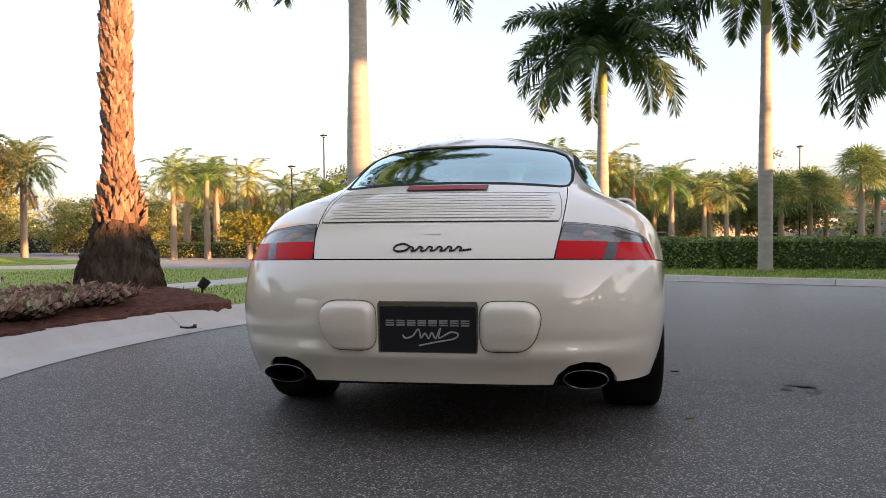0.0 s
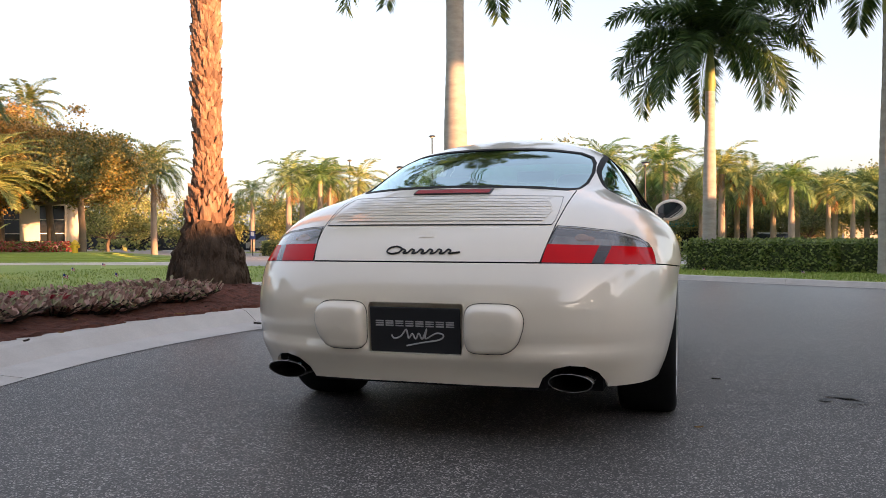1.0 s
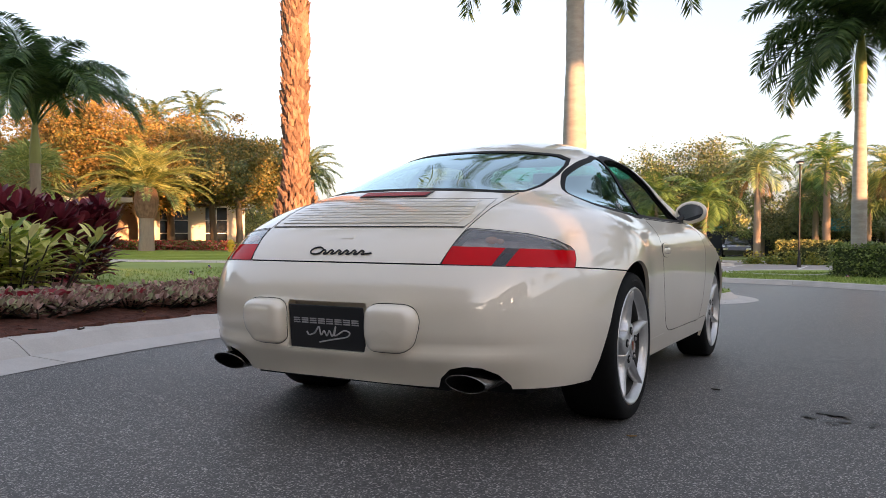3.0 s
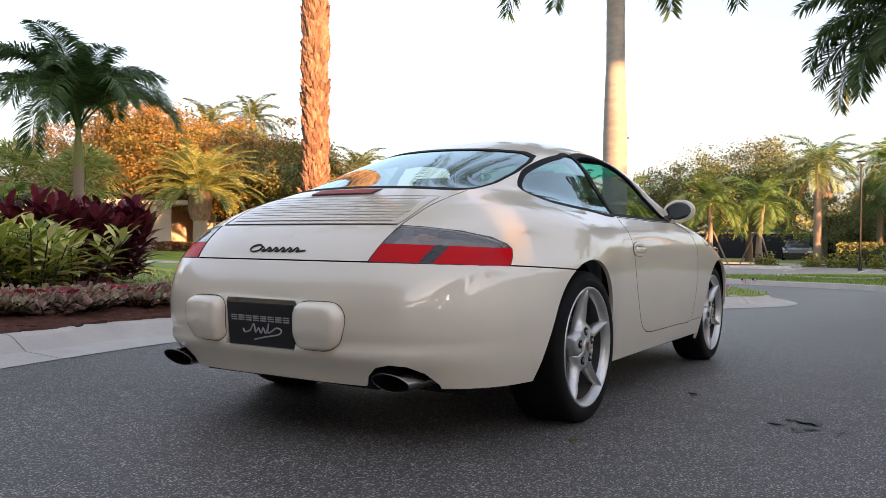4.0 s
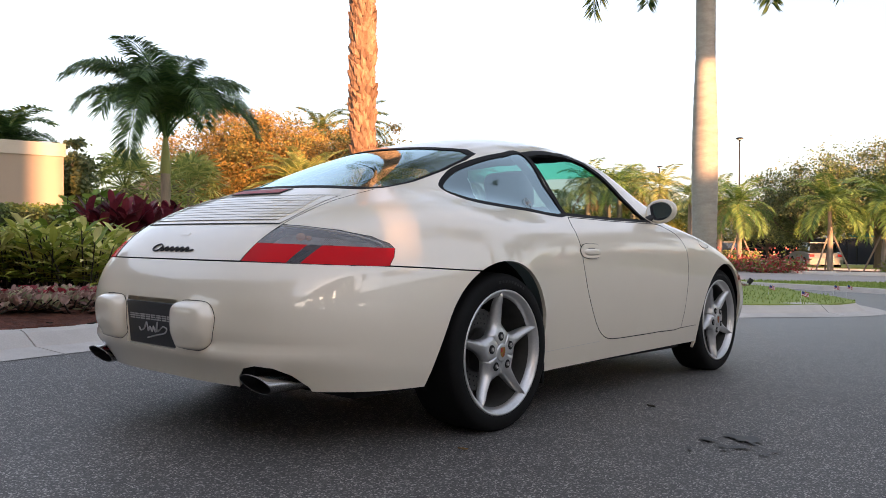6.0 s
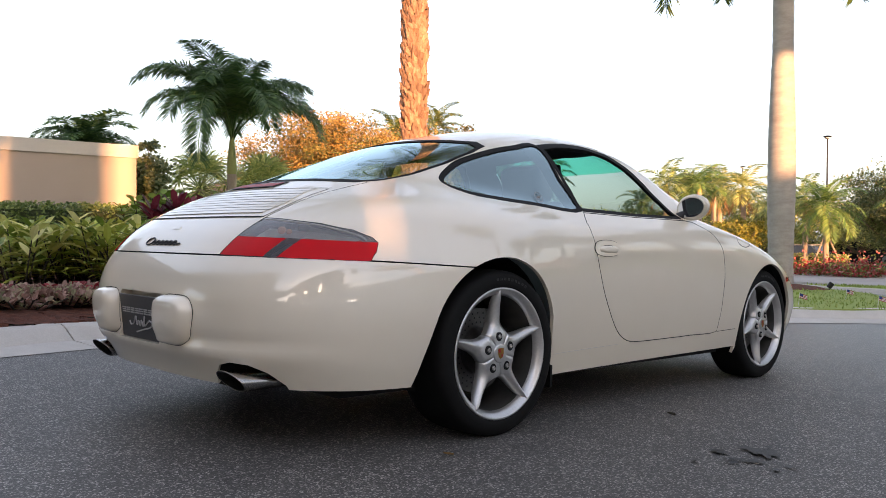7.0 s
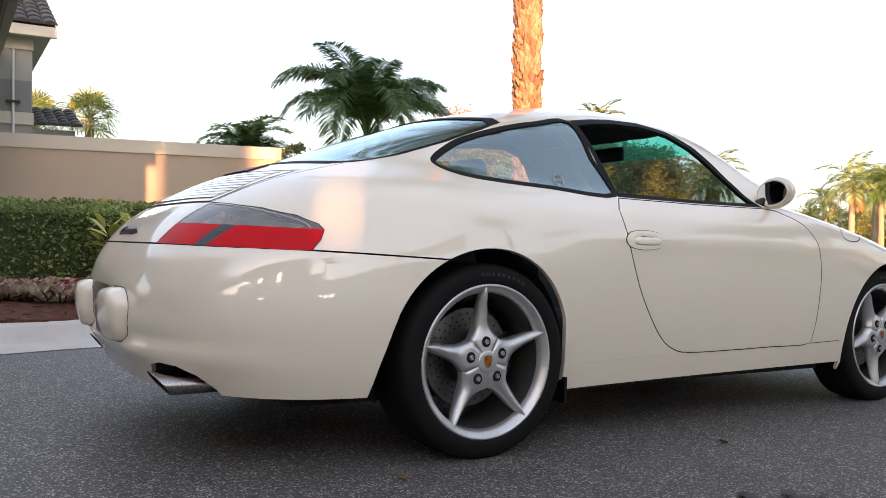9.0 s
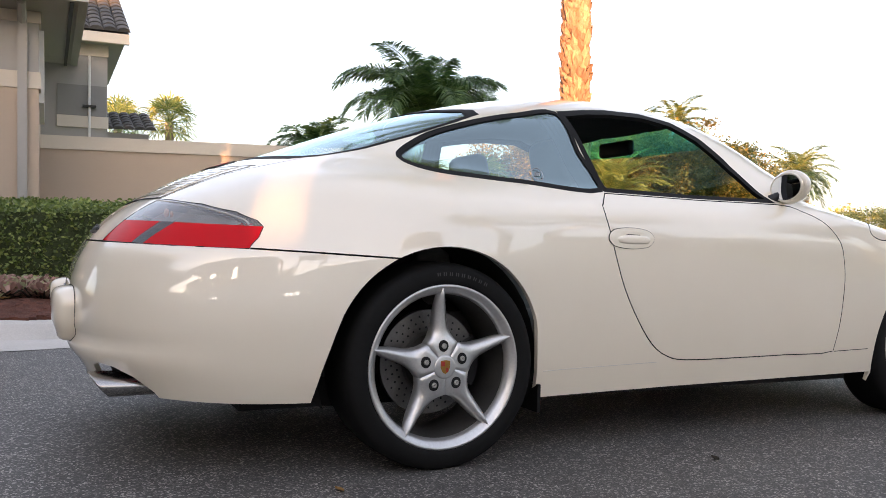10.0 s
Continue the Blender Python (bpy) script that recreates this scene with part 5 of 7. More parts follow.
def tail_deck(f):
    return f.calc_center_median().y < -0.2


def flank(f):
    c = f.calc_center_median()
    return abs(f.normal.x) > 0.25 and -0.5 < c.y < 2.5


def screen(f):
    return f.calc_center_median().y > 1.12 and f.normal.y > 0.2


def seam_zone(f):
    c = f.calc_center_median()
    return c.y < -0.06 and c.z < 0.8


def wheels_zone(f):
    c = f.calc_center_median()
    return c.z < 0.75 and c.x > 0.55 and -0.6 < c.y < 2.85


GAP = 0.0038
cuts = [("arch", ARCH, SIDE, wheels_zone), ("arch", ARCH_F, SIDE, wheels_zone), ("arch", SILL, SIDE, low), ("arch", CHIN, SIDE, low), ("arch", VALANCE, BACK, tail_low), ("arch", PIPE_CUT, BACK, tail_low), ("recess", RECESS, BACK, tail_low),
        ("quarter_glass", offset_poly(QWIN, 0.016), SIDE, flank), ("window_frame", QWIN, SIDE, flank), ("opening", DWIN_OPEN, SIDE, flank), ("window_frame", DWIN, SIDE, flank), ("rear_glass", offset_poly(RWIN, 0.012), BACK, rear),
        ("rear_frame", RWIN, BACK, rear), ("screen_glass", WINDSCREEN, BACK, screen), ("screen_band", SUN_BAND, BACK, screen), ("lamp", LAMP, BACK, tail_low), ("lamp_red", LAMP_RED, BACK, tail_low), ("lamp_clear", CLEAR, BACK, tail_low), ("gap_lid", band(LID_LINE, GAP), BACK, tail_deck), ("gap_bumper", band(BUMPER_LINE, 0.0052), SIDE, seam_zone),
        ("gap_flap", FLAP, SIDE, flank), ("flap", offset_poly(FLAP, 0.004), SIDE, flank), ("door", offset_poly(DOOR, GAP), SIDE, flank), ("gap_door", DOOR, SIDE, flank)]
whole = bm.copy()
whole.normal_update()
whole.faces.ensure_lookup_table()
whole_tree = BVHTree.FromBMesh(whole)


def skin_normal(co):
    """The smooth normal of the uncut skin."""
    loc, _, k, _ = whole_tree.find_nearest(co)
    vs = whole.faces[k].verts
    n = sum((v.normal * w for v, w in zip(vs, poly_3d_calc([v.co for v in vs], loc))), Vector())
    return n.normalized()


for name, poly, axes, keep in cuts:
    score(bm, poly, axes, keep)
bm.normal_update()
bm.faces.ensure_lookup_table()


def region(f):
    c = f.calc_center_median()
    ps, pb = (c.y, c.z), (c.x, c.z)
    got = {}
    for name, poly, axes, keep in cuts:
        if keep(f) and inside(ps if axes is SIDE else pb, poly):
            got.setdefault(name, True)
    for name in ("arch", "recess", "opening", "quarter_glass", "rear_glass", "screen_glass", "window_frame", "rear_frame"):
        if name in got:
            return "screen_band" if name == "screen_glass" and "screen_band" in got else name
    if "lamp" in got:
        return "lamp_smoke" if "lamp_red" not in got else "lamp_clear" if "lamp_clear" in got else "lamp_red"
    for name in ("flap", "door"):
        if name in got:
            return name
    for name in got:
        if name.startswith("gap"):
            return name
    if c.y < -0.05 and c.z < spline(BUMPER_LINE, c.y):
        return "bumper"
    if c.y < -0.3 and inside(pb, [(-0.1, 0.64), (0.424, 0.64), (0.446, 0.735), (0.461, 0.82), (0.468, 0.87), (0.47, 0.925), (-0.1, 0.937)]):
        return "engine_lid"
    return "body"


REGIONS = {}
for f in bm.faces:
    REGIONS.setdefault(region(f), []).append(f)
OWNER = {f: key for key, fs in REGIONS.items() for f in fs}
NORMALS = {v: skin_normal(v.co) for v in bm.verts}
for v in bm.verts:
    if abs(v.co.x) < 1e-4:
        NORMALS[v].x = 0
        NORMALS[v].normalize()


def panel(name, key, mats, sides=(1, -1), push=0.0, thick=0.0):
    """The mesh of one region of the skin, on one side or on both, with the whole skin's normals; thick: its sheet's depth inwards."""
    verts, nor, faces, mat_of, middle = [], [], [], [], {}
    own = set(REGIONS[key])
    for sg in sides:
        at = dict(middle)

        def corner(v, depth):
            mid = abs(v.co.x) < 1e-4
            if (v, depth) not in at:
                n = NORMALS[v]
                at[(v, depth)] = len(verts)
                if mid:
                    middle[(v, depth)] = len(verts)
                c = v.co + n * (push - depth)
                verts.append((0.0 if mid else c.x * sg, c.y, c.z))
                nor.append((n.x * sg, n.y, n.z) if not depth else (-n.x * sg, -n.y, -n.z))
            return at[(v, depth)]

        for f in REGIONS[key]:
            k = [corner(v, 0.0) for v in f.verts]
            faces.append(k if sg > 0 else k[::-1])
            mat_of.append(0)
            if not thick:
                continue
            k = [corner(v, thick) for v in f.verts]
            faces.append(k[::-1] if sg > 0 else k)
            mat_of.append(min(1, len(mats) - 1))
            mid_face = f.calc_center_median()
            for e in f.edges:
                others = [g for g in e.link_faces if g is not f]
                if (others and others[0] in own) or max(abs(v.co.x) for v in e.verts) < 1e-4:
                    continue
                a, b = e.verts
                t = (b.co - a.co).normalized()
                m = NORMALS[a].cross(t)
                if m.dot(mid_face - a.co) > 0:
                    m = -m
                b0 = len(verts)
                for v, d in ((a, 0.0), (b, 0.0), (b, thick), (a, thick)):
                    c = v.co + NORMALS[v] * (push - d)
                    verts.append((c.x * sg, c.y, c.z))
                    nor.append((m.x * sg, m.y, m.z))
                q = [b0, b0 + 1, b0 + 2, b0 + 3]
                side = (b.co - a.co).cross(-NORMALS[a]).dot(m) > 0
                faces.append(q if side == (sg > 0) else q[::-1])
                # rims beside a gap get its dark colour, for the shade in its depth
                dark = others and OWNER[others[0]].startswith(("gap", "lamp"))
                mat_of.append(len(mats) - 1 if dark else 0)
    me = bpy.data.meshes.new(name)
    me.from_pydata(verts, [], faces)
    for m in mats:
        me.materials.append(m)
    me.polygons.foreach_set("material_index", mat_of)
    me.polygons.foreach_set("use_smooth", [True] * len(faces))
    me.normals_split_custom_set_from_vertices(nor)
    return me


car = thing("coupe", pose(0, 0, 0.0, -1.518, 0, 0), "white two-door sports coupe with silver five-spoke wheels parked on the asphalt", "car")


def skin_part(name, key, sides=(1, -1), mats=None, parent=None, label="", push=0.0, thick=0.016):
    return put(name, panel(name, key, mats or [M_PAINT, M_LINING, M_GAP], sides, push, thick), None, parent or car, label)


body = skin_part("body", "body")
bumper = skin_part("rear_bumper", "bumper", thick=0.014)
lid = skin_part("engine_lid", "engine_lid")
door_r = skin_part("door", "door", (1,), thick=0.02)
door_l = skin_part("door", "door", (-1,), thick=0.02)
skin_part("fuel_flap", "flap", (1,), thick=0.006)
for key in ("flap", "gap_flap"):
    put("fender_skin", panel("fender_skin", key, [M_PAINT], (-1,)), None, car)
put("bumper_seam", panel("bumper_seam", "gap_bumper", [M_GAP], (1, -1), -0.010), None, car, "dark seam above the bumper")
for sg in (1, -1):
    put("lid_seam", panel("lid_seam", "gap_lid", [M_GAP], (sg,), -0.010), None, car, "dark seam beside the lid")
    put("door_seam", panel("door_seam", "gap_door", [M_GAP], (sg,), -0.010), None, car, "dark seam round the door")
put("flap_seam", panel("flap_seam", "gap_flap", [M_GAP], (1,), -0.006), None, car, "dark seam round the fuel flap")
for sg in (1, -1):
    skin_part("window_frame", "window_frame", (sg,), [M_SEAL], push=0.001, thick=0.014, label="black rubber window surround")
    skin_part("quarter_window", "quarter_glass", (sg,), [M_GLASS], thick=0.0, push=-0.003, label="tinted quarter glass")
    lamp = skin_part("tail_lamp", "lamp_red", (sg,), [M_LENS_RED], thick=0.0, push=0.001, label="red tail lamp lens with clear upper half")
    skin_part("clear_lens", "lamp_smoke", (sg,), [M_LENS_SMOKE], lamp, push=0.001, thick=0.0, label="clear grey upper lens")
    skin_part("reversing_lens", "lamp_clear", (sg,), [M_LENS_REVERSE], lamp, push=0.001, thick=0.0, label="clear slanted reversing lamp lens")
    bowl = Soup()
    for key in ("lamp_red", "lamp_smoke", "lamp_clear"):
        for f in REGIONS[key]:
            bowl.face([((v.co.x - NORMALS[v].x * 0.042) * sg, v.co.y - NORMALS[v].y * 0.042, v.co.z - NORMALS[v].z * 0.042) for v in (f.verts if sg > 0 else reversed(f.verts))])
    put("reflector", bowl, M_REFLECTOR, lamp, "silvery lamp reflector")
    # slanted walls between the chambers, the shelf between upper and lower half
    for bx in (0.545, 0.578, 0.618, 0.715):
        s = Soup()
        s.grid([[(sg * (bx + 0.036 * k), rear_y(bx + 0.036 * k, 0.64 + 0.06 * k) + d, 0.64 + 0.06 * k) for d in (0.006, 0.040)] for k in (0, 1)])
        put("divider", s, M_RED if bx < 0.56 or bx > 0.7 else M_BLACK, lamp)
    shelf = [0.445 + 0.31 * i / 20 for i in range(21)]
    s = Soup()
    s.grid([[(sg * x, rear_y(x, 0.699) + d, 0.7025 - 0.012 * max(0, (x - 0.56) / 0.24)) for x in shelf] for d in (0.004, 0.040)])
    put("divider", s, M_RED, lamp)
    # added dark red strips that stand in for the lamp's shaded bands
    for x0, x1, z0, z1 in ((0.452, 0.535, 0.682, 0.698), (0.60, 0.738, 0.680, 0.696), (0.668, 0.674, 0.646, 0.680)):
        s = Soup()
        s.grid([[(sg * (x0 + (x1 - x0) * i / 8), rear_y(x0 + (x1 - x0) * i / 8, z) + 0.010, z) for i in range(9)] for z in (z0, z1)])
        put("shade_strip", s, M_BRAKE, lamp, "dark red strip standing in for shade inside the lens")
    # bulbs and round reflectors inside
    for bx, bz, br, mat, name in ((0.545, 0.726, 0.017, M_AMBER, "bulb"), (0.572, 0.722, 0.012, M_AMBER, "bulb"), (0.495, 0.666, 0.020, M_BULB, "bulb"), (0.690, 0.664, 0.021, M_BULB, "bulb"), (0.655, 0.662, 0.014, M_BULB, "bulb"), (0.740, 0.662, 0.015, M_BULB, "bulb"), (0.525, 0.655, 0.012, M_BULB, "bulb")):
        b = bmesh.new()
        bmesh.ops.create_uvsphere(b, u_segments=14, v_segments=8, radius=br)
        put(name, bm_mesh(name, b, mat, True), None, lamp, at=pose(sg * bx, rear_y(bx, bz) + (0.034 if bx < 0.6 else 0.058), bz) @ Matrix.Diagonal((1.5 if bx < 0.6 else 0.9, 0.4, 0.8, 1)))
    # fine upright flutes at the outer end of the clear lens
    s = Soup()
    for i in range(26):
        x = 0.640 + 0.0042 * i
        top = spline([(0.64, 0.738), (0.70, 0.727), (0.75, 0.703)], x)
        s.tube([(sg * x, rear_y(x, z) + 0.006, z) for z in (0.698, (0.698 + top) / 2, top)], [0.0010] * 3, 4)
    put("flutes", s, M_EDGE, lamp)["kind"] = "stuff"
    edge = [(x0 + (x1 - x0) * k / 4, z0 + (z1 - z0) * k / 4) for (x0, z0), (x1, z1) in zip(LAMP, LAMP[1:] + LAMP[:1]) for k in range(4)]
    s = Soup()
    s.tube([(sg * x, rear_y(x, z) - 0.0005, z) for x, z in edge + edge[:1]], [0.0018] * (len(edge) + 1), 5, False)
    put("lamp_seal", s, M_GAP, lamp)
    s = Soup()
    rim_line = [(0.462, 0.757), (0.53, 0.753), (0.63, 0.742), (0.70, 0.726), (0.745, 0.707), (0.762, 0.691)]
    rim_line = [tuple(p) for p in smooth_loop([Vector(p) for p in rim_line], 5, False)]
    s.tube([(sg * x, rear_y(x, z) + 0.003, z) for x, z in rim_line], [0.0022] * len(rim_line), 5)
    put("lens_rim", s, M_BLACK, lamp)
    s = Soup()
    s.tube([(sg * x, rear_y(x, z + 0.007) - 0.0006, z + 0.007) for x, z in rim_line], [0.0034] * len(rim_line), 6)
    put("lens_edge", s, M_LENS_EDGE, lamp, "pale moulded edge of the lens")
skin_part("rear_window", "rear_glass", (1, -1), [M_GLASS], thick=0.0, push=-0.002, label="tinted rear window glass mirroring palms and sky")
skin_part("rear_window_frame", "rear_frame", (1, -1), [M_SEAL], push=0.001, thick=0.01, label="black rubber rear window surround")
skin_part("windscreen", "screen_glass", (1, -1), [M_GLASS], thick=0.0, push=-0.002, label="clear raked windscreen")
skin_part("sun_band", "screen_band", (1, -1), [M_GLASS_BAND], thick=0.0, push=-0.002, label="teal sun band along the windscreen's top")
for sg in (1, -1):
    s = Soup()
    post = [[(y0 + (y1 - y0) * k / 4, lift(z)) for k in range(5)] for y0, y1, z in ((0.585, 0.672, 0.85), (0.566, 0.655, 0.95), (0.545, 0.634, 1.05), (0.525, 0.612, 1.165))]
    s.grid([[(sg * (side_x(y, z - 0.02 * max(0.0, (z - 1.0) / 0.3)) - 0.022), y, z) for y, z in row] for row in post], flip=sg < 0)
    put("door_pillar", s, M_BLACK, car, "black trim on the pillar between the side windows")


def strip(x0, x1, z0, z1, proud, thick, n=24):
    """A slab that follows the tail's skin."""
    s, rows = Soup(), []
    for (z, d) in ((z0, -thick), (z0, proud), (z1, proud), (z1, -thick)):
        rows.append([(x0 + (x1 - x0) * i / n, rear_y(x0 + (x1 - x0) * i / n, z) - d, z) for i in range(n + 1)])
    s.grid(rows)
    for k in (0, n):
        s.face([r[k] for r in rows])
    return s


# the spoiler's raised deck with its slats, the brake light above it
for i in range(9):
    z = 0.790 + 0.0112 * i
    half = 0.425 - 0.02 * abs(i - 3) ** 1.2 / 4 if i < 8 else 0.39
    put("slat", strip(-half, half, z, z + 0.0088, 0.0068, 0.004), M_PAINT, lid)
# the bed's greyer colour draws the shade between the slats
put("slat_shade", strip(-0.400, 0.400, 0.789, 0.886, 0.0056, 0.006), M_CREASE_SHADE, lid)
# near-black strip laid on the skin as the shadow under the spoiler
put("spoiler_edge", strip(-0.44, 0.44, 0.772, 0.7758, 0.004, 0.004), M_GAP, lid, "dark shadow line under the spoiler")
for sg in (-1, 1):
    edge = [(sg * x, rear_y(x, z) - 0.003, z) for x, z in ((0.438, 0.773), (0.446, 0.79), (0.449, 0.82), (0.447, 0.86), (0.44, 0.888))]
    s = Soup()
    s.tube(edge, [0.0013] * len(edge), 6)
    put("spoiler_edge", s, M_EDGE, lid)
s = Soup()
edge = [(x, rear_y(x, 0.893) - 0.003, 0.893) for x in [-0.44 + 0.88 * i / 30 for i in range(31)]]
s.tube(edge, [0.0008] * len(edge), 6)
put("spoiler_edge", s, M_EDGE, lid)
put("brake_light_rim", strip(-0.160, 0.160, 0.904, 0.928, 0.012, 0.01), M_BLACK, lid)
put("brake_light", strip(-0.153, 0.153, 0.9075, 0.9245, 0.016, 0.01), M_BRAKE, lid, "slim red high-level brake light")
put("lock_badge", strip(-0.028, 0.028, 0.727, 0.736, 0.003, 0.004, 4), M_PAINT, lid, "small oval lock cover")


def stroke(pts, r, mat, parent, name, label="", sides=6):
    line = [p for p in smooth_loop([Vector((p[0], p[1])) for p in pts], 6, False)]
    s = Soup()
    s.tube([(p.x, rear_y(p.x, p.y) - 0.004, p.y) for p in line], [r] * len(line), sides)
    return put(name, s, mat, parent, label)


# the black script badge, as a plain flowing stroke
pts = [(-0.075, 0.684), (-0.098, 0.693), (-0.125, 0.687), (-0.132, 0.674), (-0.115, 0.667), (-0.088, 0.671)]
for i in range(6):
    x = -0.075 + 0.034 * i
    pts += [(x, 0.683), (x + 0.012, 0.678), (x + 0.006, 0.669), (x + 0.022, 0.671)]
pts += [(0.142, 0.674)]
stroke(pts, 0.0032, M_BLACK, lid, "script_badge", "black flowing script badge")

# number plate recess, plate and the two bumper pads
s = Soup()
back = -0.965
loop = [(x, z) for x, z in ((-0.174, 0.320), (0.174, 0.320), (0.174, 0.497), (-0.174, 0.497))]
for (xa, za), (xb, zb) in zip(loop, loop[1:] + loop[:1]):
    s.grid([[(xa + (xb - xa) * i / 6, rear_y(xa + (xb - xa) * i / 6, za + (zb - za) * i / 6), za + (zb - za) * i / 6) for i in range(7)], [(xa + (xb - xa) * i / 6, back, za + (zb - za) * i / 6) for i in range(7)]], flip=True)
s.face([(x, back, z) for x, z in loop])
put("plate_recess", s, M_PAINT, bumper)
plate = put("number_plate", bm_mesh("number_plate", rounded_box(0.330, 0.008, 0.160, 0.0035, 2), M_PLATE), None, car, "black show plate with silver lettering bars", at=pose(0, -1.004, 0.402, 7, 0, 0))
for i in range(8):
    s = Soup()
    x = -0.128 + 0.0368 * i
    for a, b in ((0.003, 0.0075), (0.011, 0.0155), (0.0185, 0.023)):
        s.box(x - 0.0145, x + 0.0145, -0.0062, -0.0045, 0.010 + a, 0.010 + b)
    put("letter_bar", s, M_SCRIPT, plate)
s = Soup()
line = smooth_loop([Vector(p) for p in ((-0.085, -0.018), (-0.075, -0.03), (-0.05, -0.022), (-0.03, 0.002), (-0.022, -0.028), (-0.008, -0.012), (0.004, -0.03), (0.016, -0.01), (0.028, -0.03), (0.045, 0.006), (0.04, -0.028), (0.08, -0.008), (0.105, -0.014), (0.09, -0.03), (0.03, -0.042), (-0.03, -0.055))], 6, False)
s.tube([(p.x, -0.006, p.y) for p in line], [0.0030] * len(line), 5)
put("script_stroke", s, M_SCRIPT, plate)
def pad_point(r, a):
    """A place on the bumper pad: r from its middle to its rounded outline."""
    c, d = math.cos(a), math.sin(a)
    f = r * math.copysign(abs(c) ** (2 / 4.5), c)
    g = r * math.copysign(abs(d) ** (2 / 4.0), d)
    z = 0.414 + 0.085 * g
    x = 0.178 + 0.204 * (f + 1) / 2 * spline([(-1, 0.82), (-0.4, 0.93), (0.3, 1.0), (1, 0.95)], g)
    return x, z, g


for sg in (1, -1):
    rows = []
    for r, proud in ((0.0, 0.046), (0.3, 0.046), (0.55, 0.045), (0.72, 0.0425), (0.83, 0.038), (0.91, 0.030), (0.96, 0.020), (0.985, 0.010), (1.0, -0.004), (1.0, -0.02)):
        row = []
        for i in range(56):
            x, z, g = pad_point(r, 2 * math.pi * i / 56)
            row.append((sg * x, rear_y(x, z) - proud * (1.12 + 0.12 * g), z))
        rows.append(row)
    s = Soup()
    s.grid(rows, True, 0, sg > 0)
    pad = put("bumper_pad", s, M_PAINT, bumper, "rounded body-coloured bumper pad", smooth=True)
    s = Soup()
    line = [pad_point(1.012, 2 * math.pi * i / 56) for i in range(57)]
    s.tube([(sg * x, rear_y(x, z) - 0.0005, z) for x, z, g in line], [0.0011] * 57, 5, False)
    put("pad_joint", s, M_GAP, pad)

# thin grey line that draws the shade of the crease above the sill behind the door
for sg in (1, -1):
    s = Soup()
    line = [(0.385 + 0.48 * i / 12, 0.258 + 0.012 * i / 12) for i in range(13)]
    s.tube([(sg * (side_x(y, z) - 0.0002), y, z) for y, z in line], [0.0012] * 13, 5)
    put("sill_crease_shade", s, M_CREASE_SHADE, car)

# dark joint that runs on from the door along the sill to the front wheel
for sg in (1, -1):
    s = Soup()
    line = [(1.768 + 0.205 * i / 12, 0.2842 + 0.005 * i / 12) for i in range(13)]
    s.tube([(sg * (side_x(y, z) - 0.0006), y, z) for y, z in line], [0.0018] * 13, 5)
    put("sill_joint", s, M_GAP, car)

# exhaust tips, black underside
for sg in (1, -1):
    rows = []
    for y, k in ((-0.60, 0.82), (-0.86, 0.98), (-0.928, 1.0), (-0.934, 0.985), (-0.932, 0.955), (-0.87, 0.93), (-0.65, 0.85)):
        rows.append([(sg * 0.53 + 0.076 * k * math.cos(a), y - 0.030 * math.sin(a), 0.232 + 0.036 * k * math.sin(a)) for a in [2 * math.pi * i / 32 for i in range(32)]])
    s = Soup()
    s.grid(rows[:5], True, 0, True)
    pipe = put("exhaust_tip", s, M_CHROME_DARK, car, "polished oval exhaust tip", smooth=True)
    s = Soup()
    s.grid(rows[4:], True, 0, True)
    s.face(rows[-1])
    put("pipe_bore", s, M_GAP, pipe)
s = Soup()
s.box(-0.60, 0.60, -0.55, 2.95, 0.145, 0.24)
s.box(-0.69, 0.69, 0.40, 1.98, 0.150, 0.24)
s.box(-0.43, 0.43, -0.86, -0.5, 0.19, 0.45)
s.box(-0.70, 0.70, -0.60, -0.36, 0.205, 0.45)
put("underbody", s, M_GAP, car)
for sg in (1, -1):
    for y0 in (0.0, 2.355):
        s = Soup()
        arc = [math.radians(-20 + 220 * i / 22) for i in range(23)]
        s.grid([[(sg * x, y0 + 0.370 * math.cos(a), 0.30 + 0.370 * math.sin(a)) for a in arc] for x in (0.50, 0.775 if y0 < 1 else 0.735)])
        s.face([(sg * 0.5, y0 + 0.370 * math.cos(a), 0.30 + 0.370 * math.sin(a)) for a in arc])
        put("wheel_well", s, M_GAP, car)
    s = Soup()
    s.box(sg * 0.69, sg * 0.805, 0.366, 0.378, 0.125, 0.215)
    put("mud_flap", s, M_RUBBER, car)


# ---- wheels ----
def lathe(profile, n=64, axis_flip=1):
    """A turned shape about the x axis from (x, radius) points."""
    s = Soup()
    s.grid([[(x * axis_flip, r * math.cos(a), r * math.sin(a)) for a in [2 * math.pi * i / n for i in range(n)]] for x, r in profile], True, 0, axis_flip < 0)
    return s


def spoke_mesh(rim, lip):
    """One arm of the star: as wide as its fifth of the hub, drawn in to a blade that meets the rim in a point; along +z, face towards +x."""
    s, rows = Soup(), []
    n = 22
    for i in range(n + 1):
        f = i / n
        r = 0.030 + (rim - 0.030) * f
        half = min(r * math.tan(math.radians(36.2)), spline([(0.03, 0.056), (0.068, 0.050), (0.082, 0.038), (0.10, 0.029), (0.125, 0.0225), (0.16, 0.0185), (0.20, 0.0145), (0.225, 0.008), (0.237, 0.0015)], r))
        face = lip + spline([(0.03, -0.004), (0.07, -0.008), (0.11, -0.014), (0.17, -0.011), (0.237, 0.003)], r)
        deep = spline([(0.03, 0.05), (0.12, 0.04), (0.237, 0.022)], r)
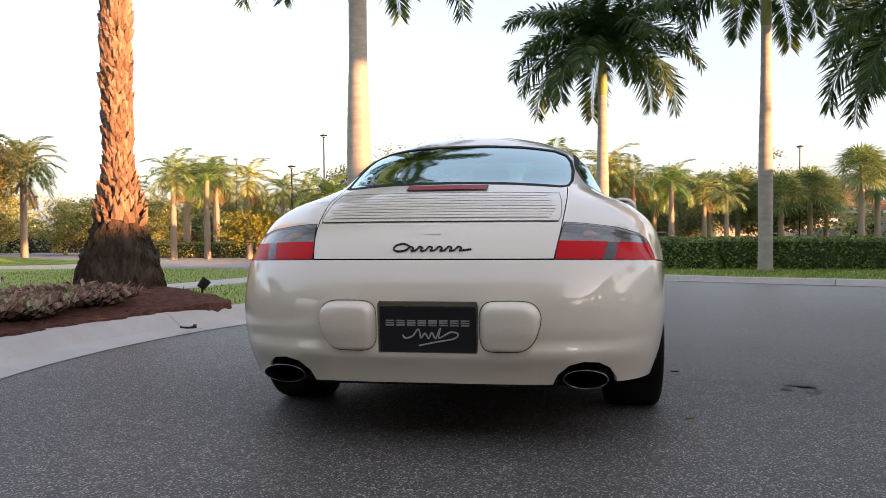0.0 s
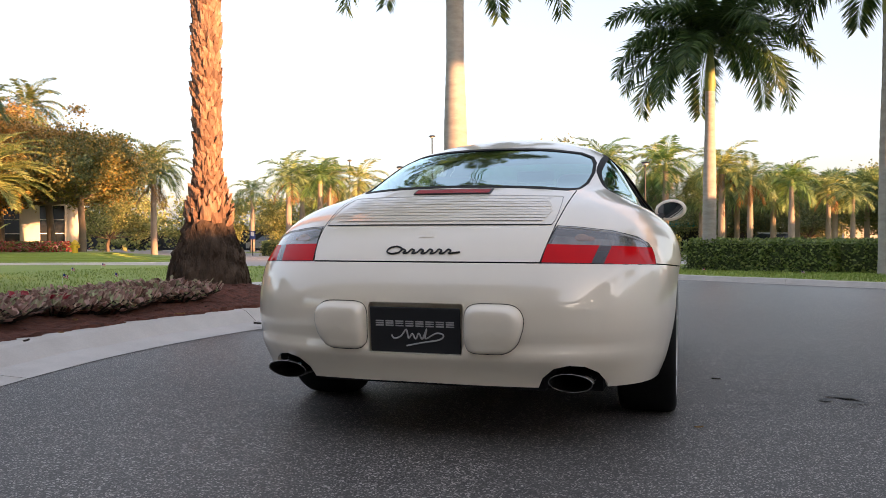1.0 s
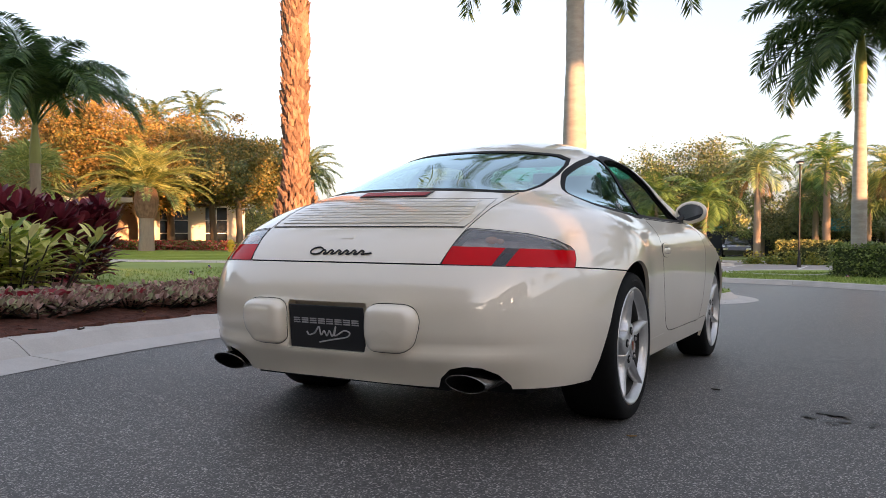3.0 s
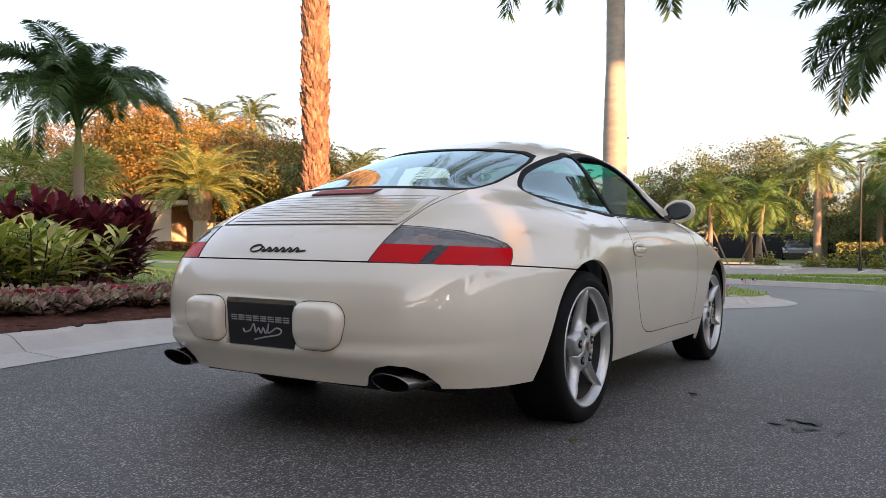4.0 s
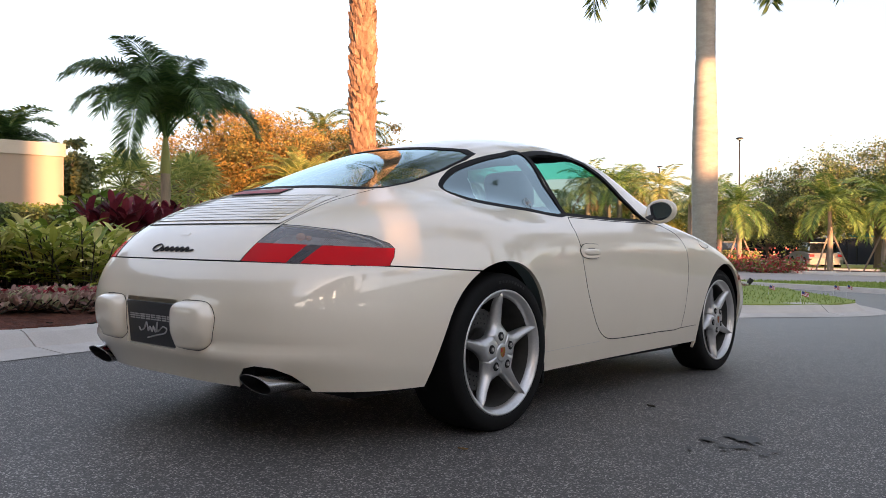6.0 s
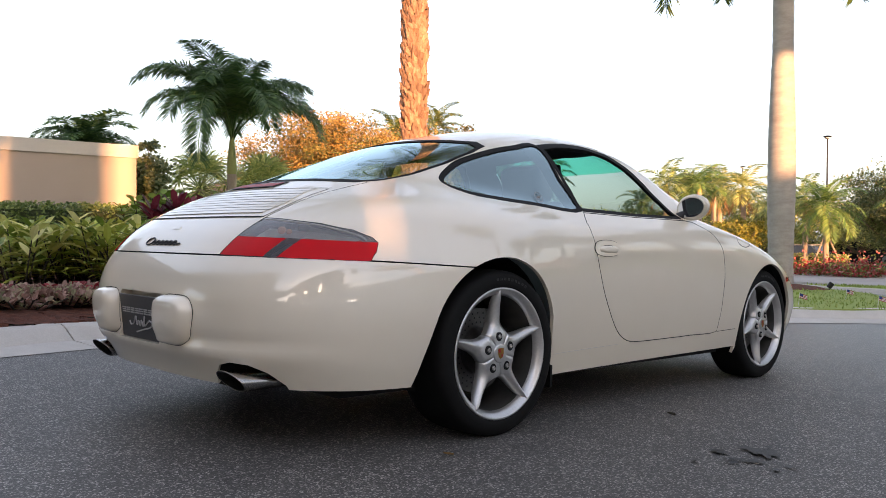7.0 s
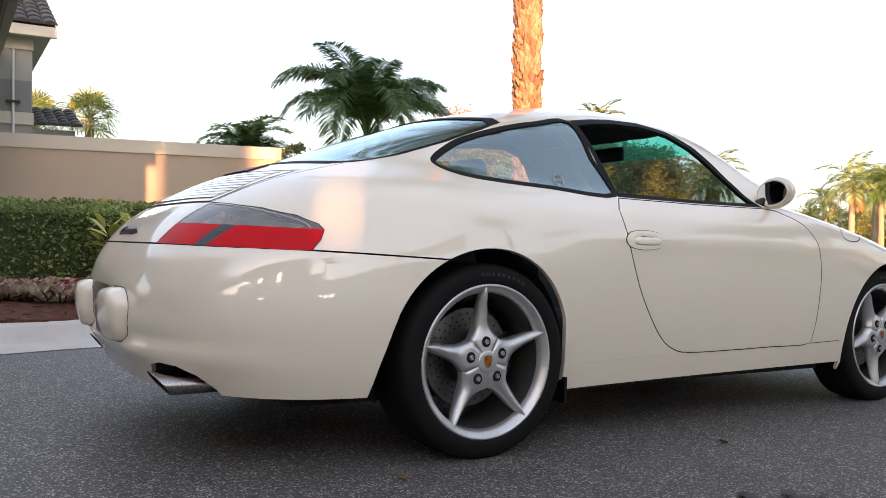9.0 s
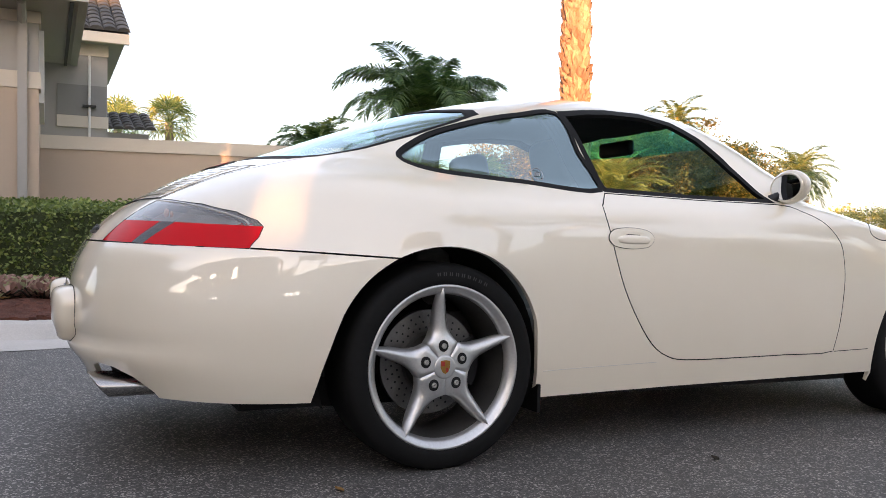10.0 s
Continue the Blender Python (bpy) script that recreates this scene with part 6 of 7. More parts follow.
        ridge = spline([(0.03, 0.0), (0.08, 0.001), (0.12, 0.008), (0.2, 0.010), (0.237, 0.002)], r)
        fall = spline([(0.03, 0.0), (0.08, 0.002), (0.12, 0.010), (0.237, 0.008)], r)
        rows.append([(face - deep, -half * 1.08, r), (face - fall, -half, r), (face - fall * 0.35, -half * 0.6, r), (face + ridge, 0.12 * half, r), (face - fall * 0.35, half * 0.6, r), (face - fall, half, r), (face - deep, half * 1.08, r)])
    s.grid(rows)
    s.face(rows[-1])
    return s.mesh("spoke", M_ALLOY, True)


def build_wheel(m, outer, width, label, turn):
    wheel = thing("wheel", m, "", "")
    for key in ("label", "category"):
        if key in wheel:
            del wheel[key]
    wheel.parent = car
    R0 = outer
    w = width
    tyre = put("tyre", lathe([(-w, 0.232), (-w * 1.02, 0.27), (-w * 0.96, 0.298), (-w * 0.82, R0 - 0.003), (-w * 0.6, R0), (0, R0 + 0.001), (w * 0.6, R0), (w * 0.82, R0 - 0.003), (w * 0.95, 0.301), (w * 1.0, 0.285), (w * 1.015, 0.265), (w * 0.99, 0.250), (w * 0.955, 0.244), (w * 0.93, 0.236)], 96), M_RUBBER, wheel, "black low-profile tyre", True)
    for i in range(9):
        a0 = math.radians(62 + 4.2 * i)
        s = Soup()
        for k in (0, 1):
            a = a0 + math.radians(0.5 + 1.4 * k)
            c, d = Vector((w * 1.0 + 0.001, 0.270 * math.cos(a), 0.270 * math.sin(a))), Vector((w * 1.0 + 0.001, 0.284 * math.cos(a), 0.284 * math.sin(a)))
            t = Vector((0, -math.sin(a), math.cos(a))) * 0.0018
            s.face([c - t, c + t, d + t, d - t])
        put("sidewall_bar", s, surface_grey, tyre)
    lip = w * 0.955
    rim = put("rim", lathe([(lip - 0.012, 0.2468), (lip + 0.003, 0.2480), (lip + 0.006, 0.2455), (lip + 0.006, 0.240), (lip + 0.001, 0.2355), (lip - 0.004, 0.228), (lip - 0.013, 0.221), (lip - 0.028, 0.217)], 96), M_ALLOY, wheel, "silver alloy rim", True)
    put("rim_barrel", lathe([(lip - 0.027, 0.2175), (lip - 0.06, 0.214), (lip - 0.12, 0.212), (-w * 0.8, 0.214), (-w * 0.95, 0.232)], 64), M_BARREL, rim, smooth=True)
    me = spoke_mesh(0.237, lip)
    for i in range(5):
        put("spoke", me, None, rim, at=pose(0, 0, 0, 72 * i + turn, 0, 0))
    put("hub", lathe([(lip - 0.05, 0.036), (lip - 0.004, 0.036), (lip - 0.001, 0.034), (lip, 0.030), (lip - 0.0005, 0.0005)], 40), M_ALLOY, rim, smooth=True)
    for i in range(5):
        a = math.radians(72 * i + turn)
        y, z = -0.063 * math.sin(a), 0.063 * math.cos(a)
        s = lathe([(lip - 0.0045, 0.0005), (lip - 0.0045, 0.0155), (lip - 0.009, 0.0158)], 20)
        s.v = [(x, yy + y, zz * 1.12 + z) for x, yy, zz in s.v]
        put("bolt_hole", s, M_GAP, rim)
        s = lathe([(lip - 0.012, 0.0088), (lip - 0.001, 0.0082), (lip + 0.001, 0.0060), (lip - 0.0015, 0.0040), (lip - 0.0015, 0.0005)], 10)
        s.v = [(x, yy + y, zz + z) for x, yy, zz in s.v]
        put("wheel_bolt", s, M_BOLT, rim)
    # the crest on the cap, as a plain coloured shield
    s = Soup()
    shield = [(-0.015, 0.019), (0.0, 0.021), (0.015, 0.019), (0.016, 0.0), (0.010, -0.014), (0.0, -0.021), (-0.010, -0.014), (-0.016, 0.0)]
    s.face([(lip + 0.0008, y, z) for y, z in shield])
    crest = put("cap_crest", s, M_GOLD, rim, "gold and red shield on the hub cap")
    for a, b in (((-0.014, 0.003), (-0.002, 0.017)), ((0.002, -0.014), (0.009, -0.002))):
        s = Soup()
        s.face([(lip + 0.0018, a[0], a[1]), (lip + 0.0018, b[0], a[1]), (lip + 0.0018, b[0], b[1]), (lip + 0.0018, a[0], b[1])])
        put("crest_field", s, M_CREST_RED, rim)
    disc = put("brake_disc", lathe([(lip - 0.145, 0.162), (lip - 0.120, 0.162), (lip - 0.120, 0.092), (lip - 0.105, 0.088), (lip - 0.105, 0.0005)], 48), M_DISC, wheel, "drilled steel brake disc")
    drill = Soup()
    for i in range(30):
        for j in range(3):
            a, r = math.radians(12 * i + 4 * j), 0.108 + 0.018 * j
            c = Vector((lip - 0.1195, r * math.cos(a), r * math.sin(a)))
            drill.face([c + Vector((0, 0.0035 * math.cos(q), 0.0035 * math.sin(q))) for q in [2 * math.pi * k / 8 for k in range(8)]])
    ob = put("drill_holes", drill, M_GAP, disc)
    ob["kind"] = "stuff"
    s = Soup()
    rows = [[(x, r * math.cos(a), r * math.sin(a)) for x, r in ((lip - 0.155, 0.10), (lip - 0.105, 0.105), (lip - 0.095, 0.13), (lip - 0.105, 0.168), (lip - 0.155, 0.172))] for a in [math.radians(-28 + 56 * i / 10) for i in range(11)]]
    s.grid(rows)
    s.face(rows[0])
    s.face(rows[-1])
    put("brake_caliper", s, M_BLACK, wheel, "black brake caliper")
    wheel["label"] = label
    return wheel


surface_grey = plain("sidewall_grey", (0.022, 0.022, 0.022), 0.6)
build_wheel(pose(0.743, 0.004, 0.293), 0.313, 0.118, "silver five-spoke alloy wheel with wide low tyre", 4)
build_wheel(pose(-0.743, 0.004, 0.293, 0, 0, 180), 0.313, 0.118, "silver five-spoke alloy wheel with wide low tyre", 20)
build_wheel(pose(0.682, 2.358, 0.298), 0.315, 0.102, "silver five-spoke front alloy wheel", 30)
build_wheel(pose(-0.682, 2.358, 0.298, 0, 0, 180), 0.315, 0.102, "silver five-spoke front alloy wheel", 50)

# ---- door details, mirrors, cabin ----
for sg, door in ((1, door_r), (-1, door_l)):
    def skin_patch(y0, y1, z0, z1, lift, n=10, rnd_edge=0.3):
        s, rows = Soup(), []
        for i in range(n + 1):
            row = []
            for j in range(n + 1):
                u, v = 2 * i / n - 1, 2 * j / n - 1
                uu, vv = u * math.sqrt(1 - 0.42 * v * v), v * math.sqrt(1 - 0.42 * u * u)
                y, z = (y0 + y1) / 2 + (y1 - y0) / 2 * uu * 1.12, (z0 + z1) / 2 + (z1 - z0) / 2 * vv * 1.15
                e = max(abs(u), abs(v))
                row.append((sg * (side_x(y, z) + lift(u, v, e)), y, z))
            rows.append(row)
        s.grid(rows, flip=sg < 0)
        return s

    hs = skin_patch(0.6175, 0.7925, 0.6695, 0.7335, lambda u, v, e: 0.0015)
    put("handle_gap", hs, M_GAP, door)
    hs = skin_patch(0.620, 0.790, 0.671, 0.732, lambda u, v, e: 0.004 - 0.006 * max(0, 1 - e * 1.5))
    put("handle_dish", hs, M_PAINT, door, smooth=True)
    hs = skin_patch(0.648, 0.782, 0.683, 0.711, lambda u, v, e: 0.010 * math.sqrt(max(0, 1 - e**4)) + 0.001)
    put("door_handle", hs, M_PAINT, door, "body-coloured pull handle", smooth=True)
    # mirror
    b = bmesh.new()
    bmesh.ops.create_uvsphere(b, u_segments=24, v_segments=16, radius=1.0)
    for v in b.verts:
        c = v.co
        c.x, c.y, c.z = 0.094 * c.x, 0.058 * c.y if c.y > 0 else 0.016 * c.y, 0.066 * c.z
    mir = put("door_mirror", bm_mesh("door_mirror", b, M_PAINT, True), None, door, "body-coloured oval door mirror", at=pose(sg * 0.800, 1.49, 0.925, 5, -6 * sg, sg * -6))
    s = Soup()
    s.face([(0.075 * math.cos(a), -0.0175, 0.048 * math.sin(a)) for a in [2 * math.pi * i / 28 for i in range(28)]])
    put("mirror_glass", s, plain("mirror", (0.72, 0.74, 0.75), 0.02, 1.0), mir)
    ringm = Soup()
    ringm.tube([(0.079 * math.cos(a), -0.014, 0.052 * math.sin(a)) for a in [2 * math.pi * i / 28 for i in range(29)]], [0.005] * 29, 6, False)
    put("mirror_rim", ringm, M_PAINT, mir)
    s = Soup()
    s.tube([(sg * 0.715, 1.47, 0.868), (sg * 0.74, 1.49, 0.885), (sg * 0.765, 1.50, 0.905)], [0.026, 0.022, 0.02], 10)
    put("mirror_arm", s, M_BLACK, door, smooth=True)
    if sg > 0:
        s = Soup()
        s.tube([(side_x(yy, zz) + 0.004, yy, zz) for yy, zz in [(0.425 + 0.021 * math.cos(a), 0.912 + 0.021 * math.sin(a)) for a in [2 * math.pi * i / 20 for i in range(21)]]], [0.0014] * 21, 4, False)
        for k in (-0.008, 0.0, 0.008):
            s.box(side_x(0.425 + k, 0.912) + 0.003, side_x(0.425 + k, 0.912) + 0.0045, 0.425 + k - 0.003, 0.425 + k + 0.003, 0.906, 0.918)
        put("window_sticker", s, M_SCRIPT, car, "small round white window sticker")
    s = Soup()
    rows = [[(sg * (side_x(yy, zz) + 0.006), yy, zz) for yy in (2.592, 2.635, 2.678)] for zz in (0.543, 0.571)]
    s.grid(rows)
    put("side_marker", s, M_RED, car, "small red side marker light")


def seat(x, y, rear_seat=False):
    st = put("seat_back", bm_mesh("seat_back", rounded_box(0.46, 0.13, 0.60 if not rear_seat else 0.42, 0.05), M_SEAT, True), None, car, "grey leather seat", at=pose(x, y, 0.62 if not rear_seat else 0.66, 14, 0, 0))
    put("seat_cushion", bm_mesh("seat_cushion", rounded_box(0.48, 0.50, 0.14, 0.05), M_SEAT, True), None, car, at=pose(x, y + 0.28, 0.36, 0, 0, 0))
    if not rear_seat:
        put("headrest", bm_mesh("headrest", rounded_box(0.27, 0.10, 0.19, 0.045), M_SEAT, True), None, st, at=pose(0, 0.0, 0.385))


seat(0.36, 0.80)
seat(-0.36, 0.80)
seat(0.32, 0.10, True)
seat(-0.32, 0.10, True)
s = Soup()
s.box(-0.62, 0.62, -0.3, 1.9, 0.24, 0.29)
put("cabin_floor", s, M_LINING, car)
put("dashboard", bm_mesh("dashboard", rounded_box(1.24, 0.42, 0.20, 0.06), M_LINING, True), None, car, "dark grey dashboard", at=pose(0, 1.72, 0.77))
put("parcel_shelf", bm_mesh("parcel_shelf", rounded_box(1.0, 0.42, 0.05, 0.02), M_LINING, True), None, car, at=pose(0, -0.18, 0.86))
s = Soup()
s.tube([(-0.36 + 0.18 * math.cos(a), 1.36 - 0.06 * math.sin(a), 0.80 + 0.17 * math.sin(a)) for a in [2 * math.pi * i / 30 for i in range(31)]], [0.014] * 31, 8, False)
put("steering_wheel", s, M_BLACK, car, "black steering wheel")
put("rear_view_mirror", bm_mesh("rear_view_mirror", rounded_box(0.23, 0.035, 0.07, 0.016), M_BLACK, True), None, car, "black rear-view mirror", at=pose(0, 1.28, 1.13))
bm.free()
whole.free()

# ---- right verge, far islands and parking ----
VERGE = [(-5.5, 18.0), (-3.0, 16.9), (-0.9, 16.0), (0.7, 15.2), (2.4, 13.7), (4.0, 12.5), (6.0, 11.2), (10.0, 9.2), (16.0, 7.0), (15.5, 9.0), (14.0, 18.0), (8.0, 20.4), (2.7, 22.6), (0.3, 23.6), (-2.0, 21.8), (-4.5, 19.4)]
verge = smooth_loop(VERGE, 6)
STEP_KERB = [(0.0, 0.004), (0.28, 0.012), (0.31, 0.12), (0.34, 0.135), (0.47, 0.135), (0.47, 0.0)]
LOW_KERB = [(0.0, 0.004), (0.06, 0.012), (0.09, 0.10), (0.11, 0.112), (0.22, 0.112), (0.22, 0.0)]
kerb_run("kerb", verge, LOW_KERB, M_CONCRETE, "pale concrete kerb round the verge", 3.0, True)
flat_area("verge_lawn", offset_loop(verge, 0.20), 0.117, M_LAWN, "strip of green verge lawn before the hedge", "lawn")
grass_patch("grass", scatter(offset_loop(verge, 0.22), 30000, R), 0.115, 0.06, "short green verge grass", R, 0.014)
hedge("hedge", 0.9, 4.7, 18.7, 20.3, ground_z(19.5) + 0.05, 0.86, "clipped dark green hedge on the verge", leaf=0.085, density=520, seed=61, rot=-24, group="verge hedges")
hedge("hedge", 4.4, 20.2, 16.9, 18.4, ground_z(18) + 0.05, 0.84, "clipped dark green hedge on the verge", leaf=0.085, density=420, seed=62, rot=-10, group="verge hedges")
hedge("hedge", -2.4, 0.4, 38.6, 40.0, ground_z(39), 1.1, "clipped yellow-green hedge beyond the parking", M_LEAF_FAR, 0.13, 150, 65)
hedge("hedge", 4.0, 30.0, 33.0, 34.2, ground_z(33), 0.95, "clipped green hedge beyond the parking", M_LEAF_FAR, 0.13, 130, 66)
hedge("hedge", -24.0, -12.5, 40.0, 41.2, ground_z(40), 0.85, "clipped yellow-green hedge beyond the parking", M_LEAF_FAR, 0.13, 150, 67)

ISLANDS = [
    ([(-2.4, 20.9), (0.4, 19.6), (1.4, 24.6), (1.0, 27.0), (-1.7, 24.6)], M_LAWN, "kerbed grass island in the road", "lawn"),
    ([(-9.6, 32.2), (-4.2, 32.6), (-3.6, 35.0), (-6.0, 36.5), (-10.0, 35.0)], M_MULCH, "kerbed planting island in the parking area", "mulch"),
    ([(-16.5, 24.0), (-20.0, 17.8), (-25.0, 15.2), (-32.0, 16.5), (-36.0, 26.0), (-30.0, 33.0), (-22.0, 31.0)], M_LAWN, "kerbed lawn before the clubhouse", "lawn"),
    ([(-12.0, 40.5), (4.0, 40.5), (4.0, 55.0), (-12.0, 55.0)], M_LAWN, "far lawn under the trees", "lawn"),
    ([(-27.0, 41.5), (-13.0, 41.5), (-13.0, 50.0), (-27.0, 50.0)], M_LAWN, "far lawn under the palms", "lawn"),
    ([(2.5, 35.0), (22.0, 35.0), (22.0, 47.0), (2.5, 47.0)], M_LAWN, "far lawn under the palms", "lawn"),
]
for pts, mat, label, cat in ISLANDS:
    loop = smooth_loop(pts, 6)
    area = sum(a.x * b.y - b.x * a.y for a, b in zip(loop, loop[1:] + loop[:1]))
    loop = loop if area > 0 else loop[::-1]
    kerb_run("kerb", loop, STEP_KERB, M_CONCRETE, "pale concrete kerb round an island", 3.0, True)
    flat_area("island", offset_loop(loop, 0.42), 0.115, mat, label, cat)
    if "clubhouse" in label:
        for step in range(1, 7):
            flat_area("island", offset_loop(loop, 0.42 + 0.7 * step), 0.115 + 0.05 * step, mat, "gently mounded lawn before the clubhouse", cat)


def paver_area():
    """The paved parking bays, with white dividing lines."""
    s = Soup()
    z = lambda y: ground_z(y) + 0.006
    area = thing("paved_parking", pose(0, 0, 0), "pinkish grey paved parking area with white bay lines", "pavement", kind="structure")
    ys = [23.5 + 1.5 * i for i in range(26)]
    s.grid([[(x, y, z(y)) for x in (-60, -45, -30, -20, -12, -6, 0, 8, 20, 34)] for y in ys])
    put("paving", s, M_PAVER, area)
    for i in range(14):
        s = Soup()
        x = -32 + 2.6 * i
        s.grid([[(x + d, y, z(y) + 0.005) for d in (-0.05, 0.05)] for y in (30.5, 33, 35.5)])
        put("bay_line", s, M_WHITE, area)
    return area


paver_area()


def flower_bed():
    s, rnd = Soup(), random.Random(101)
    bed_obj = thing("flower_bed", pose(0, 0, 0), "bed of pink and red flowers before the clubhouse", "flowers", kind="stuff")
    for k in range(9000):
        u = rnd.random()
        x, y = -30.6 + 4.9 * u + rnd.gauss(0, 0.3), 23.1 + 3.0 * u + rnd.gauss(0, 0.5)
        leaf_at(s, Vector((x, y, ground_z(y) + 0.38 + 0.45 * rnd.random() ** 0.6)), 0.13, rnd, 0 if rnd.random() < 0.55 else 1)
    put("blossom", s, [M_FLOWER, M_LEAF_HEDGE], bed_obj)
    return bed_obj


flower_bed()


def small_shrub(place, label, mats, size=0.5, seed=1, group=""):
    s, rnd = Soup(), random.Random(seed)
    ob = thing("shrub", pose(*place), label, "shrub", group)
    for k in range(420):
        q = Vector((rnd.gauss(0, 0.4), rnd.gauss(0, 0.4), abs(rnd.gauss(0, 0.5)))) * size
        leaf_at(s, q, 0.13, rnd, 0 if rnd.random() < 0.6 else 1)
    put("foliage", s, mats, ob)["kind"] = "stuff"
    return ob


first = small_shrub((-9.0, 33.2, ground_z(33) + 0.1), "low red-flowering shrub in the island bed", [M_FLOWER, M_LEAF_HEDGE], 0.55, 111, "island shrubs")
for i in range(8):
    copy_thing(first, pose(-11.6 + 0.52 * i, 32.4 + 0.25 * math.sin(i), ground_z(33) + 0.1, 0, 0, 40 * i))
first = small_shrub((-4.6, 33.6, ground_z(33) + 0.1), "low yellow-leaved shrub in the island bed", [M_LEAF_YELLOW, M_LEAF_HEDGE], 0.5, 112, "island shrubs")
for i in range(4):
    copy_thing(first, pose(-3.4 + 0.9 * i, 38.0, ground_z(38), 0, 0, 40 * i))


def window_unit(parent, x, z, w, h, y, grid=(2, 3), door=False):
    """A framed window set in a wall's front face (towards -y)."""
    win = put("door" if door else "window", Soup(), M_WHITE, parent)
    s = Soup()
    t = 0.07
    for a in ((x - w / 2 - t, x - w / 2, z - t, z + h + t), (x + w / 2, x + w / 2 + t, z - t, z + h + t), (x - w / 2, x + w / 2, z + h, z + h + t), (x - w / 2, x + w / 2, z - t, z)):
        s.box(a[0], a[1], y - 0.05, y + 0.05, a[2], a[3])
    for i in range(1, grid[0]):
        s.box(x - w / 2 + w * i / grid[0] - 0.025, x - w / 2 + w * i / grid[0] + 0.025, y - 0.02, y + 0.03, z, z + h)
    for i in range(1, grid[1]):
        s.box(x - w / 2, x + w / 2, y - 0.015, y + 0.025, z + h * i / grid[1] - 0.025, z + h * i / grid[1] + 0.025)
    put("frame", s, M_WHITE, win)
    s = Soup()
    s.box(x - w / 2, x + w / 2, y + 0.03, y + 0.04, z, z + h)
    put("pane", s, M_DARK_PANE, win)
    return win


M_STUCCO_DARK = surface("stucco_dark_grey", (0.25, 0.248, 0.243), (0.29, 0.287, 0.28), 0.9, scale=1.2, fine=150, bump=0.2, depth=0.003)
M_GAP_ROOF = plain("roof_underlay", (0.02, 0.02, 0.02), 0.9)
M_DARK_PANE = plain("dark_pane", (0.02, 0.025, 0.028), 0.06, 0, 0.5)
M_TEAL = surface("teal_canvas", (0.02, 0.16, 0.14), (0.03, 0.20, 0.18), 0.8, scale=3, fine=40)
M_SCREEN = surface("windscreen_mesh", (0.018, 0.022, 0.028), (0.03, 0.035, 0.042), 0.9, scale=2, fine=60)


def wall_panel(s, x0, x1, z0, z1, y0, y1, holes):
    """A wall slab with rectangular openings (x, z, w, h)."""
    xs = sorted({x0, x1, *[h[0] - h[2] / 2 for h in holes], *[h[0] + h[2] / 2 for h in holes]})
    zs = sorted({z0, z1, *[h[1] for h in holes], *[h[1] + h[3] for h in holes]})
    for a, b in zip(xs, xs[1:]):
        for c, d in zip(zs, zs[1:]):
            mx, mz = (a + b) / 2, (c + d) / 2
            if not any(abs(mx - h[0]) < h[2] / 2 and h[1] < mz < h[1] + h[3] for h in holes):
                s.box(a, b, y0, y1, c, d)


def hip_roof(w, d, z, rise, over=0.7, mat=None):
    s = Soup()
    x, y = w / 2 + over, d / 2 + over
    ridge = max(x - y, 0.4)
    a = [(-x, -y, z), (x, -y, z), (x, y, z), (-x, y, z)]
    r = [(-ridge, 0, z + rise), (ridge, 0, z + rise)]
    n = 14
    for p, q, u, v in ((a[0], a[1], r[1], r[0]), (a[2], a[3], r[0], r[1]), (a[1], a[2], r[1], r[1]), (a[3], a[0], r[0], r[0])):
        p, q, u, v = Vector(p), Vector(q), Vector(u), Vector(v)
        for i in range(n):
            f, g = i / n, (i + 1) / n
            lift = Vector((0, 0, 0.05))
            p0, q0, p1, q1 = p.lerp(v, f), q.lerp(u, f), p.lerp(v, g), q.lerp(u, g)
            s.face([p0 + lift, q0 + lift, q1, p1])
            s.face([p0, q0, q0 + lift, p0 + lift])
    s.box(-x, x, -y, y, z - 0.22, z - 0.01, 1)
    return s


def house(place, yaw, w, d, h, rise, label, windows=(), arch=None, wall_mat=None, doors=(), roof_mat=None):
    hs = thing("house", pose(*place, 0, 0, yaw), label, "house")
    holes = [(x, z, ww, hh) for x, z, ww, hh in windows] + [(x, 0.0, ww, hh) for x, ww, hh in doors]
    s = Soup()
    if arch:
        holes.append((arch[0], 0.0, arch[1], arch[2]))
    wall_panel(s, -w / 2, w / 2, -0.3, h, -d / 2, -d / 2 + 0.3, holes)
    s.box(-w / 2, -w / 2 + 0.3, -d / 2 + 0.3, d / 2, -0.3, h)
    s.box(w / 2 - 0.3, w / 2, -d / 2 + 0.3, d / 2, -0.3, h)
    s.box(-w / 2, w / 2, d / 2, d / 2 + 0.3, -0.3, h)
    put("wall", s, wall_mat or M_STUCCO_LIGHT, hs)
    put("roof", hip_roof(w, d, h + 0.2, rise), [roof_mat or M_ROOFTILE, M_WHITE], hs)
    for x, z, ww, hh in windows:
        window_unit(hs, x, z, ww, hh, -d / 2 + 0.1)
    for x, ww, hh in doors:
        window_unit(hs, x, 0.0, ww, hh, -d / 2 + 0.1, (2, 1), True)
    if arch:
        x, ww, hh = arch
        s = Soup()
        for i in range(12):
            a0, a1 = math.pi * i / 12, math.pi * (i + 1) / 12
            p = [(x + ww / 2 * math.cos(a), hh - ww / 2 + ww / 2 * math.sin(a)) for a in (a0, a1)]
            for y in (-d / 2 - 0.02, -d / 2 + 0.3):
                s.face([(p[0][0], y, p[0][1]), (p[1][0], y, p[1][1]), (p[1][0], y, hh + 0.05), (p[0][0], y, hh + 0.05)])
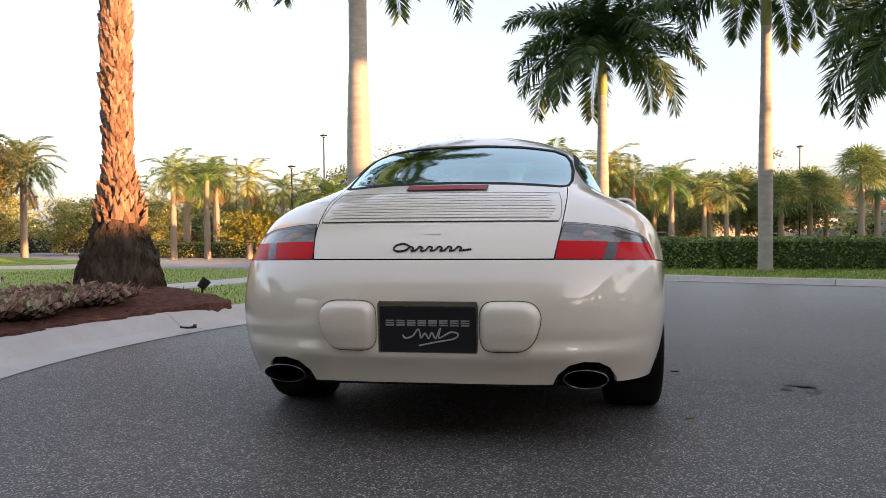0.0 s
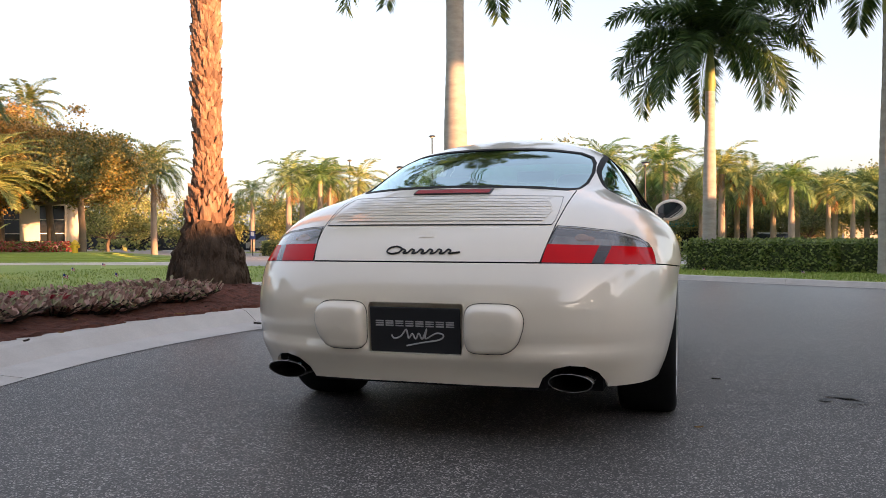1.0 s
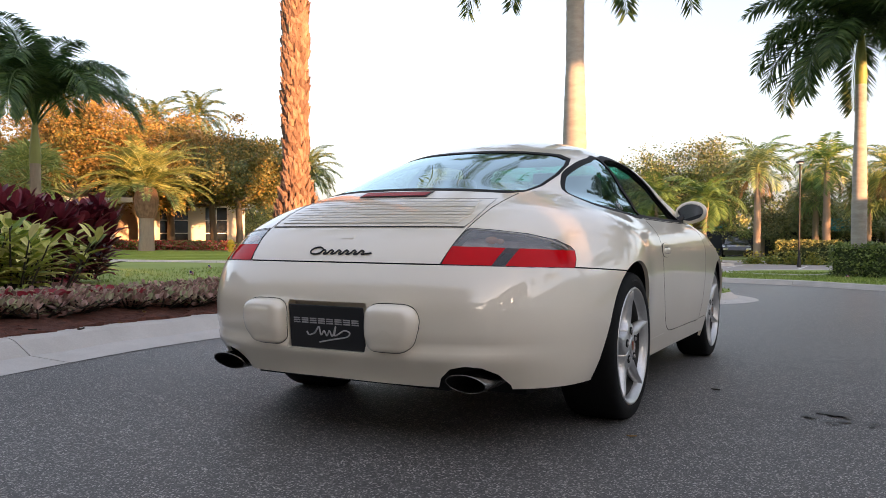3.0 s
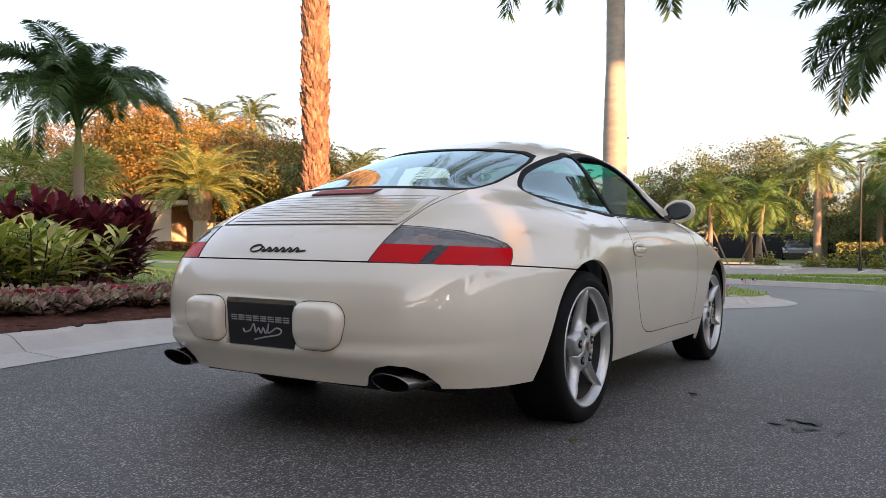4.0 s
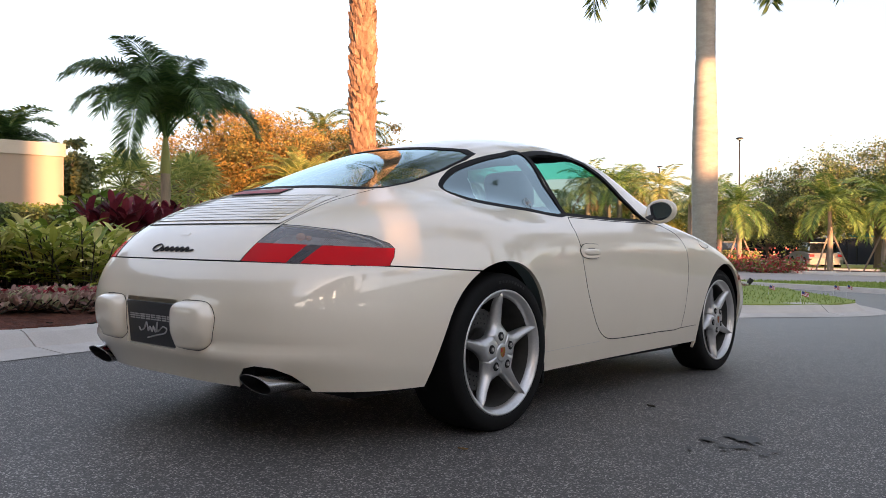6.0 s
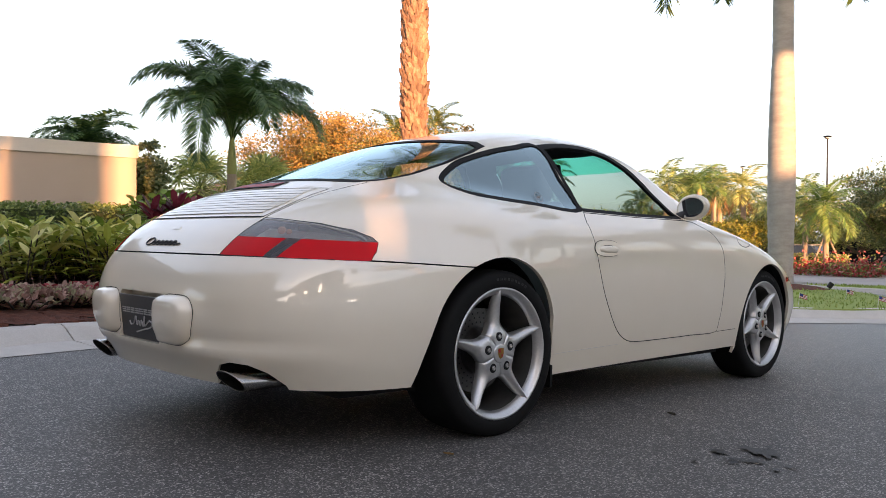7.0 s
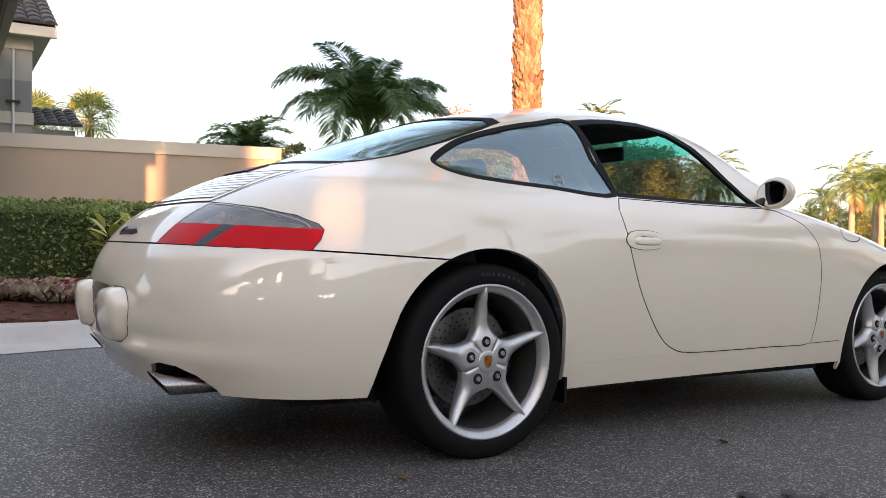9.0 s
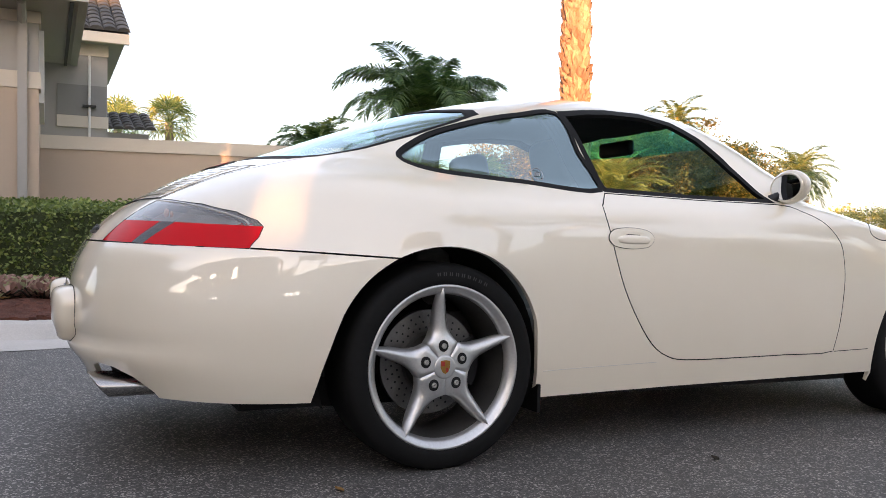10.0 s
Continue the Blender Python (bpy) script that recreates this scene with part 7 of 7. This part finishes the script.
            s.face([(p[0][0], -d / 2 - 0.02, p[0][1]), (p[1][0], -d / 2 - 0.02, p[1][1]), (p[1][0], -d / 2 + 0.3, p[1][1]), (p[0][0], -d / 2 + 0.3, p[0][1])])
        put("arch", s, M_STUCCO_LIGHT, hs, "round entrance arch")
        s = Soup()
        s.box(x - ww, x + ww, -d / 2 + 2.2, -d / 2 + 2.3, -0.2, h)
        put("porch_back", s, M_STUCCO, hs)
    return hs


# the clubhouse behind the orange trees
house((-39.4, 28.93, -0.7), 50, 17.2, 9, 3.3, 2.0, "cream stuccoed clubhouse with grey tiled roof", [(-6.0, 0.9, 1.6, 1.6), (-2.8, 0.9, 1.6, 1.6), (4.7, 0.5, 1.5, 2.2), (7.0, 0.5, 1.2, 2.2)], (1.6, 2.4, 2.9))
house((-35.5, 21.5, -0.6), 61, 8.6, 6, 2.7, 1.9, "low cream wing of the clubhouse with pale grey tiled roof", [(2.6, 0.7, 1.0, 1.4), (-1.0, 0.7, 1.2, 1.3)])
M_REDTILE = surface("red_roof_tile", (0.26, 0.11, 0.06), (0.38, 0.18, 0.10), 0.8, scale=2, fine=30, bump=0.3)
house((24.5, 74.0, ground_z(74)), -18, 9, 8, 3.2, 2.2, "pale house with reddish tiled roof beyond the trees", [(-2.5, 0.9, 1.8, 1.3), (2.2, 0.9, 1.8, 1.3)], roof_mat=M_REDTILE)
house((31.5, 63.0, ground_z(63)), -28, 10, 8, 3.2, 2.4, "pale house with reddish tiled roof beyond the trees", [(-3.0, 0.9, 1.8, 1.3), (2.0, 0.9, 1.8, 1.3)], roof_mat=M_REDTILE)
house((14.6, 58.0, ground_z(58)), -8, 7, 6, 2.2, 0.9, "low white service building behind the trees", [(0, 0.8, 1.2, 0.9)])


def barrel_roof(name, parent, p0, p1, p2, cols, rows, label=""):
    """Rows of half-round roof tiles on the slope p0-p1 (eave) to p2 (up the slope from p0)."""
    p0, p1, p2 = Vector(p0), Vector(p1), Vector(p2)
    u, v = (p1 - p0) / cols, (p2 - p0) / rows
    n = u.cross(v).normalized()
    s = Soup()
    w, l = u.length, v.length
    rows_pts = []
    for f in (0.0, 1.0):
        rows_pts.append([Vector((w * (0.5 - 0.5 * math.cos(a)), l * 1.12 * f, w * 0.34 * math.sin(a) * (1 - 0.12 * f) + (0.02 if f == 0 else 0.0))) for a in [math.pi * k / 7 for k in range(8)]])
    s.grid(rows_pts, flip=True)
    s.face(rows_pts[0])
    me = s.mesh("roof_tile", M_ROOFTILE, False)
    rot = Matrix((u.normalized(), v.normalized(), n)).transposed().to_4x4()
    for i in range(cols):
        for j in range(rows):
            put("roof_tile", me, None, parent, at=Matrix.Translation(p0 + u * i + v * j + n * 0.02) @ rot)


def grey_house():
    hs = thing("grey_house", pose(0.39, -0.138, 0.088) @ Matrix.Diagonal((0.87, 0.87, 0.87, 1)), "grey and beige stuccoed house with dark barrel-tile roof behind the wall", "house")
    s = Soup()
    s.box(-20, -12.45, -10, -1.18, -0.2, 3.17)
    put("wall", s, M_STUCCO, hs)
    s = Soup()
    s.box(-20, -12.45, -10, -1.18, 3.45, 4.48)
    put("upper_wall", s, M_STUCCO_GREY, hs)
    for z0, z1 in ((3.17, 3.45), (4.28, 4.47)):
        s = Soup()
        s.box(-16.8, -12.42, -10, -1.15, z0, z1)
        put("trim_band", s, M_STUCCO_LIGHT, hs)
    s = Soup()
    s.box(-16.85, -11.45, -10.5, -0.58, 4.48, 4.52)
    put("soffit", s, M_STUCCO_GREY, hs, "blue-grey boarded soffit")
    for x0, x1, y0 in ((-11.47, -11.35, -10.5), (-16.85, -11.47, -0.60)):
        s = Soup()
        s.box(x0, x1, y0, -0.45, 4.46, 4.66)
        put("gutter", s, M_STUCCO_GREY, hs, "grey rain gutter along the eave")
    s = Soup()
    s.box(-16.85, -11.47, -0.72, -0.66, 4.44, 4.478)
    put("soffit_vent", s, M_DARKMETAL, hs, "dark vent slot in the soffit")
    roof = put("roof", Soup(), M_ROOFTILE, hs)
    s = Soup()
    s.face([(-11.40, -10.5, 4.67), (-11.40, -0.50, 4.67), (-15.4, -4.6, 6.4), (-15.4, -6.5, 6.4)])
    s.face([(-11.40, -0.50, 4.67), (-19.4, -0.50, 4.67), (-15.4, -4.6, 6.4)])
    put("roof_slope", s, M_ROOFTILE, roof)
    s = Soup()
    s.box(-12.42, -12.30, -1.50, -1.355, 0.1, 4.30)
    s.tube([(-12.36, -1.43, 4.26), (-12.20, -1.43, 4.36), (-11.75, -1.43, 4.47)], [0.07, 0.07, 0.07], 8)
    put("downspout", s, M_STUCCO_GREY, hs, "grey rain downspout")
    s = Soup()
    s.box(-15.9, -13.0, -1.18, -1.145, 3.1, 4.22)
    win = put("window", s, M_DARK_PANE, hs)
    for x0, x1, z0, z1 in ((-16.0, -15.9, 3.0, 4.27), (-13.0, -12.9, 3.0, 4.27), (-14.5, -14.4, 3.1, 4.22), (-15.9, -13.0, 3.0, 3.1), (-15.9, -13.0, 4.22, 4.27), (-15.9, -13.0, 3.62, 3.67)):
        s = Soup()
        s.box(x0, x1, -1.18, -1.10, z0, z1)
        put("window_bar", s, M_WHITE, win)
    # the wing behind, with its tiled slope
    s = Soup()
    s.box(-22, -16.9, -1.2, 0.18, -0.2, 4.98)
    put("wing_wall", s, M_STUCCO_GREY, hs)
    s = Soup()
    s.box(-16.9, -16.87, -0.86, 0.16, 3.37, 4.05)
    put("wing_panel", s, M_STUCCO_DARK, hs, "darker grey recessed wall field")
    for x, y, z0, z1 in ((-16.84, -0.86, 3.10, 3.36), (-16.85, -1.1, 4.72, 4.98)):
        s = Soup()
        s.box(-16.9, x, y, 0.20, z0, z1)
        put("trim_band", s, M_STUCCO_LIGHT, hs)
    s = Soup()
    s.tube([(-16.82, -0.20, 2.6), (-16.82, -0.20, 4.68), (-16.88, -0.20, 4.71)], [0.028, 0.028, 0.028], 8)
    put("conduit", s, M_WHITE, hs, "white wall conduit")
    s = Soup()
    s.box(-16.87, -16.78, -0.34, -0.06, 3.55, 3.60)
    put("conduit_clamp", s, M_DARKMETAL, hs)
    s = Soup()
    s.box(-22, -16.42, -1.0, 0.52, 4.98, 5.02)
    put("wing_soffit", s, M_STUCCO_GREY, hs)
    s = Soup()
    s.box(-16.40, -16.28, -2.4, 0.60, 4.93, 5.15)
    put("wing_eave", s, M_STUCCO_LIGHT, hs)
    s = Soup()
    s.face([(-16.30, -2.4, 5.12), (-16.30, 0.6, 5.12), (-20.4, 0.6, 7.08), (-20.4, -2.4, 7.08)])
    put("wing_slope", s, M_GAP_ROOF, roof)
    barrel_roof("wing_roof", roof, (-16.26, -2.2, 5.15), (-16.26, 0.62, 5.15), (-20.3, -2.2, 7.09), 10, 11)
    low = put("low_roof", Soup(), M_ROOFTILE, hs)
    s = Soup()
    s.box(-20.5, -18.5, 0.0, 1.25, -0.2, 3.22)
    put("low_wall", s, M_STUCCO_GREY, low)
    barrel_roof("low_roof", low, (-18.3, -0.1, 3.24), (-18.1, 1.38, 3.24), (-20.2, -0.1, 3.86), 6, 6)
    return hs


grey_house()


def tennis_fence():
    f = thing("tennis_fence", pose(0, 0, 0), "tall fence with dark windbreak screens round the far courts", "fence")
    post = Soup()
    post.tube([(0, 0, 0), (0, 0, 2.0)], [0.04, 0.04], 6)
    pm = post.mesh("post", M_DARKMETAL)
    panel_s = Soup()
    panel_s.box(0.05, 2.95, -0.01, 0.01, 0.1, 1.85)
    sm = panel_s.mesh("screen", M_SCREEN)
    for i in range(22):
        m = pose(-58 + 3 * i, 56.5, ground_z(56.5), 0, 0, 0)
        put("post", pm, None, f, at=m)
        put("screen", sm, None, f, at=m)
    return f


tennis_fence()


def canopy(x, y, w, label):
    c = thing("canopy", pose(x, y, ground_z(y)), label, "canopy", "teal canopies")
    s = Soup()
    s.grid([[(-w / 2, -1.2, 2.1), (w / 2, -1.2, 2.1)], [(-w / 2, 0, 2.7), (w / 2, 0, 2.7)], [(-w / 2, 1.2, 2.1), (w / 2, 1.2, 2.1)]])
    s.grid([[(-w / 2, -1.2, 1.9), (w / 2, -1.2, 1.9)], [(-w / 2, -1.2, 2.1), (w / 2, -1.2, 2.1)]])
    put("canvas", s, M_TEAL, c)
    for px, py in ((-w / 2, -1.2), (w / 2, -1.2), (-w / 2, 1.2), (w / 2, 1.2)):
        s = Soup()
        s.tube([(px, py, 0), (px, py, 2.1)], [0.04, 0.04], 6)
        put("post", s, M_DARKMETAL, c)


canopy(2.0, 55.0, 6.0, "teal canvas shade canopy by the courts")
canopy(-27.5, 54.0, 4.0, "teal canvas shade canopy by the courts")
canopy(-9.0, 53.5, 4.0, "teal canvas shade canopy by the courts")


def street_lamp(x, y, h, group="street lamps"):
    lp = thing("street_lamp", pose(x, y, ground_z(y)), "dark metal street lamp on a slim post", "street lamp", group)
    s = Soup()
    s.tube([(0, 0, 0), (0, 0, 0.5), (0, 0, h)], [0.09, 0.045, 0.032], 8)
    put("post", s, M_DARKMETAL, lp)
    s = Soup()
    s.tube([(0, 0, h), (0, 0, h + 0.12), (0, 0, h + 0.16)], [0.05, 0.20, 0.08], 14)
    put("lamp_head", s, M_DARKMETAL, lp)
    s = Soup()
    s.tube([(0, 0, h + 0.02), (0, 0, h + 0.07)], [0.10, 0.15], 12)
    put("globe", s, M_WHITE, lp)
    return lp


for x, y, top in ((-12.2, 37.4, 5.5), (-34.9, 44.7, 4.0), (-12.6, 33.5, 3.6), (-1.0, 33.5, 3.5), (13.2, 44.0, 5.0), (-22.0, 49.0, 5.4)):
    street_lamp(x, y, top - ground_z(y))


def parked_car(x, y, yaw, mat, label, truck=False):
    c = thing("parked_car", pose(x, y, ground_z(y), 0, 0, yaw), label, "car", "parked cars")
    prof = [(-2.2, 0.28), (-2.25, 0.62), (-2.1, 0.88), (-1.0, 0.95), (0.9, 0.95), (1.9, 0.82), (2.2, 0.60), (2.2, 0.28)]
    if truck:
        prof = [(-2.7, 0.42), (-2.7, 1.02), (-0.75, 1.05), (1.1, 1.05), (2.4, 0.98), (2.6, 0.70), (2.6, 0.42)]
    s = Soup()
    k = 1.05 if truck else 1.0
    rows = [[(w, a, b) for a, b in prof] for w in (-0.86, -0.80, 0.80, 0.86)]
    rows[0] = [(-0.86, a * 0.985, 0.1 * 0.5 + b * 0.93) for a, b in prof]
    rows[3] = [(0.86, a * 0.985, 0.1 * 0.5 + b * 0.93) for a, b in prof]
    s.grid(rows)
    s.face(rows[0])
    s.face(rows[-1])
    body_c = put("body", s, mat, c)
    top = [(-1.9, 0.93), (-1.45, 1.36), (0.1, 1.42), (1.0, 0.95)] if not truck else [(-0.8, 1.04), (-0.65, 1.62), (0.5, 1.66), (1.2, 1.06)]
    s = Soup()
    rows = [[(w * (1.0 if b < 1.1 else 0.82), a, b) for a, b in top] for w in (-0.76, 0.76)]
    s.grid(rows)
    s.face(rows[0])
    s.face(rows[1])
    cab = put("cabin_glass", s, M_DARK_PANE, c)
    s = Soup()
    a, b = top[1], top[2]
    s.box(-0.62, 0.62, a[0], b[0], b[1] - 0.02, b[1] + 0.04)
    put("roof_panel", s, mat, c)
    for wx in (-0.8, 0.8):
        for wy in ((-1.35, 1.35) if not truck else (-1.6, 1.6)):
            r = 0.33 * (1.15 if truck else 1)
            s = Soup()
            s.tube([(wx - 0.1, wy, r), (wx + 0.1, wy, r)], [r, r], 20)
            w = put("wheel", s, M_RUBBER, c)
            s = Soup()
            sg = 1 if wx > 0 else -1
            s.tube([(wx + sg * 0.095, wy, r), (wx + sg * 0.108, wy, r)], [r * 0.62, r * 0.55], 16)
            put("rim", s, M_ALLOY, w)
    for wx in (-0.7, 0.7):
        s = Soup()
        s.box(wx - 0.14, wx + 0.14, prof[-2][0] - 0.10, prof[-2][0] + 0.012, 0.62, 0.74)
        put("headlight", s, M_WHITE, c)
        s = Soup()
        s.box(wx - 0.12, wx + 0.12, prof[0][0] - 0.012, prof[0][0] + 0.08, 0.66, 0.82)
        put("tail_light", s, M_RED, c)
    return c


M_SILVER = plain("silver_car_paint", (0.45, 0.46, 0.48), 0.3, 0.5, 0.8)
M_DARKCAR = plain("dark_car_paint", (0.03, 0.032, 0.036), 0.25, 0.2, 0.9)
M_BLUECAR = plain("pale_blue_car_paint", (0.30, 0.38, 0.46), 0.3, 0.3, 0.8)
parked_car(-31.5, 55.0, 70, M_SILVER, "silver sedan parked beyond the paved bays")
parked_car(-6.3, 53.0, 190, M_DARKCAR, "dark sedan parked under the far trees")
parked_car(-10.8, 45.0, 30, M_SILVER, "silver sedan parked under the far trees")
parked_car(17.3, 53.9, 80, M_BLUECAR, "pale blue pickup truck parked behind the hedge", True)
parked_car(5.2, 51.0, 95, M_WHITE, "white sedan parked beyond the hedge")
parked_car(-16.5, 44.0, 80, M_SILVER, "silver sedan parked beyond the palms")


def hydrant():
    h = thing("fire_hydrant", pose(-22.7, 23.1, ground_z(23.1) + 0.27), "yellow fire hydrant on the lawn", "fire hydrant")
    m = plain("hydrant_yellow", (0.65, 0.42, 0.02), 0.45)
    s = Soup()
    s.tube([(0, 0, 0), (0, 0, 0.05), (0, 0, 0.06), (0, 0, 0.48), (0, 0, 0.50), (0, 0, 0.56), (0, 0, 0.64), (0, 0, 0.67)], [0.16, 0.16, 0.11, 0.11, 0.15, 0.14, 0.07, 0.03], 16)
    put("barrel", s, m, h)
    for a in (0, 90, 180):
        s = Soup()
        d = Vector((math.cos(radians(a)), math.sin(radians(a)), 0))
        s.tube([d * 0.08 + Vector((0, 0, 0.4)), d * 0.2 + Vector((0, 0, 0.4))], [0.055, 0.06], 10)
        put("nozzle", s, m, h)


hydrant()


def parking_sign(x, y, group="parking signs"):
    sg = thing("parking_sign", pose(x, y, ground_z(y), 0, 0, 20), "blue and white parking sign on a dark post", "sign", group)
    s = Soup()
    s.box(-0.03, 0.03, -0.03, 0.03, 0, 1.5)
    put("post", s, M_DARKMETAL, sg)
    s = Soup()
    s.box(-0.17, 0.17, -0.045, -0.032, 1.0, 1.5)
    put("sign_board", s, plain("sign_blue", (0.03, 0.06, 0.22), 0.4), sg)
    s = Soup()
    s.box(-0.10, 0.10, -0.050, -0.046, 1.2, 1.42)
    put("sign_mark", s, M_WHITE, sg)


for x, y in ((-14.6, 34.0), (-33.0, 42.0), (-24.5, 40.0)):
    parking_sign(x, y)


# little flags in the lawn
M_STRIPE_R, M_STRIPE_W, M_CANTON = plain("flag_red", (0.42, 0.03, 0.04), 0.8), plain("flag_white", (0.75, 0.73, 0.72), 0.8), plain("flag_blue", (0.03, 0.05, 0.20), 0.8)


def lawn_flag(x, y, yaw, lift=0.13):
    f = thing("lawn_flag", pose(x, y, ground_z(y) + lift, 0, 6, yaw), "small striped red, white and blue flag on a stick", "flag", "lawn flags")
    s = Soup()
    f.scale = (0.55, 0.55, 0.55)
    s.tube([(0, 0, -0.05), (0, 0, 0.30)], [0.004, 0.004], 5)
    put("stick", s, M_WHITE, f)
    flag = put("cloth", Soup(), M_STRIPE_W, f)

    def cloth(u, v):
        return (0.165 * u, 0.016 * math.sin(u * 5) * u, 0.19 + 0.10 * v - 0.035 * u)

    for i in range(7):
        s = Soup()
        s.grid([[cloth(j / 8, (i + k) / 7) for j in range(9)] for k in (0, 1)])
        put("stripe", s, M_STRIPE_R if i % 2 == 0 else M_STRIPE_W, flag)
    s = Soup()
    s.grid([[(p[0], p[1] - 0.0015, p[2]) for p in [cloth(0.42 * j / 4, 0.43 + 0.57 * k) for j in range(5)]] for k in (0, 1)])
    put("canton", s, M_CANTON, flag)
    return f


for x, y, a in ((-8.2, 6.4, 10), (-7.9, 7.2, -15), (-1.3, 7.9, 20), (-1.6, 10.3, 15), (-0.9, 12.0, -10), (-0.55, 8.4, 30), (-1.0, 11.6, 5), (-10.8, 9.5, 0), (-13.0, 13.0, 20), (-3.3, 9.6, 0)):
    lawn_flag(x, y, a)
for x, y in ((3.2, 15.2), (6.0, 13.4), (1.2, 17.0)):
    lawn_flag(x, y, 15, 0.12).scale = (0.4, 0.4, 0.4)


def uplight(x, y, z):
    u = thing("garden_uplight", pose(x, y, z, 0, 0, 30), "small dark garden uplight on a spike", "garden light", "garden uplights")
    s = Soup()
    s.tube([(0, 0, -0.05), (0, 0, 0.07)], [0.012, 0.012], 6)
    put("spike", s, M_DARKMETAL, u)
    s = Soup()
    s.tube([(-0.02, 0, 0.06), (0.05, 0, 0.15)], [0.045, 0.055], 12)
    put("lamp_body", s, M_DARKMETAL, u)


uplight(-3.35, 4.35, mulch_height(-3.35, 4.35))
uplight(-3.3, 14.2, ground_z(14.2) + 0.12)


def palm_ring(x, y, r, name="mulch_ring"):
    s = Soup()
    rows = [[(x + rr * math.cos(a), y + rr * math.sin(a), ground_z(y) + 0.13 + hh) for a in [2 * math.pi * i / 24 for i in range(24)]] for rr, hh in ((r, 0.0), (r * 0.8, 0.05), (0.1, 0.12))]
    s.grid(rows, True)
    tagged(put(name, s, M_MULCH, smooth=True), "ring of red-brown mulch round a palm", "mulch", kind="structure")


palm_ring(-4.15, 13.9, 0.9)


# dark oil stains, a fallen seed pod and dry leaves on the road
M_STAIN = surface("oil_stain", (0.012, 0.012, 0.012), (0.03, 0.03, 0.03), 0.5, scale=20, fine=90, bump=0.2)


def stain(x, y, rx, ry, seed):
    rnd = random.Random(seed)
    s, n = Soup(), 28
    pts = []
    for i in range(n):
        a = 2 * math.pi * i / n
        k = 0.7 + 0.6 * noise.noise((math.cos(a) * 1.6 + seed, math.sin(a) * 1.6, 0.5))
        u, v = rx * k * math.cos(a) * 1.2, ry * k * math.sin(a) * 1.2
        px, py = x + u * 0.81 - v * 0.59, y + u * 0.59 + v * 0.81
        pts.append((px, py, ground_z(py) + 0.008))
    s.face(pts)
    tagged(put("oil_stain", s, M_STAIN), "dark oil stain on the asphalt", "stain", "road stains", "structure")


for k, (x, y, rx, ry) in enumerate([(1.633, 0.524, 0.054, 0.066), (1.557, 0.55, 0.028, 0.031), (1.523, 0.42, 0.037, 0.025), (1.501, 0.437, 0.023, 0.02), (1.599, 0.367, 0.028, 0.016), (1.621, 0.321, 0.029, 0.016), (1.657, 0.389, 0.039, 0.022), (1.523, 0.237, 0.015, 0.016), (1.754, 0.349, 0.029, 0.013), (1.767, 0.418, 0.018, 0.02), (1.597, 0.639, 0.018, 0.015), (1.641, 0.672, 0.019, 0.013)]):
    stain(x, y, rx, ry, k + 1)


def dry_leaf(x, y, z, size, seed):
    rnd = random.Random(seed)
    s = Soup()
    rows = [[(size * u, size * 0.4 * v * (1 - u * u), 0.25 * size * (v * v + 0.3 * u * u) * rnd.uniform(0.8, 1.2)) for v in (-1, -0.4, 0.4, 1)] for u in (-0.95, -0.5, 0, 0.5, 0.95)]
    s.grid(rows)
    ob = put("dry_leaf", s, M_FROND_DRY if seed % 2 else M_BRANCH_DARK, at=pose(x, y, z, 0, 0, rnd.uniform(0, 360)))
    tagged(ob, "curled brown dry leaf lying on the ground", "leaf", "fallen leaves")


dry_leaf(-2.62, 2.55, ground_z(2.55) + 0.035, 0.07, 2)
dry_leaf(-2.66, 2.75, ground_z(2.75) + 0.035, 0.05, 4)
for i in range(14):
    x, y = R.uniform(-3.4, -2.75), R.uniform(-2.0, 3.5)
    dry_leaf(x, y, mulch_height(x, y) + 0.012 if inside((x, y), bed) else ground_z(y) + 0.15, R.uniform(0.02, 0.045), 5 + i)
dry_leaf(1.05, 0.9, ground_z(0.9) + 0.004, 0.025, 40)
dry_leaf(0.95, -0.35, ground_z(-0.35) + 0.004, 0.02, 41)
